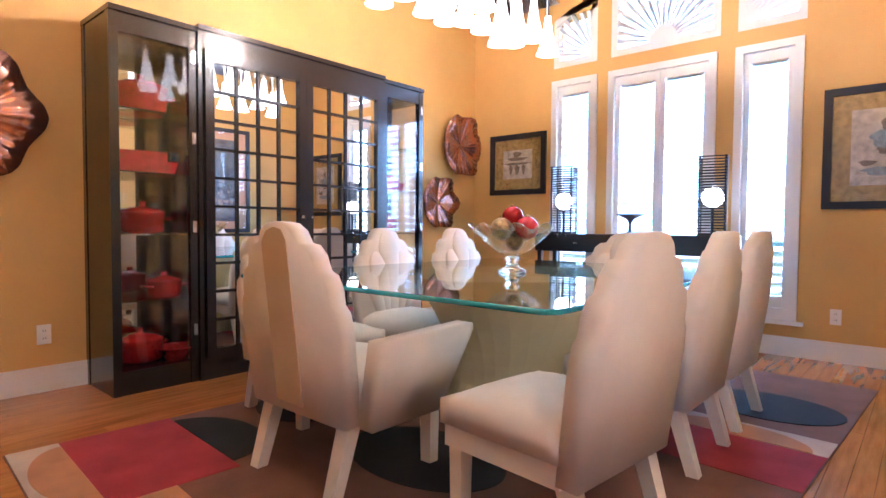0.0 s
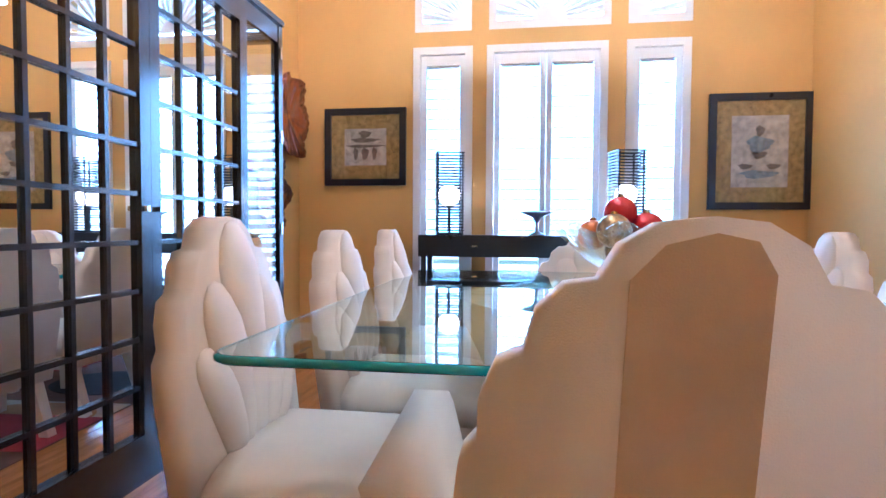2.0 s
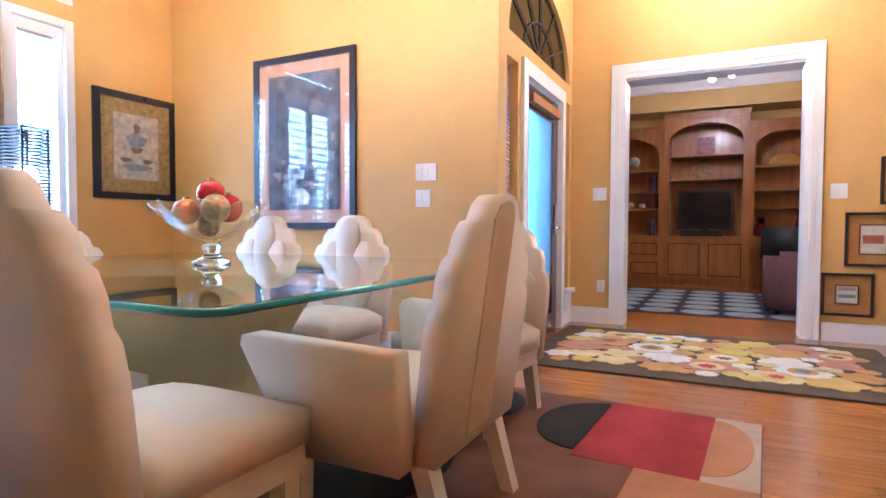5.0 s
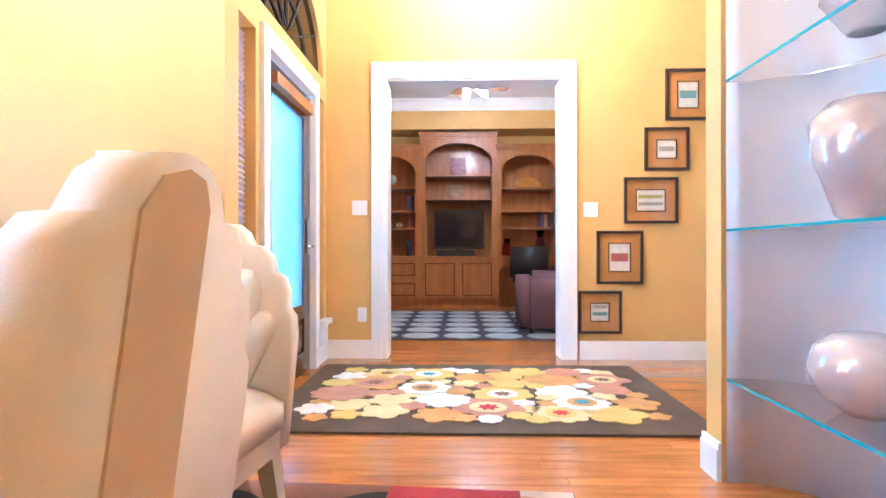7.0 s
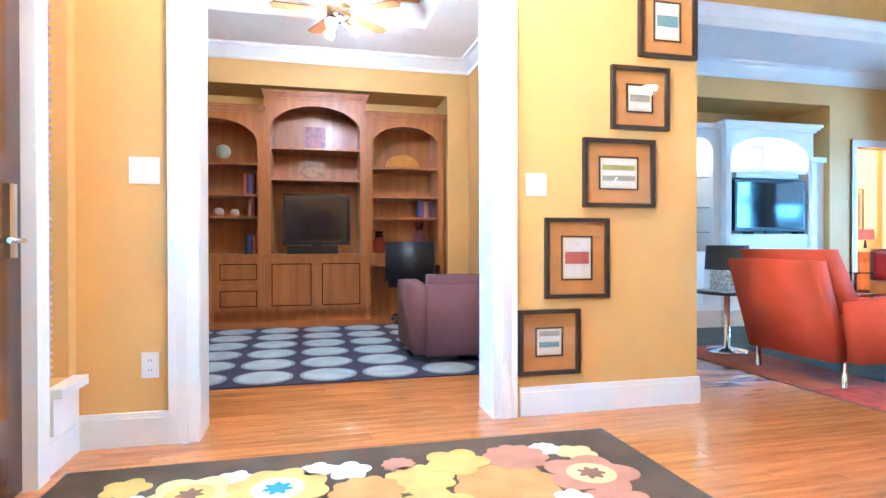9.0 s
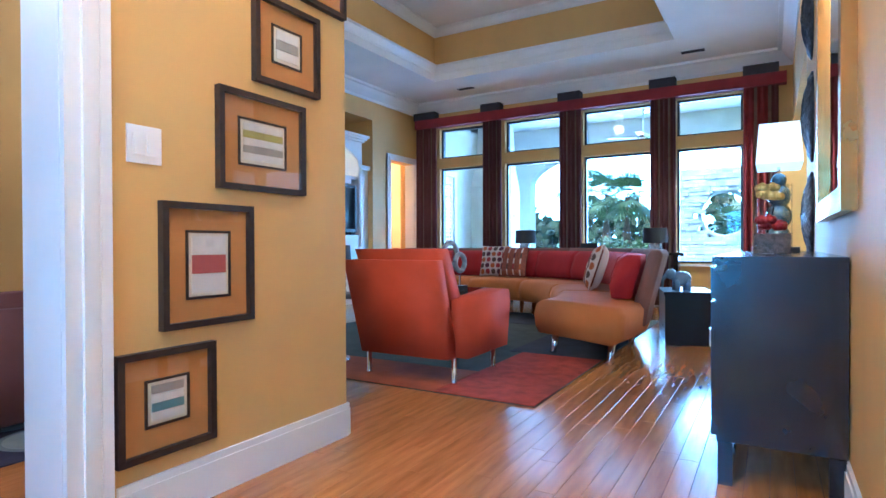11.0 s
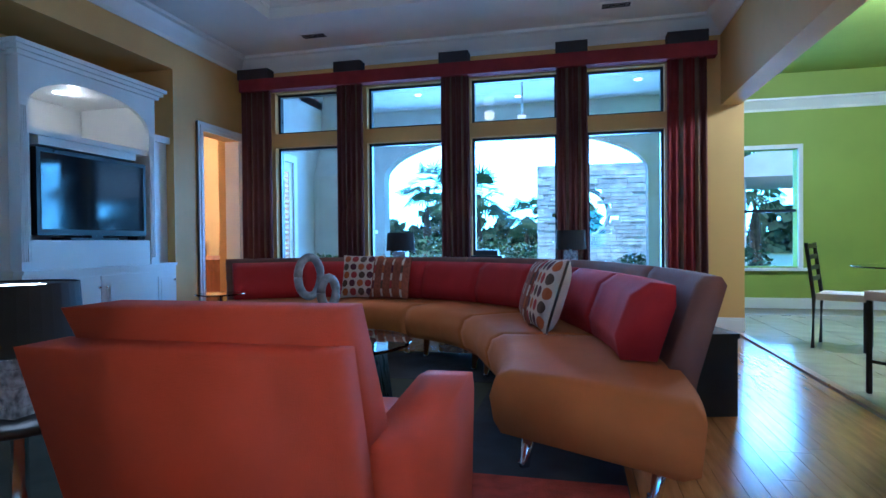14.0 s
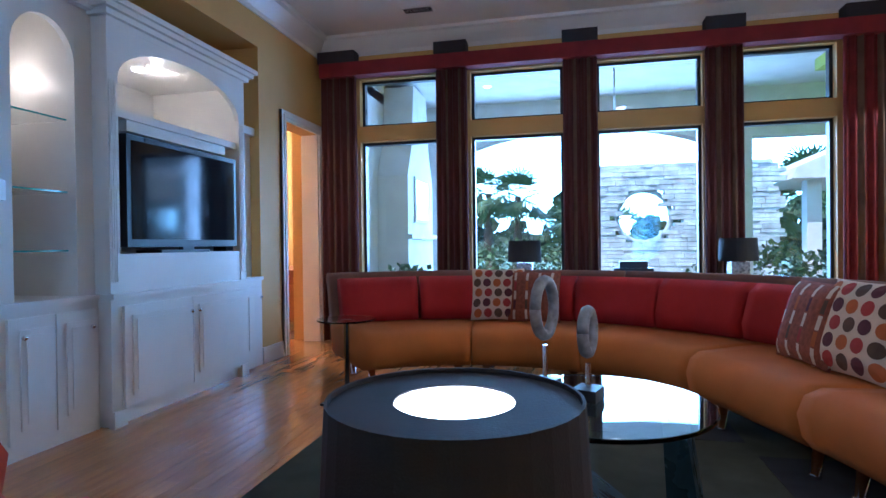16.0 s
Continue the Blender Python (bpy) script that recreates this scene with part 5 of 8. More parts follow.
# ---- study ----
def bookcase(name, y0, y1, top, shelves, label, desk=False, base_parts=()):
    th = thing(name, label, "bookcase", 5.88, y0, 0)
    w, d = y1 - y0, 0.5
    pil = 0.075
    boxpart("back_panel", (d - 0.015, d, 0, w, 0.8, top - 0.12), MAPLE, th)
    for a, b in ((0, pil), (w - pil, w)):
        boxpart("pilaster", (0.0, d - 0.016, a + 0.0005, b - 0.0005, 0.8, top - 0.12), MAPLE, th, bevel=0.004)
        for k in range(4):
            c = a + 0.016 + k * 0.0145
            boxpart("flute", (-0.006, -0.0003, c, c + 0.007, 0.98, top - 0.55), MAPLE, th, bevel=0.002)
    # arched head
    bm = bmesh.new()
    n = 14
    r = (w - 2 * pil) / 2
    cy, cz = w / 2, top - 0.16 - r * 0.55
    for i in range(n):
        a0, a1 = math.pi * i / n, math.pi * (i + 1) / n
        p0, p1 = (cy - r * math.cos(a0), cz + r * 0.55 * math.sin(a0)), (cy - r * math.cos(a1), cz + r * 0.55 * math.sin(a1))
        prism(bm, [p0, (p0[0], top - 0.121), (p1[0], top - 0.121), p1], 0.002, 0.03, "x")
    bmesh.ops.remove_doubles(bm, verts=bm.verts[:], dist=1e-5)
    part("arched_head", bm, MAPLE, th)
    bm = bmesh.new()
    for k, (o, z0, z1) in enumerate(((0.0, -0.12, -0.08), (0.02, -0.08, -0.05), (0.045, -0.05, -0.02), (0.065, -0.02, 0.0))):
        box(bm, -o, d, -o * 0.4, w + o * 0.4, top + z0, top + z1)
    part("cornice", bm, MAPLE, th)
    for z in shelves:
        boxpart("shelf", (0.03, d - 0.016, pil, w - pil, z - 0.025, z), MAPLE, th, bevel=0.003)
    boxpart("worktop", (-0.05, d, 0, w, 0.76, 0.8), MAPLE, th, bevel=0.006)
    if desk:
        boxpart("desk_drawer", (-0.03, -0.008, 0.05, w - 0.05, 0.65, 0.755), MAPLE, th)
        boxpart("desk_side", (0, d, 0.0, 0.05, 0, 0.759), MAPLE, th)
        boxpart("desk_side", (0, d, w - 0.05, w, 0, 0.759), MAPLE, th)
        boxpart("back_panel", (d - 0.015, d, 0.051, w - 0.051, 0, 0.759), MAPLE, th)
    else:
        boxpart("base", (0.0, d, 0, w, 0.1, 0.759), MAPLE, th)
        boxpart("plinth", (0.03, d, 0.0, w, 0, 0.099), MAPLE, th)
        for kind, a, b, z0, z1 in base_parts:
            dr = boxpart(kind, (-0.03, -0.001, a + 0.016, b - 0.016, z0, z1), MAPLE, th, bevel=0.005)
            # dark sheet that paints the shade in the groove round the raised panel
            boxpart("panel_groove", (-0.0315, -0.0301, a + 0.06, b - 0.06, z0 + 0.05, z1 - 0.05), WALNUT, dr, bevel=0)
            boxpart("raised_panel", (-0.04, -0.0316, a + 0.072, b - 0.072, z0 + 0.062, z1 - 0.062), MAPLE, dr, bevel=0.007)
            bm = bmesh.new()
            ball(bm, -0.052, (a + b) / 2 if kind == "drawer" else (b - 0.035 if a < w / 2 - 0.1 else a + 0.035), (z0 + z1) / 2 if kind == "drawer" else z1 - 0.12, 0.013, u=10, v=7)
            part("knob", bm, CHROME, dr, smooth=True)
    return th


bookcase("bookcase", 0.08, 1.27, 2.72, (1.70, 2.07), "tall honey maple arched bookcase with a television", False, (("door", 0.02, 0.595, 0.14, 0.74), ("door", 0.595, 1.17, 0.14, 0.74)))
bookcase("bookcase", 1.271, 2.42, 2.53, (1.25, 1.51, 1.87), "honey maple arched bookcase with drawers", False, (("drawer", 0.02, 0.55, 0.45, 0.74), ("drawer", 0.02, 0.55, 0.14, 0.43), ("door", 0.57, 1.13, 0.14, 0.74)))
bookcase("desk_bookcase", -0.89, 0.079, 2.53, (1.25, 1.51, 1.87), "honey maple arched bookcase over a built-in desk", True)


def television(x, y, z, rz, w, h, label):
    th = thing("television", label, "television", x, y, z, rz)
    boxpart("bezel", (-0.03, 0.03, -w / 2, w / 2, 0.04, h), BLACK, th, bevel=0.008)
    boxpart("screen", (-0.034, -0.0302, -w / 2 + 0.035, w / 2 - 0.035, 0.09, h - 0.035), SCREEN, th, bevel=0)
    boxpart("stand", (-0.008, 0.2, -w * 0.22, w * 0.22, 0, 0.02), BLACK, th, bevel=0.006)
    boxpart("neck", (-0.02, 0.02, -0.06, 0.06, 0.0201, 0.0399), BLACK, th, bevel=0)
    return th


television(6.06, 0.67, 0.87, 0, 0.8, 0.66, "flat black television in the bookcase")
for y in (0.72,):
    b = thing("media_box", "black media player under the television", "media player", 6.11, y, 0.8)
    boxpart("case", (-0.13, 0.13, -0.3, 0.3, 0.0, 0.1), BLACK, b)
REDGLASS = glass("red_glass", (0.85, 0.25, 0.22), 0.05)
def vase(x, y, z, prof, mat, label, name="vase"):
    th = thing(name, label, "vase", x, y, z)
    bm = bmesh.new()
    lathe(bm, prof, 22)
    part("body", bm, mat, th, smooth=True)
    return th
JUG = [(0.05, 0), (0.09, 0.03), (0.1, 0.1), (0.06, 0.19), (0.045, 0.24), (0.06, 0.28), (0.05, 0.275), (0.03, 0.2)]
vase(6.11, -0.1, 0.8, JUG, REDGLASS, "red blown glass jug on the desk")
vase(6.11, -0.62, 0.8, [(0.05, 0), (0.09, 0.02), (0.08, 0.2), (0.045, 0.3), (0.06, 0.4), (0.05, 0.4), (0.03, 0.3)], glass("violet_glass", (0.5, 0.42, 0.95), 0.05), "tall violet and red glass vase")
vase(6.09, -0.38, 0.8, [(0.04, 0), (0.05, 0.05), (0.035, 0.1), (0.03, 0.1)], REDGLASS, "small red glass pot")
gl = thing("desk_globe", "small globe on a stand on a shelf", "globe", 6.11, 1.75, 1.87)
bm = bmesh.new()
lathe(bm, [(0.06, 0), (0.055, 0.015), (0.01, 0.02), (0.01, 0.07)], 16)
part("stand", bm, BRASS, gl)
bm = bmesh.new()
ball(bm, 0, 0, 0.15, 0.085, u=18, v=12)
part("sphere", bm, material("globe_map", (0.30, 0.42, 0.40), 0.4, var=0.3, scale=14, second=(0.5, 0.42, 0.2)), gl, smooth=True)
bt = thing("brass_tray", "oval brass ornament on little feet", "ornament", 6.11, -0.4, 1.87)
bm = bmesh.new()
prism(bm, ellipse(0, 0.03, 0.22, 0.15, 0, math.pi, 18), -0.03, 0.03, "x")
part("arc", bm, BRASS, bt, bevel=0.008)
for s in (-0.16, 0.16):
    boxpart("foot", (-0.03, 0.03, s - 0.02, s + 0.02, 0, 0.0295), BRASS, bt)
for y, z, w, h, c in ((0.68, 2.07, 0.26, 0.3, (0.28, 0.05, 0.03)), (0.72, 1.70, 0.3, 0.24, (0.40, 0.2, 0.06))):
    pl = thing("display_plaque", "small square painted plaque on a stand", "plaque", 6.16, y, z)
    boxpart("board", (0, 0.02, -w / 2, w / 2, 0.01, h), material("plaque_paint", c, 0.4, var=0.3, scale=18), pl, bevel=0.006)
    boxpart("rest", (-0.04, 0.04, -w / 3, w / 3, 0, 0.0095), EBONY, pl, bevel=0)
random.seed(8)
BOOKC = [material("book_cloth_%s" % k, c, 0.7, var=0.1) for k, c in (("red", (0.35, 0.04, 0.05)), ("blue", (0.05, 0.08, 0.2)), ("tan", (0.4, 0.3, 0.18)), ("black", (0.02, 0.02, 0.02)), ("plum", (0.2, 0.05, 0.1)))]
for y0, z, n in ((-0.8, 1.25, 6), (1.36, 0.8, 5), (1.4, 1.51, 4), (1.36, 1.25, 3)):
    y = y0
    for i in range(n):
        t, h = random.uniform(0.025, 0.045), random.uniform(0.2, 0.27)
        bk = thing("book", "upright cloth-bound book on a shelf", "book", 6.06, y, z, 0, "books in the bookcases")
        c = BOOKC[(i * 2 + n) % 5]
        boxpart("cover", (0, 0.16, 0.0005, t - 0.0005, 0.0, h), c, bk, bevel=0.002)
        boxpart("pages", (-0.001, -0.0002, 0.005, t - 0.005, 0.02, h - 0.02), MATBOARD, bk, bevel=0) if False else None
        y += t
for y, r in ((1.62, 0.05), (1.8, 0.06)):
    vase(6.1, y, 1.25, [(0.5 * r, 0), (r, 0.4 * r), (r, 1.2 * r), (0.6 * r, 1.7 * r), (0.5 * r, 1.7 * r)], PEARL, "small silver bowl on a shelf", "small_bowl")
# office chair
oc = thing("office_chair", "black leather swivel office chair at the desk", "chair", 5.38, -0.42, 0.013, -20)
for k in range(5):
    a = 2 * math.pi * k / 5
    bm = bmesh.new()
    tube(bm, [(0.03 * math.cos(a), 0.03 * math.sin(a), 0.1), (0.28 * math.cos(a), 0.28 * math.sin(a), 0.075)], (0.025, 0.016), 6)
    part("spoke", bm, BLACK, oc)
    bm = bmesh.new()
    ball(bm, 0.28 * math.cos(a), 0.28 * math.sin(a), 0.03, 0.03, u=10, v=7)
    part("caster", bm, BLACK, oc, smooth=True)
bm = bmesh.new()
lathe(bm, [(0.035, 0.09), (0.03, 0.42)], 12)
part("column", bm, CHROME, oc)
bm = bmesh.new()
box(bm, -0.25, 0.25, -0.25, 0.25, 0.42, 0.53)
part("seat", bm, LEATHER, oc, bevel=0.045, smooth=True, seg=3)
bm = bmesh.new()
box(bm, -0.33, -0.24, -0.27, 0.27, 0.5, 0.93)
part("backrest", bm, LEATHER, oc, bevel=0.04, smooth=True, seg=3)


def club_chair(x, y, rz, mat, label, w, d, h_back, h_arm, cushion_mat, group, legs=True, z0=0.16, lean=0.12):
    """An armchair that faces its local +y."""
    th = thing("armchair", label, "armchair", x, y, 0.012, rz, group)
    hw, hd = w / 2, d / 2
    aw = 0.15
    bm = bmesh.new()
    box(bm, -hw + aw, hw - aw, -hd + 0.17, hd - 0.04, z0, 0.32)
    part("seat_base", bm, mat, th, bevel=0.012)
    bm = bmesh.new()
    box(bm, -hw + aw + 0.004, hw - aw - 0.004, -hd + 0.18, hd, 0.322, 0.46)
    part("seat_cushion", bm, cushion_mat, th, bevel=0.04, smooth=True, seg=3)
    bm = bmesh.new()
    box(bm, -hw + 0.09, hw - 0.09, -hd, -hd + 0.13, z0, h_back - 0.07)
    for v in bm.verts:
        if v.co.z > 0.5:
            v.co.y -= lean
    part("back_frame", bm, mat, th, bevel=0.035, smooth=True, seg=4)
    bm = bmesh.new()
    box(bm, -hw + 0.12, hw - 0.12, -hd + 0.11, -hd + 0.28, h_arm - 0.12, h_back)
    for v in bm.verts:
        if v.co.z > 0.6:
            v.co.y -= lean * 1.15
    part("back_cushion", bm, cushion_mat, th, bevel=0.065, smooth=True, seg=5)
    for s in (-1, 1):
        bm = bmesh.new()
        prism(bm, [(-hd + 0.10, z0), (hd - 0.03, z0), (hd + 0.03, h_arm - 0.06), (hd - 0.0, h_arm), (hd - 0.12, h_arm + 0.012), (-hd + 0.10, h_arm - 0.03)], -aw / 2, aw / 2, "x")
        for v in bm.verts:
            v.co.x += s * (hw - aw / 2)
        part("arm", bm, mat, th, bevel=0.04, smooth=True, seg=3)
    for sx in (-1, 1):
        for sy in (-1, 1):
            bm = bmesh.new()
            lathe(bm, [(0.02, 0), (0.022, 0.004), (0.017, 0.012), (0.017, z0 - 0.001)], 12)
            part("leg", bm, CHROME if legs else EBONY, th, "chrome leg" if legs else "", smooth=True).location = (sx * (hw - 0.09), sy * (hd - 0.08) + (0.0), 0)
    return th


club_chair(3.58, -0.52, -90, PURPLE, "plum upholstered club chair on the dotted rug", 1.0, 0.92, 0.66, 0.58, PURPLE, "", False, 0.05, 0.02)
orug = thing("study_rug", "navy wool rug with rows of pale blue discs", "rug", 0, 0, 0)
NAVY = material("navy_wool_pile", (0.025, 0.022, 0.055), 0.95, var=0.14, bump=0.6, fine=240)
DISC = material("pale_blue_wool", (0.36, 0.43, 0.46), 0.95, var=0.12, bump=0.6, fine=240)
DISC2 = material("grey_blue_wool", (0.22, 0.27, 0.31), 0.95, var=0.12, bump=0.6, fine=240)
boxpart("woven_base", (2.75, 5.35, -0.9, 3.0, 0.0015, 0.008), NAVY, orug, bevel=0.003)
for i in range(6):
    for j in range(9):
        flat_shape("disc", ellipse(2.98 + 0.43 * i, -0.66 + 0.43 * j, 0.19, 0.195), 0.0081, 0.011, DISC2, orug)
        flat_shape("disc_centre", ellipse(2.98 + 0.43 * i, -0.66 + 0.43 * j, 0.165, 0.17), 0.0111, 0.0125, DISC, orug)


def ceiling_fan(x, y, top, drop, mat, lights, label, blade=0.6):
    th = thing("ceiling_fan", label, "ceiling fan", x, y, top - drop)
    bm = bmesh.new()
    lathe(bm, [(0.07, -0.04), (0.11, 0.0), (0.11, 0.08), (0.04, 0.12), (0.015, 0.13), (0.015, drop - 0.04), (0.07, drop - 0.035), (0.07, drop)], 18)
    part("motor", bm, CHROME, th, smooth=True)
    for k in range(5):
        bm = bmesh.new()
        prism(bm, [(0.12, -0.04), (0.2, -0.06), (blade, -0.075), (blade + 0.03, 0.0), (blade, 0.06), (0.12, 0.04)], 0.035, 0.043)
        part("blade", bm, mat, th).rotation_euler = (0, 0, 2 * math.pi * k / 5 + 0.4)
    if lights == 1:
        bm = bmesh.new()
        lathe(bm, [(0.08, -0.17), (0.1, -0.16), (0.1, -0.06), (0.03, -0.045)], 18)
        part("lantern", bm, FROST, th, "lit lantern shade", smooth=True)
    else:
        for k in range(lights):
            a = 2 * math.pi * k / lights + 0.5
            bm = bmesh.new()
            tube(bm, [(0.03 * math.cos(a), 0.03 * math.sin(a), -0.045), (0.12 * math.cos(a), 0.12 * math.sin(a), -0.09)], (0.015, 0.035), 8)
            sp = part("spot_cup", bm, CHROME, th)
            bm = bmesh.new()
            ball(bm, 0.15 * math.cos(a), 0.15 * math.sin(a), -0.11, 0.042, u=10, v=8)
            part("bulb", bm, BULB, sp, "lit bulb", smooth=True)
    return th


ceiling_fan(4.0, 0.5, 3.62, 0.72, MAPLE, 3, "study ceiling fan with maple blades and lit spots", 0.55)
vent = thing("wall_vent", "white louvred return air vent", "vent", 5.549, -0.99, 0.55, 180) if False else None

# ---- living room ----
SC = (3.38, -4.6)


def flare(deg):
    """How far the chaise end swings out from the circle."""
    return 0.46 * max(0.0, (-165 - deg) / 44) ** 1.5


def arc_solid(bm, prof, a0, a1, n=14):
    """Sweep an (r, z) outline round the sofa's centre, between two angles in degrees."""
    rings = []
    for i in range(n + 1):
        a = radians(a0 + (a1 - a0) * i / n)
        k = flare(a0 + (a1 - a0) * i / n)
        rings.append([bm.verts.new(((r + k) * math.cos(a), (r + k) * math.sin(a), z)) for r, z in prof])
    m = len(prof)
    for p, q in zip(rings, rings[1:]):
        for k in range(m):
            bm.faces.new((p[k], p[(k + 1) % m], q[(k + 1) % m], q[k]))
    bm.faces.new(rings[0])
    bm.faces.new(rings[-1][::-1])


sf = thing("sectional_sofa", "curved tan sectional sofa with red back cushions", "sofa", SC[0], SC[1], 0.012)
SEAT = [(1.46, 0.17), (1.42, 0.22), (1.4, 0.32), (1.43, 0.40), (1.5, 0.435), (1.8, 0.44), (2.26, 0.43), (2.3, 0.38), (2.28, 0.2), (2.22, 0.17)]
BACK = [(2.16, 0.25), (2.22, 0.45), (2.33, 0.80), (2.36, 0.835), (2.42, 0.835), (2.44, 0.80), (2.33, 0.4), (2.3, 0.25)]
cuts = [-50, -82, -114, -146, -178, -209]
for k, (a, b) in enumerate(zip(cuts, cuts[1:])):
    bm = bmesh.new()
    arc_solid(bm, SEAT, a - 0.25, b + 0.25, 12)
    part("seat", bm, TAN, sf, bevel=0.02, smooth=True)
    e = b + 0.3 if k < 4 else -197
    bm = bmesh.new()
    arc_solid(bm, BACK, a - 0.3, e, 12)
    part("backrest", bm, TAUPE, sf, bevel=0.012, smooth=True)
    for aa in (a - 4, (b + 4)):
        for rr in (1.58 + flare(aa), 2.15 + flare(aa)):
            bm = bmesh.new()
            x, y = rr * math.cos(radians(aa)), rr * math.sin(radians(aa))
            tube(bm, [(x * 0.985, y * 0.985, 0.0), (x * 0.99, y * 0.99, 0.012), (x, y, 0.172)], (0.03, 0.022, 0.03), 8)
            part("foot", bm, CHROME, sf, "chrome foot", smooth=True)
CUSH = [(2.01, 0.445), (1.99, 0.55), (2.06, 0.74), (2.15, 0.80), (2.25, 0.79), (2.25, 0.70), (2.17, 0.45)]
angs = [-51 - 18.2 * i for i in range(8)]
for i, a in enumerate(angs):
    bm = bmesh.new()
    arc_solid(bm, CUSH, a - 0.4, a - 17.8, 10)
    part("back_cushion", bm, RED, sf, "plump red back cushion", bevel=0.04, smooth=True)

DOT = [material("dot_%s" % k, c, 0.8, var=0.1) for k, c in (("rust", (0.45, 0.11, 0.02)), ("plum", (0.09, 0.015, 0.03)), ("brown", (0.10, 0.05, 0.03)), ("red", (0.36, 0.03, 0.03)))]
PILLOWBASE = material("ivory_pillow_cloth", (0.66, 0.52, 0.40), 0.9, var=0.06, bump=0.3, fine=300)
WOVEN = material("woven_rust_cloth", (0.30, 0.08, 0.04), 0.9, var=0.2, scale=40, bump=0.4, fine=200)


def pillow(ang, r, z, size, kind, tilt, spin=0):
    x, y = SC[0] + r * math.cos(radians(ang)), SC[1] + r * math.sin(radians(ang))
    th = thing("throw_pillow", "ivory throw pillow with red and plum dots" if kind == "dots" else "rust woven striped throw pillow", "pillow", x, y, z, 0, "throw pillows on the sofa")
    th.matrix_basis = pose(x, y, z + 0.012, 0, 0, ang + 180 + spin) @ pose(0, 0, 0, 0, tilt, 0)
    s = size / 2
    n = 12

    def surf(u, v, side):
        f = max(0.0, (1 - u ** 4) * (1 - v ** 4)) ** 0.6
        pinch = 1 - 0.07 * (1 - max(abs(u), abs(v)))
        return (side * (0.008 + 0.075 * f), u * s * (1 - 0.05 * (1 - v * v)), s + v * s * (1 - 0.05 * (1 - u * u)))
    bm = bmesh.new()
    for side in (-1, 1):
        g = [[bm.verts.new(surf(-1 + 2 * i / n, -1 + 2 * j / n, side)) for j in range(n + 1)] for i in range(n + 1)]
        for i in range(n):
            for j in range(n):
                bm.faces.new((g[i][j], g[i + 1][j], g[i + 1][j + 1], g[i][j + 1]))
    part("case", bm, PILLOWBASE if kind == "dots" else WOVEN, th, smooth=True)
    for i in range(5):
        for j in range(5):
            if kind == "dots":
                u0, v0 = -0.78 + 0.39 * i + (0.0 if j % 2 else 0.06), -0.78 + 0.39 * j
                bm = bmesh.new()
                ring = []
                for k in range(14):
                    a = 2 * math.pi * k / 14
                    p = surf(max(-0.97, min(0.97, u0 + 0.155 * math.cos(a))), max(-0.97, min(0.97, v0 + 0.165 * math.sin(a))), 1)
                    ring.append(bm.verts.new((p[0] + 0.002, p[1], p[2])))
                c = surf(u0, v0, 1)
                cv = bm.verts.new((c[0] + 0.003, c[1], c[2]))
                for k in range(14):
                    bm.faces.new((ring[k], ring[(k + 1) % 14], cv))
                part("dot", bm, DOT[(i * 3 + j * 2) % 4], th)
            elif i < 4:
                u0 = -0.72 + 0.48 * i
                bm = bmesh.new()
                rows = [[bm.verts.new((surf(u0 + du, v, 1)[0] + 0.003, *surf(u0 + du, v, 1)[1:])) for du in (-0.05, 0.05)] for v in (-0.95 + 0.38 * j, -0.95 + 0.38 * j + 0.17, -0.95 + 0.38 * j + 0.34)]
                for p, q in zip(rows, rows[1:]):
                    bm.faces.new((p[0], p[1], q[1], q[0]))
                part("woven_band", bm, DOT[(i + j) % 4] if j % 2 else PILLOWBASE, th)


pillow(-88, 1.92, 0.44, 0.44, "dots", -16)
pillow(-97, 1.88, 0.44, 0.42, "stripe", -16)
pillow(-172, 1.78, 0.44, 0.46, "dots", -18, 8)
pillow(-162, 1.76, 0.44, 0.44, "stripe", -18, -8)

oa = club_chair(2.15, -2.75, 180, ORANGE, "orange wool armchair with chrome legs", 0.86, 0.74, 0.86, 0.56, ORANGE, "orange armchairs", lean=0.19)
club_chair(4.2, -2.6, 155, ORANGE, "orange wool armchair with chrome legs", 0.9, 0.78, 0.93, 0.60, ORANGE, "orange armchairs")

# side table and crystal lamp between the armchairs
st = thing("side_table", "round black side table on a chrome stem", "table", 3.0, -2.62, 0.0)
bm = bmesh.new()
lathe(bm, [(0.16, 0.012), (0.165, 0.02), (0.15, 0.035), (0.025, 0.05), (0.022, 0.48), (0.05, 0.495)], 28)
part("stem", bm, CHROME, st, smooth=True)
bm = bmesh.new()
lathe(bm, [(0.235, 0.496), (0.24, 0.505), (0.24, 0.515), (0.235, 0.522)], 40)
part("tabletop", bm, BLACK, st, smooth=True)


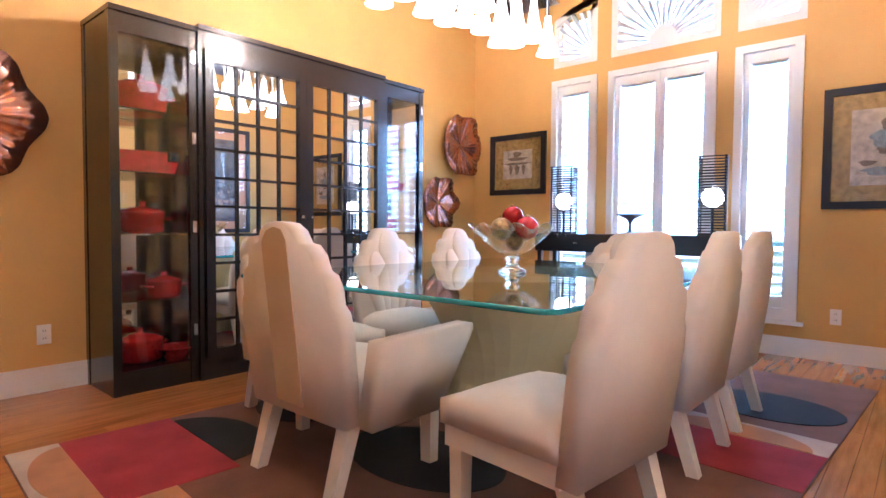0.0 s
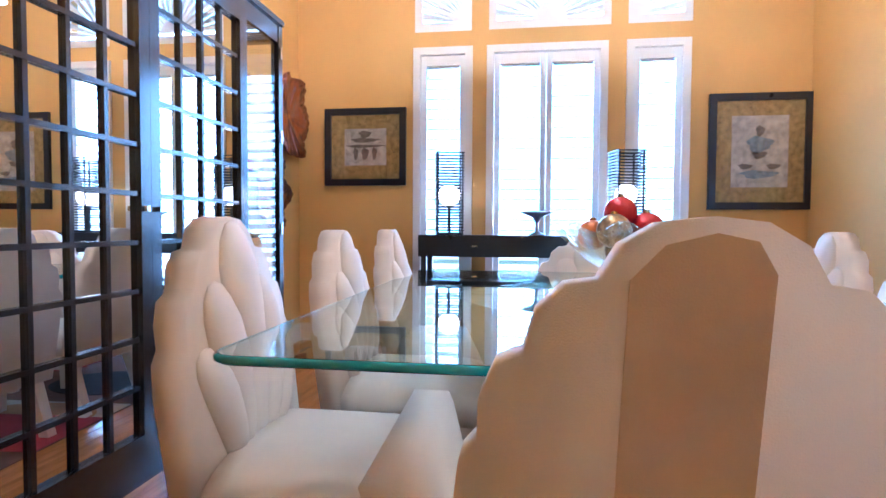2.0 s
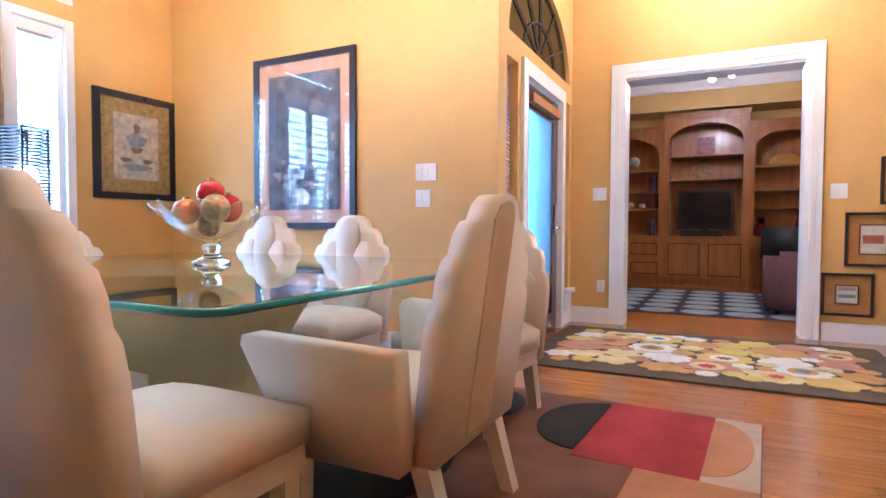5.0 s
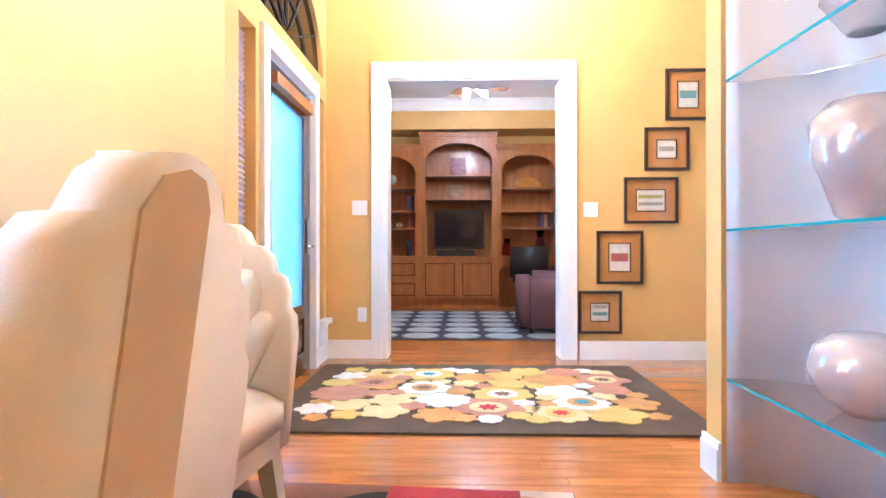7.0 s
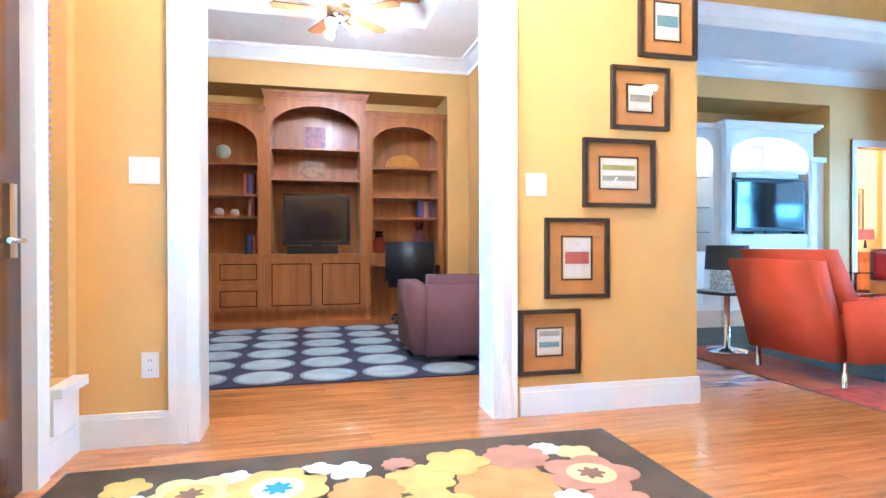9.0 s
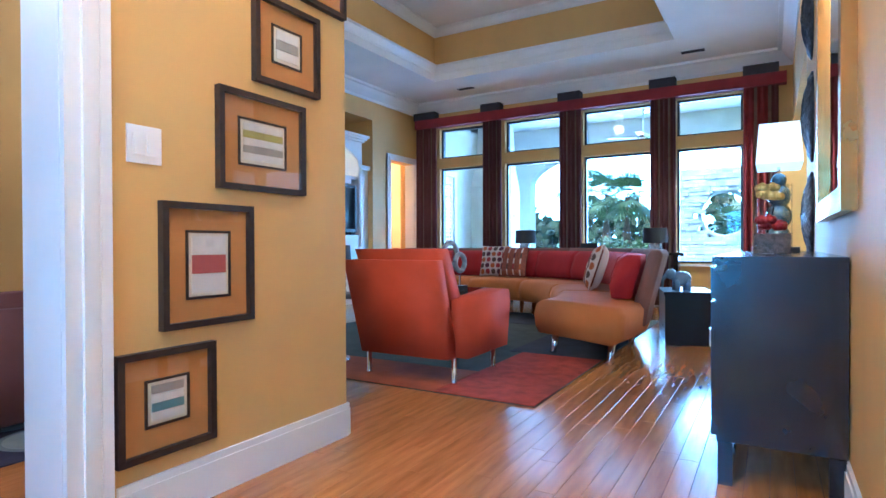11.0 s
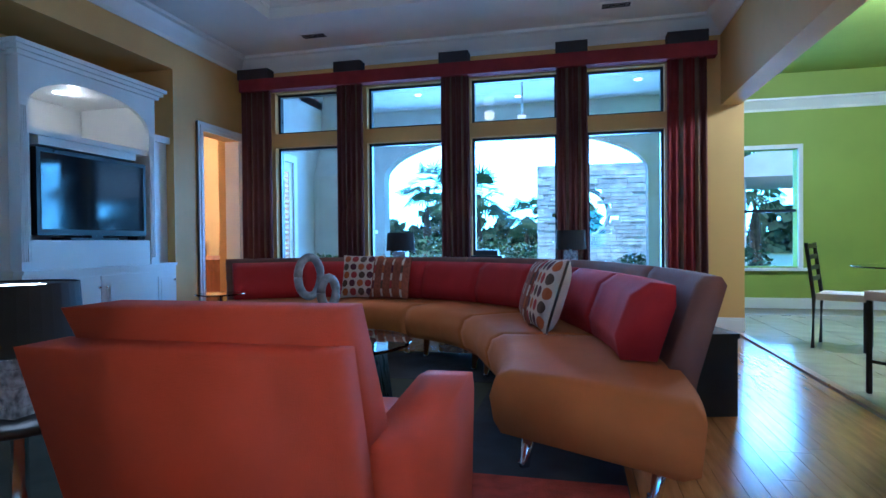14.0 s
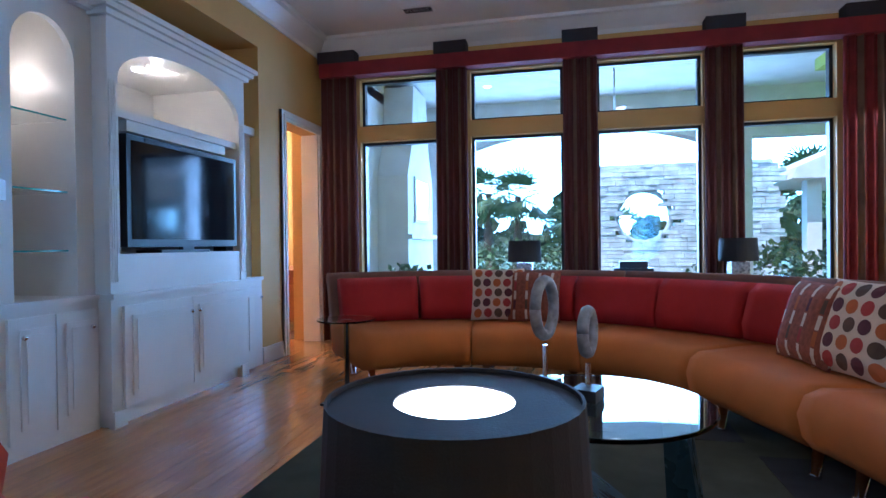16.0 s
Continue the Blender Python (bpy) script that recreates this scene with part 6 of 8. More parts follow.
def drum_lamp(x, y, z, base_w, base_h, r0, r1, h, label, glow_base=False):
    th = thing("table_lamp", label, "lamp", x, y, z)
    n = 6
    for k in range(n):
        z0 = base_h * k / n
        bm = bmesh.new()
        box(bm, -base_w / 2 + 0.003 * (k % 2), base_w / 2 - 0.003 * (k % 2), -base_w / 2 + 0.003 * (k % 2), base_w / 2 - 0.003 * (k % 2), z0 + (0.001 if k else 0.0), z0 + base_h / n)
        part("crystal_block", bm, CRYSTAL, th, "rippled crystal block", bevel=0.006)
    bm = bmesh.new()
    lathe(bm, [(0.01, base_h), (0.01, base_h + h * 0.8), (0.015, base_h + h * 0.8)], 8)
    part("rod", bm, CHROME, th)
    bm = bmesh.new()
    seg = 36
    prof = [(r0, base_h + 0.01), (r1, base_h + 0.01 + h), (r1 - 0.004, base_h + 0.01 + h), (r0 - 0.004, base_h + 0.01)]
    rings = [[bm.verts.new((r * math.cos(2 * math.pi * i / seg), r * math.sin(2 * math.pi * i / seg), zz)) for i in range(seg)] for r, zz in prof]
    for a, b in zip(rings, rings[1:] + rings[:1]):
        for i in range(seg):
            bm.faces.new((a[i], a[(i + 1) % seg], b[(i + 1) % seg], b[i]))
    part("shade", bm, DARKSHADE, th, "black drum shade", smooth=False)
    bm = bmesh.new()
    prism(bm, ellipse(0, 0, r1 * 0.47, r1 * 0.47), base_h + h - 0.005, base_h + h + 0.002)
    part("diffuser", bm, BULB, th, "glowing opening of the shade")
    bm = bmesh.new()
    ro, ri = r1 - 0.005, r1 * 0.475
    ring = [[bm.verts.new((r * math.cos(2 * math.pi * i / seg), r * math.sin(2 * math.pi * i / seg), base_h + h + zz)) for i in range(seg)] for r, zz in ((ri, 0.0), (ro, 0.0), (ro, 0.004), (ri, 0.004))]
    for a, b in zip(ring, ring[1:] + ring[:1]):
        for i in range(seg):
            bm.faces.new((a[i], a[(i + 1) % seg], b[(i + 1) % seg], b[i]))
    part("shade_top", bm, DARKSHADE, th)
    return th


CRYSTAL = material("rippled_crystal", (0.72, 0.72, 0.74), 0.12, 0.55, var=0.35, scale=45, bump=1.0, fine=90)
drum_lamp(3.0, -2.62, 0.522, 0.185, 0.165, 0.172, 0.16, 0.2, "crystal block lamp with a black drum shade")

# coffee table
ct = thing("coffee_table", "round glass coffee table on a slanted blue slab", "table", 2.77, -4.32, 0.012)
bm = bmesh.new()
lathe(bm, [(0.465, 0.405), (0.47, 0.41), (0.47, 0.418), (0.465, 0.423)], 56)
part("tabletop", bm, TABLEGLASS, ct, "round clear glass top", smooth=False).visible_shadow = False
BLUE = material("brushed_blue_lacquer", (0.03, 0.075, 0.11), 0.28, 0.5, var=0.15, scale=8, stretch=(1, 8, 1))
bm = bmesh.new()
prism(bm, [(-0.1, 0.0), (0.1, 0.0), (0.76, 0.404), (0.56, 0.404)], -0.11, 0.11, "y")
part("slab", bm, BLUE, ct, bevel=0.012).rotation_euler = (0, 0, radians(-20))
bm = bmesh.new()
prism(bm, [(-0.42, 0.0), (-0.3, 0.0), (-0.28, 0.4045), (-0.36, 0.4045)], -0.06, 0.06, "y")
part("slab", bm, BLUE, ct, bevel=0.012).rotation_euler = (0, 0, radians(-20))
STONE = material("grey_carved_stone", (0.33, 0.33, 0.35), 0.5, 0.3, var=0.2, scale=30, bump=0.4, fine=120)
for x, y, h, r, rz in ((2.97, -4.45, 0.25, 0.12, 65), (2.79, -4.33, 0.2, 0.085, 70)):
    rs = thing("ring_sculpture", "grey stone ring sculpture on a stem", "sculpture", x, y, 0.4355, rz, "ring sculptures")
    bm = bmesh.new()
    box(bm, -0.06, 0.06, -0.05, 0.05, 0, 0.05)
    part("base", bm, BLACK, rs, bevel=0.006)
    bm = bmesh.new()
    lathe(bm, [(0.012, 0.05), (0.012, h - 0.05)], 8)
    part("stem", bm, CHROME, rs)
    bm = bmesh.new()
    pts = [(0.72 * r * math.cos(a), 0, h + r * 0.95 + r * math.sin(a)) for a in [2 * math.pi * i / 28 for i in range(29)]]
    tube(bm, pts, 0.026, 8)
    part("ring", bm, STONE, rs, smooth=True)
gt = thing("glass_side_table", "small round glass drinks table on a chrome stem", "table", 4.38, -5.58, 0)
bm = bmesh.new()
box(bm, -0.14, 0.14, -0.14, 0.14, 0.0015, 0.015)
part("base", bm, BLACK, gt, bevel=0.004)
bm = bmesh.new()
lathe(bm, [(0.02, 0.0151), (0.02, 0.55), (0.05, 0.56), (0.05, 0.565)], 14)
part("stem", bm, CHROME, gt, smooth=True)
bm = bmesh.new()
lathe(bm, [(0.2, 0.5655), (0.205, 0.57), (0.2, 0.577)], 36)
part("tabletop", bm, TABLEGLASS, gt).visible_shadow = False
et = thing("end_table", "black cube end table behind the sofa", "table", 0.76, -4.98, 0, 14)
boxpart("body", (-0.2, 0.2, -0.3, 0.3, 0.0, 0.44), BLACK, et, bevel=0.006)
boxpart("top", (-0.21, 0.21, -0.31, 0.31, 0.4405, 0.47), BLACK, et, bevel=0.004)
el = thing("elephant_figurine", "small pale blue ceramic elephant on the end table", "figurine", 0.78, -4.9, 0.47, 30)
bm = bmesh.new()
ball(bm, 0, 0, 0.11, 0.075, 1.2, 0.85, 0.9)
ball(bm, 0.1, 0, 0.15, 0.05)
tube(bm, [(0.14, 0, 0.14), (0.17, 0, 0.1), (0.175, 0, 0.03)], (0.022, 0.016, 0.01), 8)
for sx in (-0.05, 0.05):
    for sy in (-0.035, 0.035):
        tube(bm, [(sx, sy, 0.0), (sx, sy, 0.1)], 0.022, 8)
part("body", bm, material("pale_blue_glaze", (0.25, 0.36, 0.48), 0.2, coat=0.5), el, smooth=True)

# rugs of the living room
RUGGREEN = material("sage_wool_pile", (0.055, 0.065, 0.045), 0.95, var=0.15, bump=0.6, fine=240)
RUGRUST = material("rust_shag_pile", (0.40, 0.05, 0.022), 0.95, var=0.2, scale=12, bump=1.0, fine=140, sheen=0.0)
RUGSLATE = material("slate_wool_pile", (0.03, 0.035, 0.05), 0.95, var=0.15, bump=0.6, fine=240)
RUGORANGE = material("burnt_orange_wool_pile", (0.42, 0.10, 0.03), 0.95, var=0.15, bump=0.6, fine=240)
lr = thing("living_rug", "large wool rug of sage, slate and rust blocks", "rug", 0, 0, 0)
boxpart("woven_base", (1.18, 4.25, -6.2, -2.24, 0.0015, 0.006), RUGGREEN, lr, bevel=0.002)
boxpart("inlay", (1.185, 1.83, -3.65, -2.245, 0.0061, 0.011), RUGRUST, lr, bevel=0.002)
boxpart("inlay", (1.185, 1.95, -5.0, -3.655, 0.0061, 0.009), RUGSLATE, lr, bevel=0)
boxpart("inlay", (1.84, 3.3, -2.85, -2.245, 0.0061, 0.009), RUGORANGE, lr, bevel=0)
boxpart("inlay", (1.955, 3.0, -6.1, -5.2, 0.0061, 0.009), RUGSLATE, lr, bevel=0)

# curtains, wraps and valance
vl = thing("valance", "burgundy cloth valance across the living room windows", "valance", 0, 0, 0)
boxpart("board", (-0.1, 5.56, -7.86, -7.72, 2.95, 3.1), VALANCE, vl, bevel=0.006)
STRIPE = material("gold_stripe_cloth", (0.20, 0.12, 0.07), 0.8, var=0.15, bump=0.2, fine=300)
# brighter red for the first curtain only: sunlight put into its colour
SUNLITCLOTH = material("red_curtain_cloth", (0.24, 0.02, 0.02), 0.8, var=0.15, bump=0.2, fine=300)
for k, (x, w) in enumerate(((0.19, 0.40), (1.4, 0.34), (2.745, 0.34), (4.075, 0.34), (5.36, 0.42))):
    cu = thing("curtain", "floor-length striped burgundy and brown curtain", "curtain", x, -7.79, 0.02, 0, "living room curtains")
    n = 40
    for s0, s1, mat in ((0, 0.22, CURTAIN), (0.22, 0.3, STRIPE), (0.3, 0.62, SUNLITCLOTH if k == 0 else CURTAIN), (0.62, 0.7, STRIPE), (0.7, 1.0, SUNLITCLOTH if k == 0 else CURTAIN)):
        bm = bmesh.new()
        i0, i1 = int(n * s0), int(n * s1)
        cols = []
        for i in range(i0, i1 + 1):
            u = i / n
            yy = 0.035 * math.sin(u * 2 * math.pi * 5.5) + 0.008 * math.sin(u * 31)
            cols.append([bm.verts.new(((u - 0.5) * w * (1 + 0.05 * (1 - z / 3.0)), yy * (0.6 + 0.4 * (1 - z / 3.0)) + o, z)) for z in (0.0, 1.0, 2.0, 2.95) for o in (0.0,)] +
                        [bm.verts.new(((u - 0.5) * w * (1 + 0.05 * (1 - z / 3.0)), yy * (0.6 + 0.4 * (1 - z / 3.0)) - 0.006, z)) for z in (2.95, 2.0, 1.0, 0.0)])
        for p, q in zip(cols, cols[1:]):
            for m in range(8):
                bm.faces.new((p[m], p[(m + 1) % 8], q[(m + 1) % 8], q[m]))
        bm.faces.new(cols[0])
        bm.faces.new(cols[-1][::-1])
        part("panel", bm, mat, cu, smooth=True)
    boxpart("wrap", (x - w / 2 - 0.005, x + w / 2 + 0.005, -7.868, -7.71, 3.1005, 3.225), CHARCOAL, vl, "charcoal cloth wrap", 0.006)

# console behind the sofa, two lamps and a box
cn = thing("sofa_console", "long dark console table behind the sofa", "console table", 2.35, -7.3, 0)
boxpart("top", (-1.3, 1.3, -0.1, 0.1, 0.74, 0.78), EBONY, cn)
for s in (-1.2, 1.2):
    boxpart("leg", (s - 0.03, s + 0.03, -0.08, 0.08, 0, 0.7395), EBONY, cn)
for x in (1.42, 3.28):
    drum_lamp(x, -7.3, 0.78, 0.15, 0.12, 0.16, 0.15, 0.2, "crystal block lamp with a black drum shade behind the sofa")
bx = thing("lacquer_box", "stacked dark lacquer boxes on the console", "box", 2.3, -7.3, 0.78)
boxpart("lower_box", (-0.17, 0.17, -0.07, 0.07, 0.0, 0.07), BLACK, bx)
boxpart("upper_box", (-0.12, 0.12, -0.06, 0.06, 0.0705, 0.13), BLACK, bx)

# black chest with lamp, mirror and flowers
BLUEBLACK = material("ebonised_chest_wood", (0.012, 0.012, 0.016), 0.25, var=0.2, scale=4, fine=60, coat=0.4)
cx0, cx1, cy0, cy1 = -0.165, 0.24, -3.22, -1.66
bc = thing("chest", "long black chest with square chrome pulls", "chest", 0, 0, 0)
boxpart("body", (cx0, cx1, cy0 + 0.01, cy1 - 0.01, 0.16, 0.82), BLUEBLACK, bc, bevel=0.004)
boxpart("top", (cx0, cx1 + 0.012, cy0, cy1, 0.8205, 0.85), BLUEBLACK, bc, bevel=0.005)
for y in (cy0 + 0.03, cy1 - 0.03):
    for x in (cx0 + 0.03, cx1 - 0.03):
        boxpart("leg", (x - 0.025, x + 0.025, y - 0.025, y + 0.025, 0, 0.1595), BLUEBLACK, bc)
boxpart("stretcher", (cx1 - 0.05, cx1 - 0.01, cy0 + 0.056, cy1 - 0.056, 0.02, 0.06), BLUEBLACK, bc)
for k in range(4):
    y0 = cy0 + 0.02 + k * 0.3825
    dr = boxpart("door", (cx1 + 0.001, cx1 + 0.018, y0 + 0.004, y0 + 0.378, 0.18, 0.68), BLUEBLACK, bc, bevel=0.003)
    boxpart("drawer", (cx1 + 0.001, cx1 + 0.018, y0 + 0.004, y0 + 0.378, 0.69, 0.81), BLUEBLACK, bc, bevel=0.003)
    for s in (0.19,):
        bm = bmesh.new()
        c = y0 + s
        for d in ((c - 0.035, c + 0.035, 0.485, 0.5), (c - 0.035, c + 0.035, 0.54, 0.555), (c - 0.035, c - 0.02, 0.5, 0.54), (c + 0.02, c + 0.035, 0.5, 0.54)):
            box(bm, cx1 + 0.02, cx1 + 0.036, *d)
        box(bm, cx1 + 0.018, cx1 + 0.021, c - 0.01, c + 0.01, 0.545, 0.55)
        part("handle", bm, CHROME, dr, "square chrome pull")
ml = thing("mercury_lamp", "mercury glass lamp with a lit rectangular shade", "lamp", 0.03, -2.72, 0.85)
boxpart("base", (-0.09, 0.09, -0.09, 0.09, 0, 0.03), material("lamp_base_stone", (0.12, 0.13, 0.15), 0.3), ml)
for z, r in ((0.08, 0.055), (0.185, 0.06), (0.29, 0.055), (0.37, 0.035)):
    bm = bmesh.new()
    ball(bm, 0, 0, z, r, 1, 1, 1.15, u=18, v=12)
    part("glass_ball", bm, material("mercury_glass", (0.28, 0.42, 0.52), 0.12, 0.7, var=0.3, scale=30), ml, smooth=True)
bm = bmesh.new()
prism(bm, [(-0.1, -0.19), (0.1, -0.19), (0.1, 0.19), (-0.1, 0.19)], 0.44, 0.64)
for v in bm.verts:
    if v.co.z > 0.6:
        v.co.x, v.co.y = v.co.x * 0.86, v.co.y * 0.86
part("shade", bm, WHITESHADE, ml, "glowing pale linen shade", bevel=0.003)
bm = bmesh.new()
lathe(bm, [(0.008, 0.40), (0.008, 0.44)], 8)
part("rod", bm, CHROME, ml)
lm = thing("gilt_mirror", "large mirror in a gilt frame leaning over the chest", "mirror", -0.17, -2.05, 1.0)
for d in ((-0.56, -0.48, 0, 1.5), (0.48, 0.56, 0, 1.5), (-0.48, 0.48, 0, 0.08), (-0.48, 0.48, 1.42, 1.5)):
    boxpart("frame", (0.001, 0.045, *d), BRASS, lm, bevel=0.01)
boxpart("glass", (0.001, 0.02, -0.48, 0.48, 0.08, 1.42), MIRROR, lm, bevel=0)
cvz = thing("flower_vase", "square glass vase of red and yellow flowers", "vase", 0.06, -2.22, 0.85)
bm = bmesh.new()
box(bm, -0.075, 0.075, -0.075, 0.075, 0.0, 0.30)
part("glass", bm, PANE, cvz).visible_shadow = False
boxpart("pebbles", (-0.07, 0.07, -0.07, 0.07, 0.004, 0.09), material("dark_pebbles", (0.12, 0.08, 0.06), 0.5, var=0.4, scale=60, bump=1.0, fine=80), cvz)
random.seed(4)
for i in range(16):
    mat = ORN[0] if i < 8 else BLOOM[0]
    bm = bmesh.new()
    x, y, z = random.uniform(-0.045, 0.045), random.uniform(-0.045, 0.045), (0.13 if i < 8 else 0.27) + random.uniform(-0.02, 0.03)
    for k in range(6):
        a = 2 * math.pi * k / 6
        ball(bm, x + 0.014 * math.cos(a), y + 0.014 * math.sin(a), z, 0.017, u=8, v=6)
    ball(bm, x, y, z + 0.008, 0.016, u=8, v=6)
    part("blossom", bm, mat, cvz, smooth=True)
dif = thing("reed_bottle", "small white bottle with dark reeds", "bottle", 0.08, -2.43, 0.85)
bm = bmesh.new()
box(bm, -0.03, 0.03, -0.03, 0.03, 0, 0.08)
part("body", bm, PLASTIC, dif, bevel=0.006)
for i in range(5):
    bm = bmesh.new()
    tube(bm, [(0, 0, 0.08), (random.uniform(-0.03, 0.03), random.uniform(-0.04, 0.04), 0.22)], 0.003, 5)
    part("reed", bm, EBONY, dif)
MASK = material("carved_blue_black_wood", (0.035, 0.045, 0.06), 0.35, 0.3, var=0.4, scale=50, bump=1.0, fine=70)
for y, z, ry, rz_ in ((-3.72, 1.72, 0.16, 0.29), (-3.74, 1.08, 0.17, 0.28), (-3.76, 2.38, 0.14, 0.27)):
    mk = thing("carved_wall_oval", "dark carved oval wall ornament", "wall ornament", -0.17, y, z, 0, "carved wall ovals")
    bm = bmesh.new()
    n = 48
    rings = []
    for q in (0.02, 0.3, 0.6, 0.85, 1.0, 1.0):
        dep = 0.05 * (1 - q * q) + 0.012
        if len(rings) == 5:
            dep = 0.001
        rings.append([bm.verts.new((dep + 0.008 * math.cos(12 * a + 9 * q) * (q < 1), ry * q * (1 + 0.03 * math.cos(14 * a)) * math.cos(a), rz_ * q * (1 + 0.03 * math.cos(14 * a)) * math.sin(a))) for a in [2 * math.pi * i / n for i in range(n)]])
    for a, b in zip(rings, rings[1:]):
        for i in range(n):
            bm.faces.new((a[i], a[(i + 1) % n], b[(i + 1) % n], b[i]))
    bm.faces.new(rings[0])
    bm.faces.new(rings[-1])
    part("carving", bm, MASK, mk, smooth=True)

# white entertainment centre in the niche
def white_door(parent, y0, y1, z0, z1, x, knob_y):
    d = boxpart("door", (x - 0.02, x - 0.001, y0 + 0.004, y1 - 0.004, z0, z1), TRIM, parent, bevel=0.003)
    boxpart("panel_frame", (x - 0.03, x - 0.0205, y0 + 0.06, y1 - 0.06, z0 + 0.06, z1 - 0.06), TRIM, d, bevel=0.008)
    boxpart("raised_panel", (x - 0.037, x - 0.0305, y0 + 0.09, y1 - 0.09, z0 + 0.09, z1 - 0.09), TRIM, d, bevel=0.006)
    bm = bmesh.new()
    ball(bm, x - 0.045, knob_y, z1 - 0.1, 0.014, u=10, v=8)
    part("knob", bm, CHROME, d, smooth=True)


def arch_front(parent, y0, y1, z_spring, rise, z_top, x, name="arched_head"):
    bm = bmesh.new()
    n = 16
    c, r = (y0 + y1) / 2, (y1 - y0) / 2
    for i in range(n):
        a0, a1 = math.pi * i / n, math.pi * (i + 1) / n
        p0, p1 = (c - r * math.cos(a0), z_spring + rise * math.sin(a0)), (c - r * math.cos(a1), z_spring + rise * math.sin(a1))
        prism(bm, [p0, (p0[0], z_top), (p1[0], z_top), p1], x, x + 0.04, "x")
    bmesh.ops.remove_doubles(bm, verts=bm.verts[:], dist=1e-5)
    return part(name, bm, TRIM, parent)


ec = thing("entertainment_centre", "white arched media cabinet with a television bay", "cabinet", 0, 0, 0)
EX = 5.54
EY0, EY1 = -6.2, -4.76
boxpart("base", (EX, 6.38, EY0, EY1, 0.08, 0.78), TRIM, ec)
boxpart("plinth", (EX + 0.03, 6.38, EY0 + 0.02, EY1 - 0.02, 0.0, 0.0795), TRIM, ec)
for y in (EY0 + 0.001, EY1 - 0.101):
    boxpart("bracket_foot", (EX - 0.015, EX + 0.029, y, y + 0.1, 0.0, 0.1), TRIM, ec, bevel=0.008)
mid = (EY0 + EY1) / 2
white_door(ec, EY0 + 0.08, mid, 0.11, 0.73, EX, mid - 0.04)
white_door(ec, mid, EY1 - 0.08, 0.11, 0.73, EX, mid + 0.04)
boxpart("ledge", (EX - 0.03, 6.38, EY0 - 0.01, EY1 + 0.01, 0.7805, 0.81), TRIM, ec, bevel=0.008)
boxpart("apron_panel", (EX + 0.005, EX + 0.03, EY0 + 0.085, EY1 - 0.085, 0.8105, 1.05), TRIM, ec)
boxpart("bay_floor", (EX + 0.031, 6.36, EY0 + 0.085, EY1 - 0.085, 1.01, 1.05), TRIM, ec)
for y0, y1 in ((EY0, EY0 + 0.08), (EY1 - 0.08, EY1)):
    boxpart("pilaster", (EX, 6.38, y0, y1, 0.8105, 2.44), TRIM, ec, bevel=0.004)
    for k in range(3):
        c = y0 + 0.02 + k * 0.018
        boxpart("flute", (EX - 0.006, EX - 0.0003, c, c + 0.008, 0.88, 2.1), TRIM, ec, bevel=0.002)
boxpart("back_panel", (6.362, 6.38, EY0 + 0.081, EY1 - 0.081, 0.8105, 2.44), TRIM, ec)
boxpart("bay_shelf", (EX + 0.03, 6.36, EY0 + 0.081, EY1 - 0.081, 1.90, 1.95), TRIM, ec)
boxpart("bay_box", (EX + 0.05, EX + 0.4, EY0 + 0.2, EY1 - 0.2, 1.83, 1.8995), TRIM, ec)
arch_front(ec, EY0 + 0.0805, EY1 - 0.0805, 2.13, 0.26, 2.4395, EX)
bm = bmesh.new()
for o, z0, z1 in ((0.0, 2.44, 2.48), (0.03, 2.48, 2.515), (0.06, 2.515, 2.55), (0.085, 2.55, 2.585)):
    box(bm, EX - o, 6.38, EY0 - o, EY1 + o, z0, z1)
part("cornice", bm, TRIM, ec)
boxpart("bay_ceiling", (EX + 0.05, 6.361, EY0 + 0.081, EY1 - 0.081, 2.4, 2.4395), TRIM, ec)
bm = bmesh.new()
prism(bm, ellipse(EX + 0.4, mid, 0.05, 0.05), 2.392, 2.3995)
part("spot_lamp", bm, CANLIGHT, ec, "lit recessed spot")
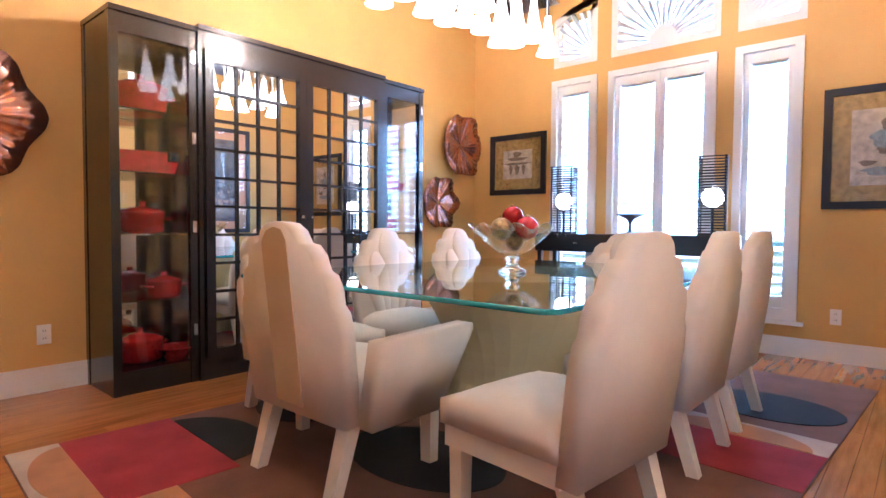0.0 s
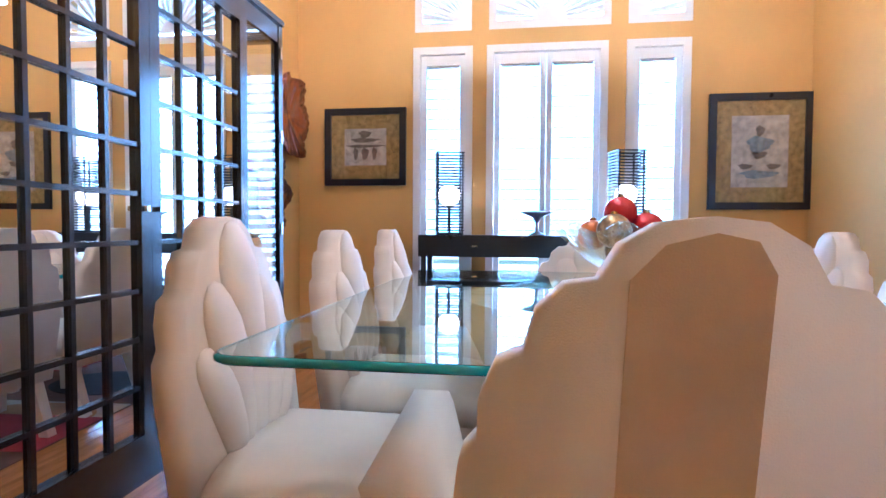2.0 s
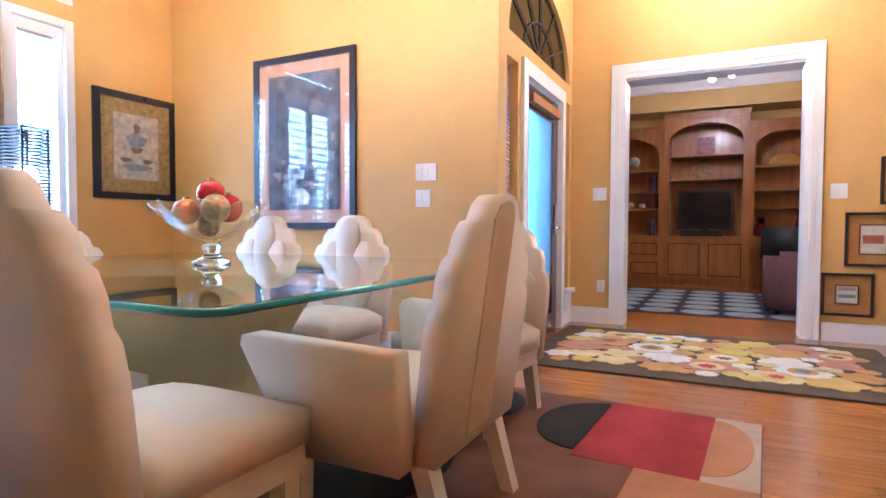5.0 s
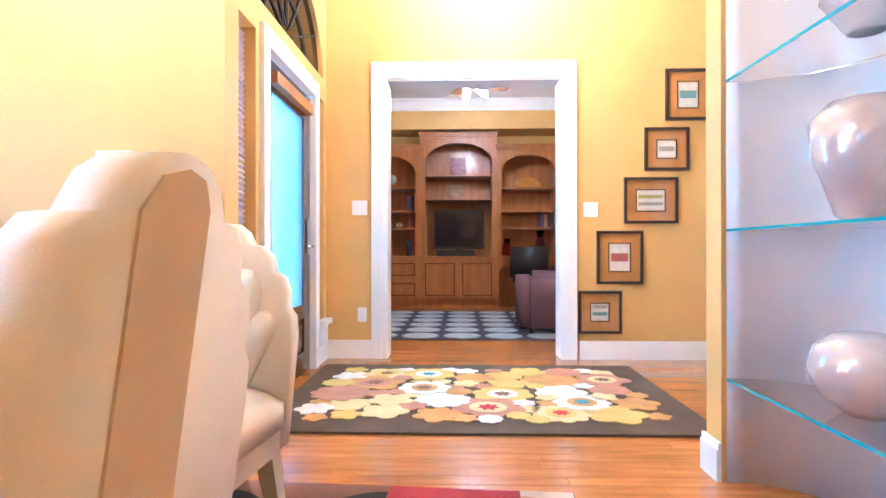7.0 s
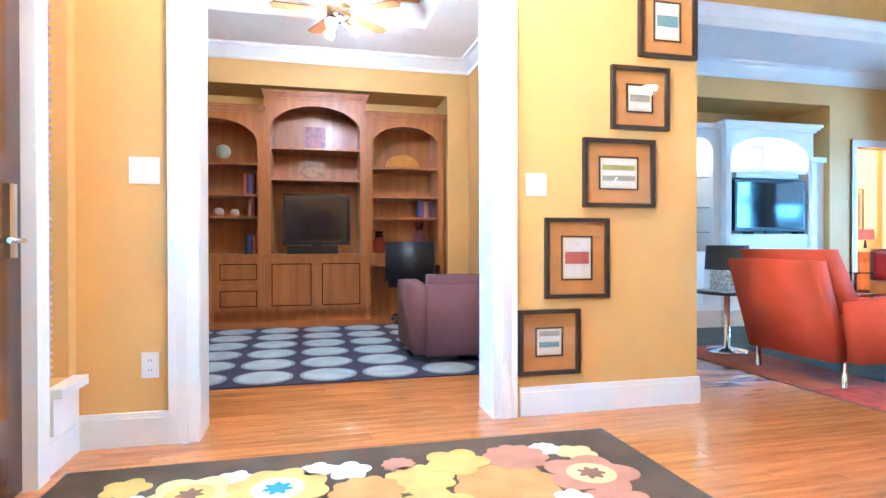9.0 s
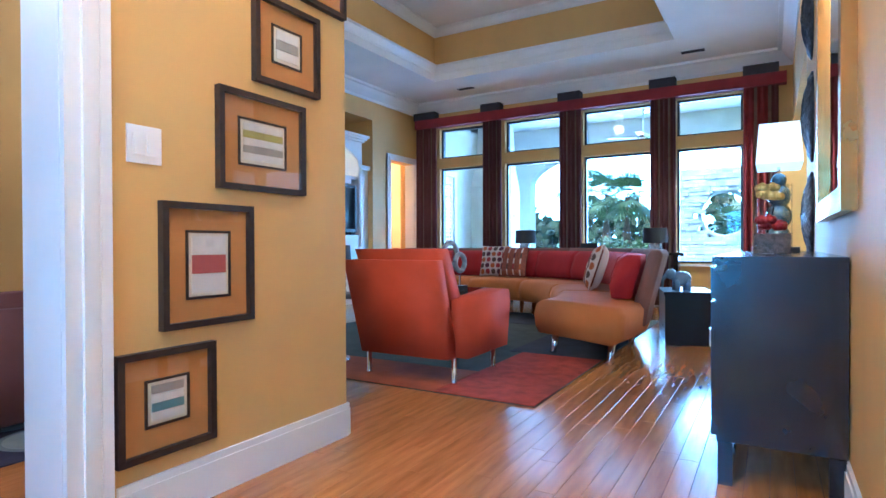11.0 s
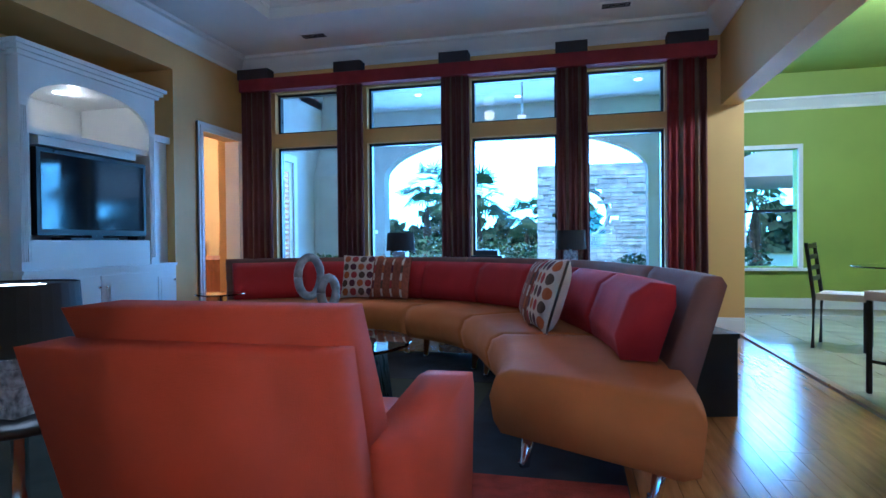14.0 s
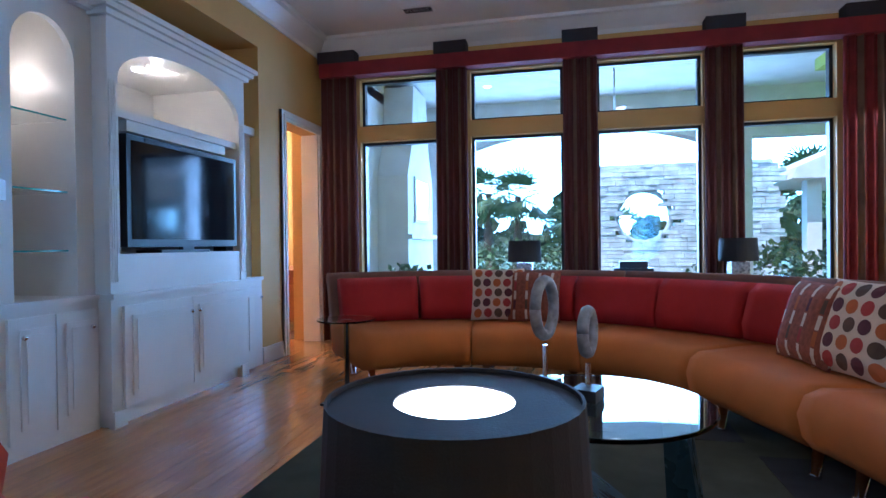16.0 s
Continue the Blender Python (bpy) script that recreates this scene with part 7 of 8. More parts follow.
for y0, y1, lab in ((-6.59, -6.202, "narrow white side cabinet"), (-4.758, -4.155, "white side cabinet with arched glass shelves")):
    sd = thing("side_cabinet", lab, "cabinet", 0, 0, 0)
    x = EX + 0.09
    boxpart("base", (x, 6.38, y0, y1, 0.0, 0.78), TRIM, sd)
    white_door(sd, y0 + 0.03, (y0 + y1) / 2 if y1 - y0 > 0.6 else y1 - 0.03, 0.09, 0.73, x, y0 + 0.08)
    if y1 - y0 > 0.6:
        white_door(sd, (y0 + y1) / 2, y1 - 0.03, 0.09, 0.73, x, y1 - 0.1)
    boxpart("ledge", (x - 0.02, 6.38, y0, y1, 0.7805, 0.81), TRIM, sd)
    if y1 - y0 > 0.6:
        boxpart("pilaster", (x + 0.02, 6.38, y0, y0 + 0.12, 0.8105, 2.5), TRIM, sd)
        boxpart("pilaster", (x + 0.02, 6.38, y1 - 0.1, y1, 0.8105, 2.5), TRIM, sd)
        boxpart("back_panel", (6.36, 6.38, y0 + 0.121, y1 - 0.101, 0.8105, 2.5), TRIM, sd)
        arch_front(sd, y0 + 0.1205, y1 - 0.1005, 2.15, 0.22, 2.4995, x + 0.02)
        boxpart("cornice", (x - 0.03, 6.38, y0 + 0.0, y1, 2.5, 2.56), TRIM, sd, bevel=0.01)
        for z in (1.07, 1.41, 1.83):
            s = boxpart("glass_shelf", (x + 0.08, 6.35, y0 + 0.122, y1 - 0.102, z, z + 0.01), CLEAR, sd, bevel=0)
            s.visible_shadow = False
            boxpart("shelf_edge", (x + 0.077, x + 0.0798, y0 + 0.122, y1 - 0.102, z, z + 0.01), TABLEGLASS_EDGE, sd, bevel=0)
    else:
        boxpart("pilaster", (x + 0.1, 6.38, y0, y1, 0.8105, 2.1), TRIM, sd)
        boxpart("cornice", (x + 0.05, 6.38, y0, y1, 2.1005, 2.17), TRIM, sd, bevel=0.01)
tvl = television(EX + 0.012, mid + 0.02, 1.051, 0, 1.16, 0.745, "large black television in the white media cabinet")
sp = thing("loudspeaker", "small black loudspeaker beside the television", "speaker", EX + 0.12, EY0 + 0.14, 1.051)
boxpart("case", (-0.06, 0.06, -0.05, 0.05, 0, 0.2), BLACK, sp, bevel=0.008)
boxpart("grille", (-0.064, -0.0605, -0.042, 0.042, 0.01, 0.19), DARKSHADE, sp, bevel=0)

# corner fireplace breast
MARBLE = material("pale_marble", (0.70, 0.68, 0.66), 0.3, var=0.12, scale=4)
bm = bmesh.new()
prism(bm, [(3.6, -1.4), (5.15, -3.75), (5.64, -3.75), (5.64, -1.4)], 0, CZ)
structure("wall_fireplace", bm, TRIM, "white slanted chimney breast", "wall")
fp = thing("fireplace", "white mantel fireplace with a carved arch", "fireplace", 4.56, -2.86, 0, 123.4 + 90)
for s in (-1, 1):
    boxpart("jamb", (-0.002 + 0.002, 0.1, s * 0.42 - 0.1, s * 0.42 + 0.1, 0, 1.13), TRIM, fp, bevel=0.01)
    boxpart("arch_post", (0.0, 0.08, s * 0.42 - 0.08, s * 0.42 + 0.08, 1.32, 2.25), TRIM, fp, bevel=0.01)
boxpart("frieze", (0.0, 0.11, -0.52, 0.52, 1.131, 1.25), TRIM, fp, bevel=0.01)
boxpart("mantel_shelf", (0.0, 0.2, -0.58, 0.58, 1.2505, 1.3195), TRIM, fp, bevel=0.012)
boxpart("firebox", (0.0, 0.03, -0.31, 0.31, 0.02, 1.0), BLACK, fp)
bm = bmesh.new()
tube(bm, [(0.04, 0.42 * math.cos(math.pi * i / 20), 2.25 + 0.4 * math.sin(math.pi * i / 20)) for i in range(21)], 0.06, 8)
part("arch_moulding", bm, TRIM, fp, smooth=True)
mc = thing("round_wall_clock", "round ironwork wall clock above the mantel", "clock", 4.56, -2.86, 1.75, 123.4 + 90)
bm = bmesh.new()
tube(bm, [(0.05, 0.3 * math.cos(2 * math.pi * i / 32), 0.3 * math.sin(2 * math.pi * i / 32)) for i in range(33)], 0.035, 8)
part("rim", bm, IRON, mc, smooth=True)
bm = bmesh.new()
prism(bm, ellipse(0, 0, 0.27, 0.27), 0.001, 0.03, "x")
part("dial", bm, MATBOARD, mc)
for k in range(12):
    a = 2 * math.pi * k / 12
    bm = bmesh.new()
    prism(bm, [(q.x, q.y) for q in [Matrix.Rotation(a, 2) @ Vector(p) for p in ((0.17, -0.012), (0.24, -0.016), (0.24, 0.016), (0.17, 0.012))]], 0.0301, 0.036, "x")
    part("numeral", bm, IRON, mc)


def can_light(x, y, z):
    th = thing("recessed_light", "small lit recessed ceiling light", "ceiling light", x, y, z, 0, "recessed lights")
    bm = bmesh.new()
    lathe(bm, [(0.05, -0.002), (0.085, -0.008), (0.09, 0.0)], 24)
    part("trim_ring", bm, TRIM, th)
    bm = bmesh.new()
    lathe(bm, [(0.05, -0.012), (0.05, -0.009)], 20)
    part("lens", bm, CANLIGHT, th)


for x, y, z in ((2.0, -3.6, 4.2), (3.8, -3.6, 4.2), (-1.35, -6.2, 3.35), (-2.6, -6.6, 3.35)):
    can_light(x, y, z)
for x, y in ((4.3, -7.3), (0.95, -7.3)):
    v = thing("ceiling_vent", "white louvred ceiling air vent", "vent", x, y, CZ)
    boxpart("frame", (-0.16, 0.16, -0.07, 0.07, -0.008, -0.0005), TRIM, v)
    for k in range(6):
        boxpart("slat", (-0.14, 0.14, -0.052 + k * 0.019, -0.045 + k * 0.019, -0.012, -0.0085), CHARCOAL, v, bevel=0)
ceiling_fan(2.9, -4.4, 4.2, 0.5, EBONY, 1, "living room ceiling fan with dark blades", 0.6)

# ---- kitchen ----
def bar_chair(x, y, rz, seat):
    th = thing("kitchen_chair", "black ladder-back chair with a pale seat", "chair", x, y, 0.0, rz, "kitchen chairs")
    for sx in (-0.19, 0.19):
        bm = bmesh.new()
        tube(bm, [(sx, 0.19, 0), (sx, 0.19, seat - 0.02)], 0.018, 6)
        part("leg", bm, BLACK, th)
        bm = bmesh.new()
        tube(bm, [(sx, -0.2, 0), (sx, -0.19, seat), (sx, -0.25, seat + 0.5)], 0.018, 6)
        part("back_post", bm, BLACK, th)
    for k in range(4):
        boxpart("back_slat", (-0.172, 0.172, -0.25 + 0.012 * (3 - k), -0.235 + 0.012 * (3 - k), seat + 0.15 + 0.1 * k, seat + 0.19 + 0.1 * k), BLACK, th)
    boxpart("seat", (-0.21, 0.21, -0.17, 0.21, seat - 0.0195, seat + 0.04), CREAM, th, bevel=0.012)
    boxpart("rail", (-0.172, 0.172, 0.18, 0.2, 0.2, 0.22), BLACK, th)


bar_chair(-1.0, -7.1, 60, 0.46)
bar_chair(-2.6, -7.5, -90, 0.46)
bar_chair(-0.72, -5.35, -60, 0.62)
kt = thing("kitchen_table", "round glass breakfast table on a black base", "table", -1.8, -7.3, 0)
bm = bmesh.new()
lathe(bm, [(0.28, 0), (0.26, 0.03), (0.06, 0.06), (0.05, 0.66), (0.2, 0.72)], 24)
part("pedestal", bm, BLACK, kt, smooth=True)
bm = bmesh.new()
lathe(bm, [(0.6, 0.7205), (0.605, 0.728), (0.6, 0.735)], 40)
part("tabletop", bm, TABLEGLASS, kt).visible_shadow = False

# ---- bedroom glimpsed through the doorway ----
bd = thing("sleigh_bed", "honey wood sleigh bed with pale bedding", "bed", 6.95, -9.55, 0)
boxpart("mattress", (-0.9, 0.9, -0.9, 1.0, 0.3, 0.62), material("peach_bedding", (0.62, 0.40, 0.24), 0.9, bump=0.3), bd, bevel=0.06)
bm = bmesh.new()
prism(bm, [(1.0, 0.12), (1.06, 0.12), (1.08, 0.6), (1.16, 0.78), (1.12, 0.84), (1.03, 0.74), (1.0, 0.5)], -0.95, 0.95, "x")
part("footboard", bm, MAPLE, bd, bevel=0.01)
for s in (-0.85, 0.85):
    for y in (-0.85, 1.0):
        boxpart("leg", (s - 0.04, s + 0.04, y - 0.04, y + 0.04, 0, 0.3), MAPLE, bd)
ns = thing("nightstand", "dark nightstand with a small clock", "nightstand", 8.25, -10.4, 0)
boxpart("body", (-0.25, 0.25, -0.3, 0.3, 0.0, 0.7), EBONY, ns)
boxpart("drawer", (-0.268, -0.2505, -0.27, 0.27, 0.42, 0.66), EBONY, ns)
rl = thing("red_lamp", "bedside lamp with a red drum shade", "lamp", 8.25, -10.4, 0.7)
bm = bmesh.new()
lathe(bm, [(0.08, 0), (0.07, 0.02), (0.02, 0.04), (0.035, 0.16), (0.015, 0.3)], 16)
part("base", bm, BLACK, rl, smooth=True)
bm = bmesh.new()
lathe(bm, [(0.17, 0.3), (0.15, 0.52)], 24)
part("shade", bm, material("red_lamp_shade", (0.55, 0.03, 0.03), 0.7), rl)
bp = picture(8.9, -10.8, 1.2, 90, 0.6, 0.9, 0.03, DARKFRAME, [(TANBOARD, 0.03, 0.008), (WOVEN, 0.08, 0.012)], "dark framed patterned textile in the bedroom")

# ---- patio and garden ----
STUCCO = material("pale_grey_stucco", (0.62, 0.61, 0.58), 0.85, var=0.06, scale=3, bump=0.3, fine=160)
PAVER = material("patio_paver", (0.40, 0.36, 0.30), 0.7, var=0.15, scale=3, bump=0.2)
bm = bmesh.new()
box(bm, -9.0, 12.0, -17.0, -8.1, -0.06, -0.02)
structure("pavement", bm, PAVER, "pale stone patio paving", "pavement")
bm = bmesh.new()
box(bm, -2.6, 6.6, -13.0, -8.1, 3.75, 3.9)
structure("ceiling_patio", bm, STUCCO, "pale stucco patio ceiling", "ceiling")
wall("wall_patio_east", "y", 5.84, 6.1, -12.8, -8.1, 0, 3.75, STUCCO, "pale stucco patio wall with a glazed door", [(-9.6, -8.75, 0.0, 2.3)])
bm = bmesh.new()
for x0, x1 in ((0.0, 5.3),):
    n = 24
    c, r = (x0 + x1) / 2, (x1 - x0) / 2
    for i in range(n):
        a0, a1 = math.pi * i / n, math.pi * (i + 1) / n
        p0, p1 = (c - r * math.cos(a0), 2.35 + 0.85 * math.sin(a0)), (c - r * math.cos(a1), 2.35 + 0.85 * math.sin(a1))
        prism(bm, [p0, (p0[0], 3.75), (p1[0], 3.75), p1], -12.95, -12.6, "y")
box(bm, 5.3, 5.84, -12.95, -12.6, -0.02, 3.75)
box(bm, -2.6, 0.0, -12.95, -12.6, 2.9, 3.75)
structure("wall_patio_arch", bm, STUCCO, "pale stucco arch at the edge of the patio", "wall")
pc = thing("patio_column", "square pale stucco patio column", "column", -0.12, -12.77, -0.02)
boxpart("shaft", (-0.12, 0.12, -0.17, 0.17, 0.25, 2.919), STUCCO, pc)
boxpart("base", (-0.17, 0.17, -0.22, 0.22, 0, 0.2495), STUCCO, pc)
gd = thing("door_3", "white glazed patio door with blinds", "door", 5.86, -9.18, 0.0, 0, "", "structure")
for d in ((-0.42, -0.32, 0, 2.3), (0.32, 0.42, 0, 2.3), (-0.32, 0.32, 0, 0.3), (-0.32, 0.32, 2.15, 2.3)):
    boxpart("door_frame", (-0.03, 0.03, *d), TRIM, gd)
for k in range(22):
    boxpart("slat", (-0.012, 0.012, -0.32, 0.32, 0.33 + k * 0.083, 0.37 + k * 0.083), TRIM, gd, bevel=0)
bm = bmesh.new()
for d in ((-0.54, -0.425, 0, 2.42), (0.425, 0.54, 0, 2.42), (-0.425, 0.425, 2.305, 2.42)):
    box(bm, 5.80, 5.86, -9.18 + d[0], -9.18 + d[1], d[2], d[3])
structure("trim_patio_door", bm, TRIM, "white patio door casing", "trim")
pf = thing("patio_fireplace", "stucco patio chimney breast with an arched hood", "fireplace", 5.835, -11.2, -0.02)
bm = bmesh.new()
prism(bm, [(-0.8, 0), (0.8, 0), (0.8, 2.2), (0.55, 2.7), (0.4, 3.7), (-0.4, 3.7), (-0.55, 2.7), (-0.8, 2.2)], -0.5, 0, "x")
part("breast", bm, STUCCO, pf)
boxpart("ledge", (-0.58, -0.5005, -0.85, 0.85, 1.2, 1.27), STUCCO, pf)
wp = picture(5.334, -11.2, 1.45, 180, 0.9, 0.75, 0.05, STUCCO, [(BLUEINK, 0.05, 0.02)], "pale framed blue panel above the patio fireplace")
ceiling_fan(2.2, -10.6, 3.75, 0.85, EBONY, 1, "patio ceiling fan with a lantern light", 0.65)
for x, y in ((1.2, -9.4), (3.4, -9.4), (0.3, -11.4), (4.2, -11.4), (2.4, -12.0)):
    can_light(x, y, 3.75)
# stone garden wall with a round moon window
SLATE = material("blue_grey_ledgestone", (0.60, 0.68, 0.70), 0.8, var=0.2, scale=4, bump=0.5, fine=60, perob=0.35)
gw = thing("garden_wall", "stacked ledgestone garden wall with a round opening", "wall", 0, -16.2, -0.06)
random.seed(17)
GV, GF = [], []
z = 0.0
while z < 2.9:
    h = random.uniform(0.07, 0.13)
    x = -1.9 + random.uniform(0, 0.3)
    while x < 2.3:
        w = random.uniform(0.22, 0.6)
        x1 = min(x + w, 2.3)
        cxm, czm = (x + x1) / 2, z + h / 2
        if (cxm - 1.15) ** 2 + (czm - 1.75) ** 2 > 0.62 ** 2:
            dd = random.uniform(0.0, 0.04)
            k = len(GV)
            for zz in (z + 0.004, z + h - 0.004):
                for yy in (0.0, 0.3 + dd):
                    for xx in (x + 0.004, x1 - 0.004):
                        GV.append((xx, yy, zz))
            GF.extend([tuple(k + q for q in f) for f in ((0, 2, 3, 1), (4, 5, 7, 6), (0, 1, 5, 4), (2, 6, 7, 3), (0, 4, 6, 2), (1, 3, 7, 5))])
        x = x1
    z += h
me = bpy.data.meshes.new("ledgestone")
me.from_pydata(GV, [], GF)
me.materials.append(SLATE)
tagged(new("ledgestone", me), kind="stuff").parent = gw
bm = bmesh.new()
tube(bm, [(1.15 + 0.62 * math.cos(2 * math.pi * i / 32), 0.15, 1.75 + 0.62 * math.sin(2 * math.pi * i / 32)) for i in range(33)], 0.06, 8)
part("moon_window_rim", bm, SLATE, gw, smooth=True)
LEAF = material("palm_leaf", (0.12, 0.20, 0.08), 0.5, var=0.25, scale=5, perob=0.4)
BARK = material("palm_bark", (0.16, 0.11, 0.07), 0.9, var=0.3, scale=10, bump=0.8, fine=40)


def palm(x, y, h, s, seed):
    random.seed(seed)
    th = thing("palm_tree", "fan palm with a shaggy trunk in the garden", "tree", x, y, -0.06, 0, "garden palms")
    bm = bmesh.new()
    tube(bm, [(0, 0, 0), (0.05 * s, 0.02, h * 0.5), (0.02, 0, h)], (0.17 * s, 0.13 * s, 0.11 * s), 10)
    part("trunk", bm, BARK, th)
    V, F = [], []
    for k in range(34):
        a, el = random.uniform(0, 2 * math.pi), random.uniform(-0.7, 1.3)
        L = s * random.uniform(0.8, 1.2)
        d = Vector((math.cos(a) * math.cos(el), math.sin(a) * math.cos(el), math.sin(el)))
        up = Vector((0, 0, 1))
        sd_ = d.cross(up).normalized()
        o = Vector((0, 0, h)) + d * L * 0.5
        for q in range(11):
            b = (q / 10 - 0.5) * 2.4
            tip = o + (d * math.cos(b) + sd_ * math.sin(b)) * L * 0.62 - up * 0.16 * L * (1 + abs(b) * 0.4)
            wdt = (sd_ * math.cos(b) - d * math.sin(b)) * 0.03 * s
            k0 = len(V)
            V.extend([tuple(o - wdt * 0.4), tuple(o + wdt * 0.4), tuple((o * 0.45 + tip * 0.55) + wdt), tuple(tip), tuple((o * 0.45 + tip * 0.55) - wdt)])
            F.append((k0, k0 + 1, k0 + 2, k0 + 3, k0 + 4))
        k0 = len(V)
        V.extend([(0, 0, h), tuple(o), tuple(o + sd_ * 0.015 * s)])
        F.append((k0, k0 + 1, k0 + 2))
    me = bpy.data.meshes.new("crown")
    me.from_pydata(V, [], F)
    me.materials.append(LEAF)
    new("crown", me).parent = th


for i, (x, y, h, s) in enumerate(((4.4, -19.5, 2.6, 1.1), (5.6, -21.5, 2.9, 1.2), (2.9, -20.5, 1.9, 0.9), (1.2, -22, 1.6, 1.0), (-2.6, -19, 2.0, 1.0), (-4.3, -21, 3.0, 1.2), (7.3, -24, 3.4, 1.3))):
    palm(x, y, h, s, 40 + i)


def shrub(x, y, r, seed, mat=None, flowers=False):
    random.seed(seed)
    th = thing("garden_shrub", "leafy garden shrub beside the patio", "shrub", x, y, -0.06, 0, "garden shrubs")
    V, F = [], []
    for k in range(420):
        a, e, q = random.uniform(0, 6.28), random.uniform(0, 1.5), r * random.uniform(0.35, 1.0) ** 0.5
        c = Vector((q * math.cos(a) * math.cos(e), q * math.sin(a) * math.cos(e), 0.1 + q * 1.1 * math.sin(e)))
        u = Vector((random.uniform(-1, 1), random.uniform(-1, 1), random.uniform(-0.4, 1))).normalized() * r * 0.16
        v = u.cross(Vector((random.uniform(-1, 1), random.uniform(-1, 1), 1))).normalized() * r * 0.06
        k0 = len(V)
        V.extend([tuple(c), tuple(c + u * 0.5 + v), tuple(c + u), tuple(c + u * 0.5 - v)])
        F.append((k0, k0 + 1, k0 + 2, k0 + 3))
    me = bpy.data.meshes.new("leaves")
    me.from_pydata(V, [], F)
    me.materials.append(LEAF)
    new("leaves", me).parent = th
    bm = bmesh.new()
    tube(bm, [(0, 0, 0), (0, 0, r * 0.6)], (0.03, 0.01), 6)
    part("stem", bm, BARK, th)


for i, (x, y, r) in enumerate(((4.9, -8.9, 0.7), (4.3, -9.1, 0.6), (-0.9, -13.6, 0.9), (-1.9, -13.9, 0.8), (3.4, -17, 0.9), (2.7, -17.4, 0.8), (4.4, -17.2, 1.0), (5.4, -17.0, 1.0), (0.1, -14.2, 0.6))):
    shrub(x, y, r, 60 + i)
pv = thing("garden_pavilion", "white garden pavilion roof on square posts", "pavilion", -4.2, -17.5, -0.06)
for sx in (-1.7, 1.7):
    for sy in (-1.3, 1.3):
        boxpart("post", (sx - 0.15, sx + 0.15, sy - 0.15, sy + 0.15, 0, 2.5), STUCCO, pv)
bm = bmesh.new()
prism(bm, [(-2.3, 2.5), (2.3, 2.5), (2.2, 2.75), (0, 3.7), (-2.2, 2.75)], -1.9, 1.9, "y")
part("roof", bm, STUCCO, pv)
# distance and sky behind the windows
HAZE = glow("bright_sky_haze", (0.34, 0.72, 1.0), 15.0)
NORTHSKY = glow("north_sky_haze", (0.40, 0.74, 1.0), 2.6)
for nm, x, y, w in (("backdrop_south", 0, -75, 90), ("backdrop_north", 0, 56, 90)):
    bm = bmesh.new()
    box(bm, x - w, x + w, y - 0.2, y + 0.2, -0.4, 34)
    structure(nm, bm, HAZE if y < 0 else NORTHSKY, "hazy bright sky and distance", "backdrop")
TREES = material("far_woods", (0.05, 0.085, 0.035), 0.9, var=0.4, scale=1.5, fine=12)
random.seed(2)
V, F = [], []
for k in range(5200):
    x = random.uniform(-40, 40)
    h = 3.2 + 1.3 * math.sin(x * 0.7) + 0.9 * math.sin(x * 1.9 + 1)
    c = Vector((x, -48 + random.uniform(-2, 2), random.uniform(-0.2, 1) * h))
    u = Vector((random.uniform(-1, 1), random.uniform(-1, 1), random.uniform(-1, 1))).normalized() * 0.55
    v = u.cross(Vector((0.3, 1, 0.2))).normalized() * 0.4
    k0 = len(V)
    V.extend([tuple(c - u), tuple(c + v), tuple(c + u), tuple(c - v)])
    F.append((k0, k0 + 1, k0 + 2, k0 + 3))
me = bpy.data.meshes.new("far_woods")
me.from_pydata(V, [], F)
me.materials.append(TREES)
tagged(new("far_woods", me), "far green woods beyond the garden", "trees", "", "stuff")

# ---- ground and floors ----
bm = bmesh.new()
box(bm, -60, 60, -120, 60, -0.5, -0.06)
structure("ground", bm, material("lawn_ground", (0.09, 0.13, 0.04), 0.9, var=0.2, scale=0.6, fine=30), "green lawn around the house", "ground")
bm = bmesh.new()
box(bm, -6.2, 9.8, -11.0, 5.1, -0.06, -0.014)
floor_ob = structure("floor", bm, OAKBASE, "oak strip floor through the rooms", "floor")
bm = bmesh.new()
box(bm, -6.0, -0.32, -10.35, -1.0, -0.014, -0.004)
structure("floor_kitchen", bm, material("tile_grout", (0.35, 0.29, 0.22), 0.8), "travertine tile kitchen floor", "floor")
kf = bpy.data.objects["floor_kitchen"]
random.seed(11)
tile = None
T = 0.44
for i in range(13):
    for j in range(19):
        x, y = -0.35 - T * (i + 1), -1.05 - T * (j + 1)
        if tile is None:
            tile = boxpart("tile", (0.002, T - 0.003, 0.002, T - 0.003, -0.008, 0.0), TILE, kf, bevel=0)
            tile.location = (x, y, 0)
        elif y < -3.6 and x > -4.8:
            share(tile, kf, x, y, 0)
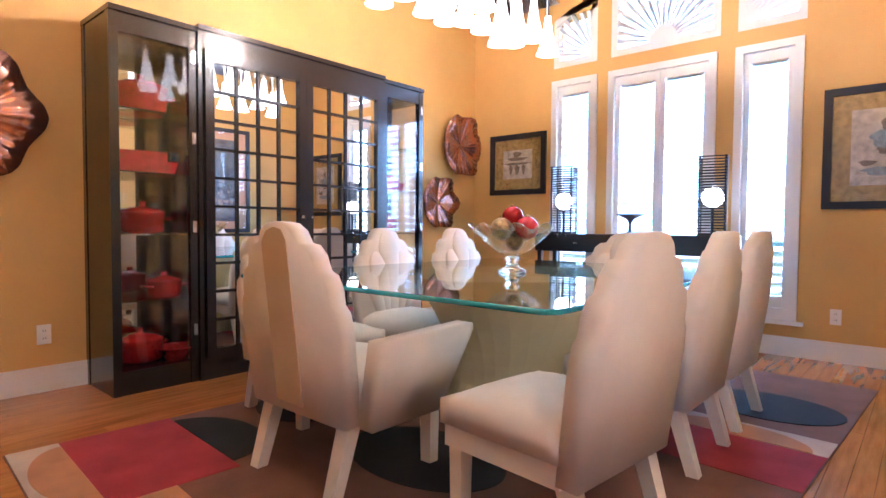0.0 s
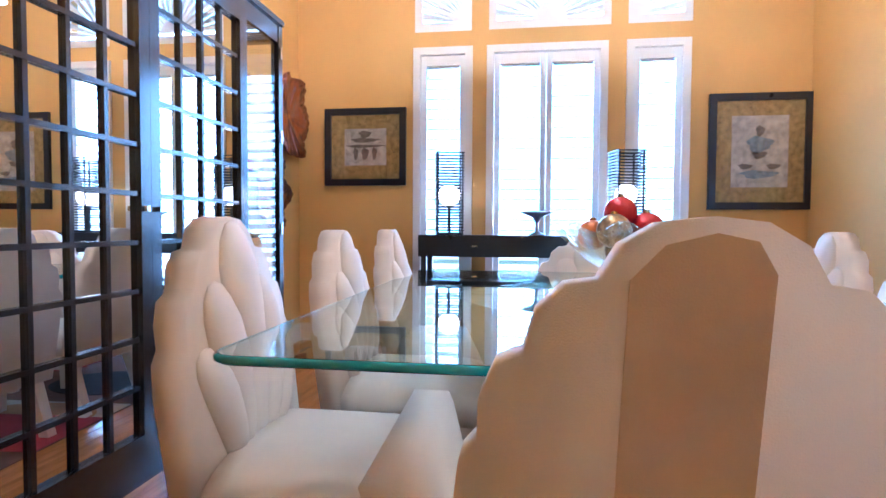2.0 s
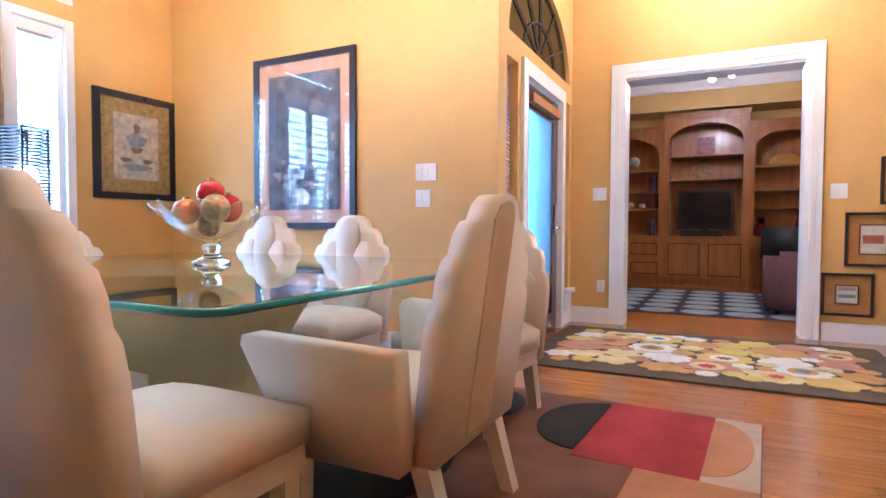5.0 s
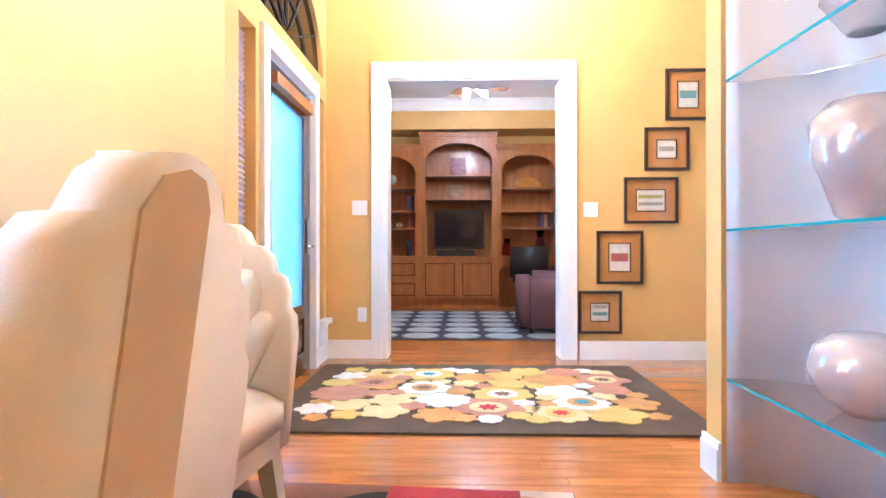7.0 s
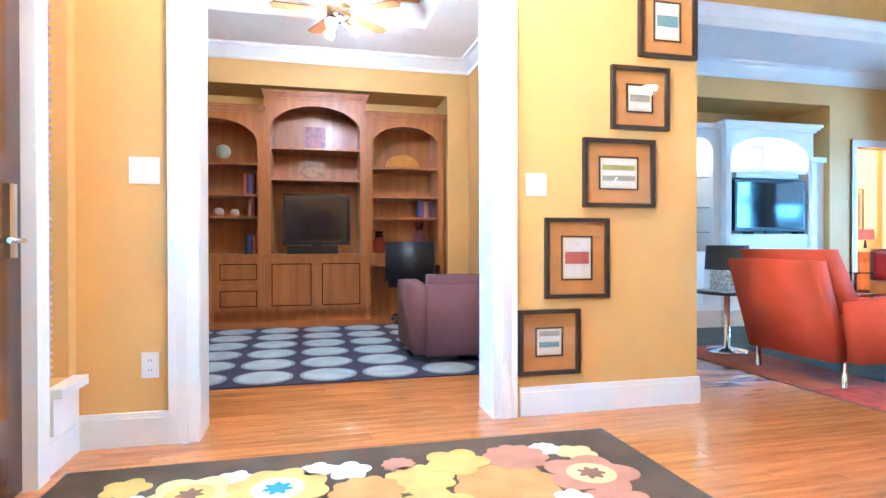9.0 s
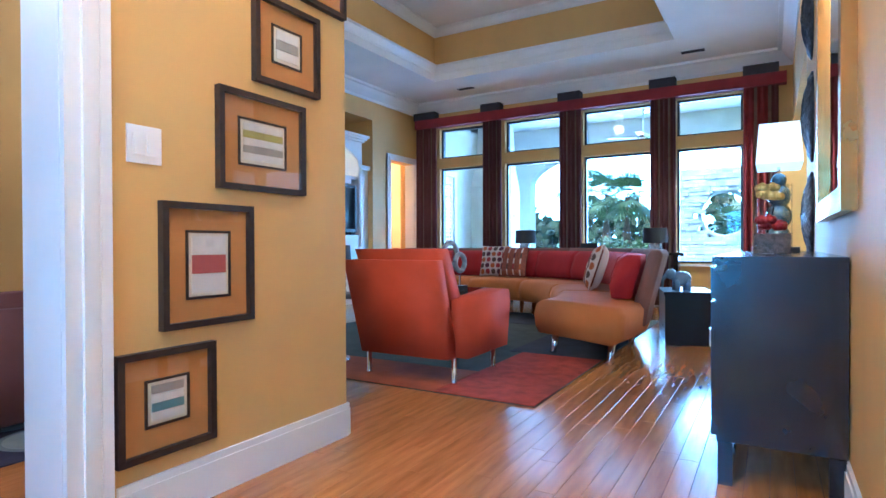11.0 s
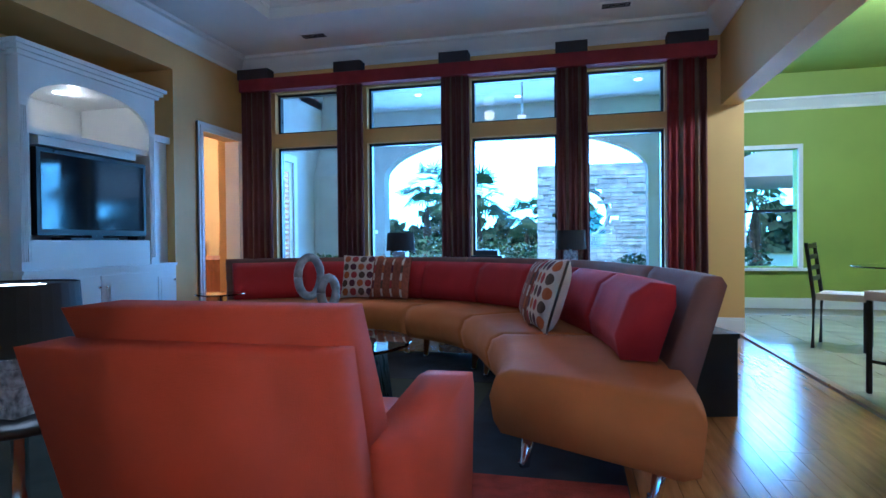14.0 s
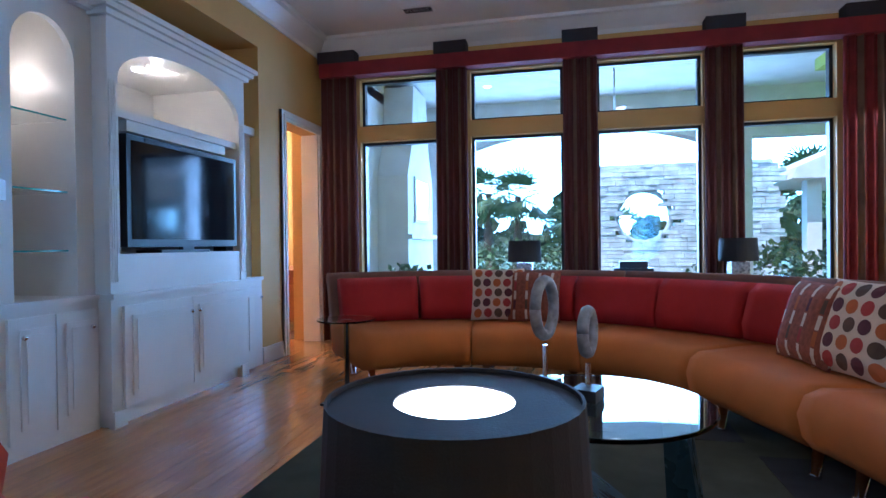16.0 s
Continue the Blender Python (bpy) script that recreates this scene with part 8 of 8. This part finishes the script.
boxpart("threshold", (-0.36, -0.30, -9.0, -4.45, -0.0139, 0.004), material("threshold_oak", (0.42, 0.20, 0.08), 0.3), floor_ob, bevel=0.002)
# planks run along y; those on the walked stretch are single pieces
PW = 0.083
lengths = (0.55, 0.85, 1.15, 1.5)
meshes = {}
for L in lengths:
    bm = bmesh.new()
    box(bm, 0.0006, PW - 0.0006, 0.0006, L - 0.0006, -0.0135, 0.0)
    bmesh.ops.bevel(bm, geom=[e for e in bm.edges if all(v.co.z > -0.001 for v in e.verts)], offset=0.001, segments=1, affect="EDGES")
    me = bpy.data.meshes.new("plank")
    bm.to_mesh(me)
    bm.free()
    me.materials.append(OAK)
    meshes[L] = me
verts, faces = [], []
single = 0


def plank_row(x, y0, y1):
    global single
    y = y0 - random.uniform(0, 0.8)
    while y < y1:
        L = random.choice(lengths)
        a, b = max(y, y0), min(y + L, y1)
        near = 0.15 < x < 1.9 and -4.6 < y < 1.2
        if near and single < 300 and a == y and b == y + L:
            o = new("plank", meshes[L])
            o.parent = floor_ob
            o.location = (x, y, 0)
            single += 1
        elif b - a > 0.02:
            k = len(verts)
            x0, x1 = x + 0.0008, x + PW - 0.0008
            verts.extend([(x0, a, -0.013), (x1, a, -0.013), (x1, b - 0.0012, -0.013), (x0, b - 0.0012, -0.013), (x0, a, 0), (x1, a, 0), (x1, b - 0.0012, 0), (x0, b - 0.0012, 0)])
            faces.extend([(k + 4, k + 5, k + 6, k + 7), (k, k + 1, k + 5, k + 4), (k + 1, k + 2, k + 6, k + 5), (k + 2, k + 3, k + 7, k + 6), (k + 3, k, k + 4, k + 7)])
        y += L


x = -4.25
while x < 9.6:
    if x < -0.3:
        plank_row(x, -1.0, 4.95)
    elif x < 6.35:
        plank_row(x, -7.9, 4.3)
    else:
        plank_row(x, -10.8, -4.2)
    x += PW
me = bpy.data.meshes.new("plank_field")
me.from_pydata(verts, [], faces)
me.materials.append(OAK)
tagged(new("plank_field", me), kind="stuff").parent = floor_ob
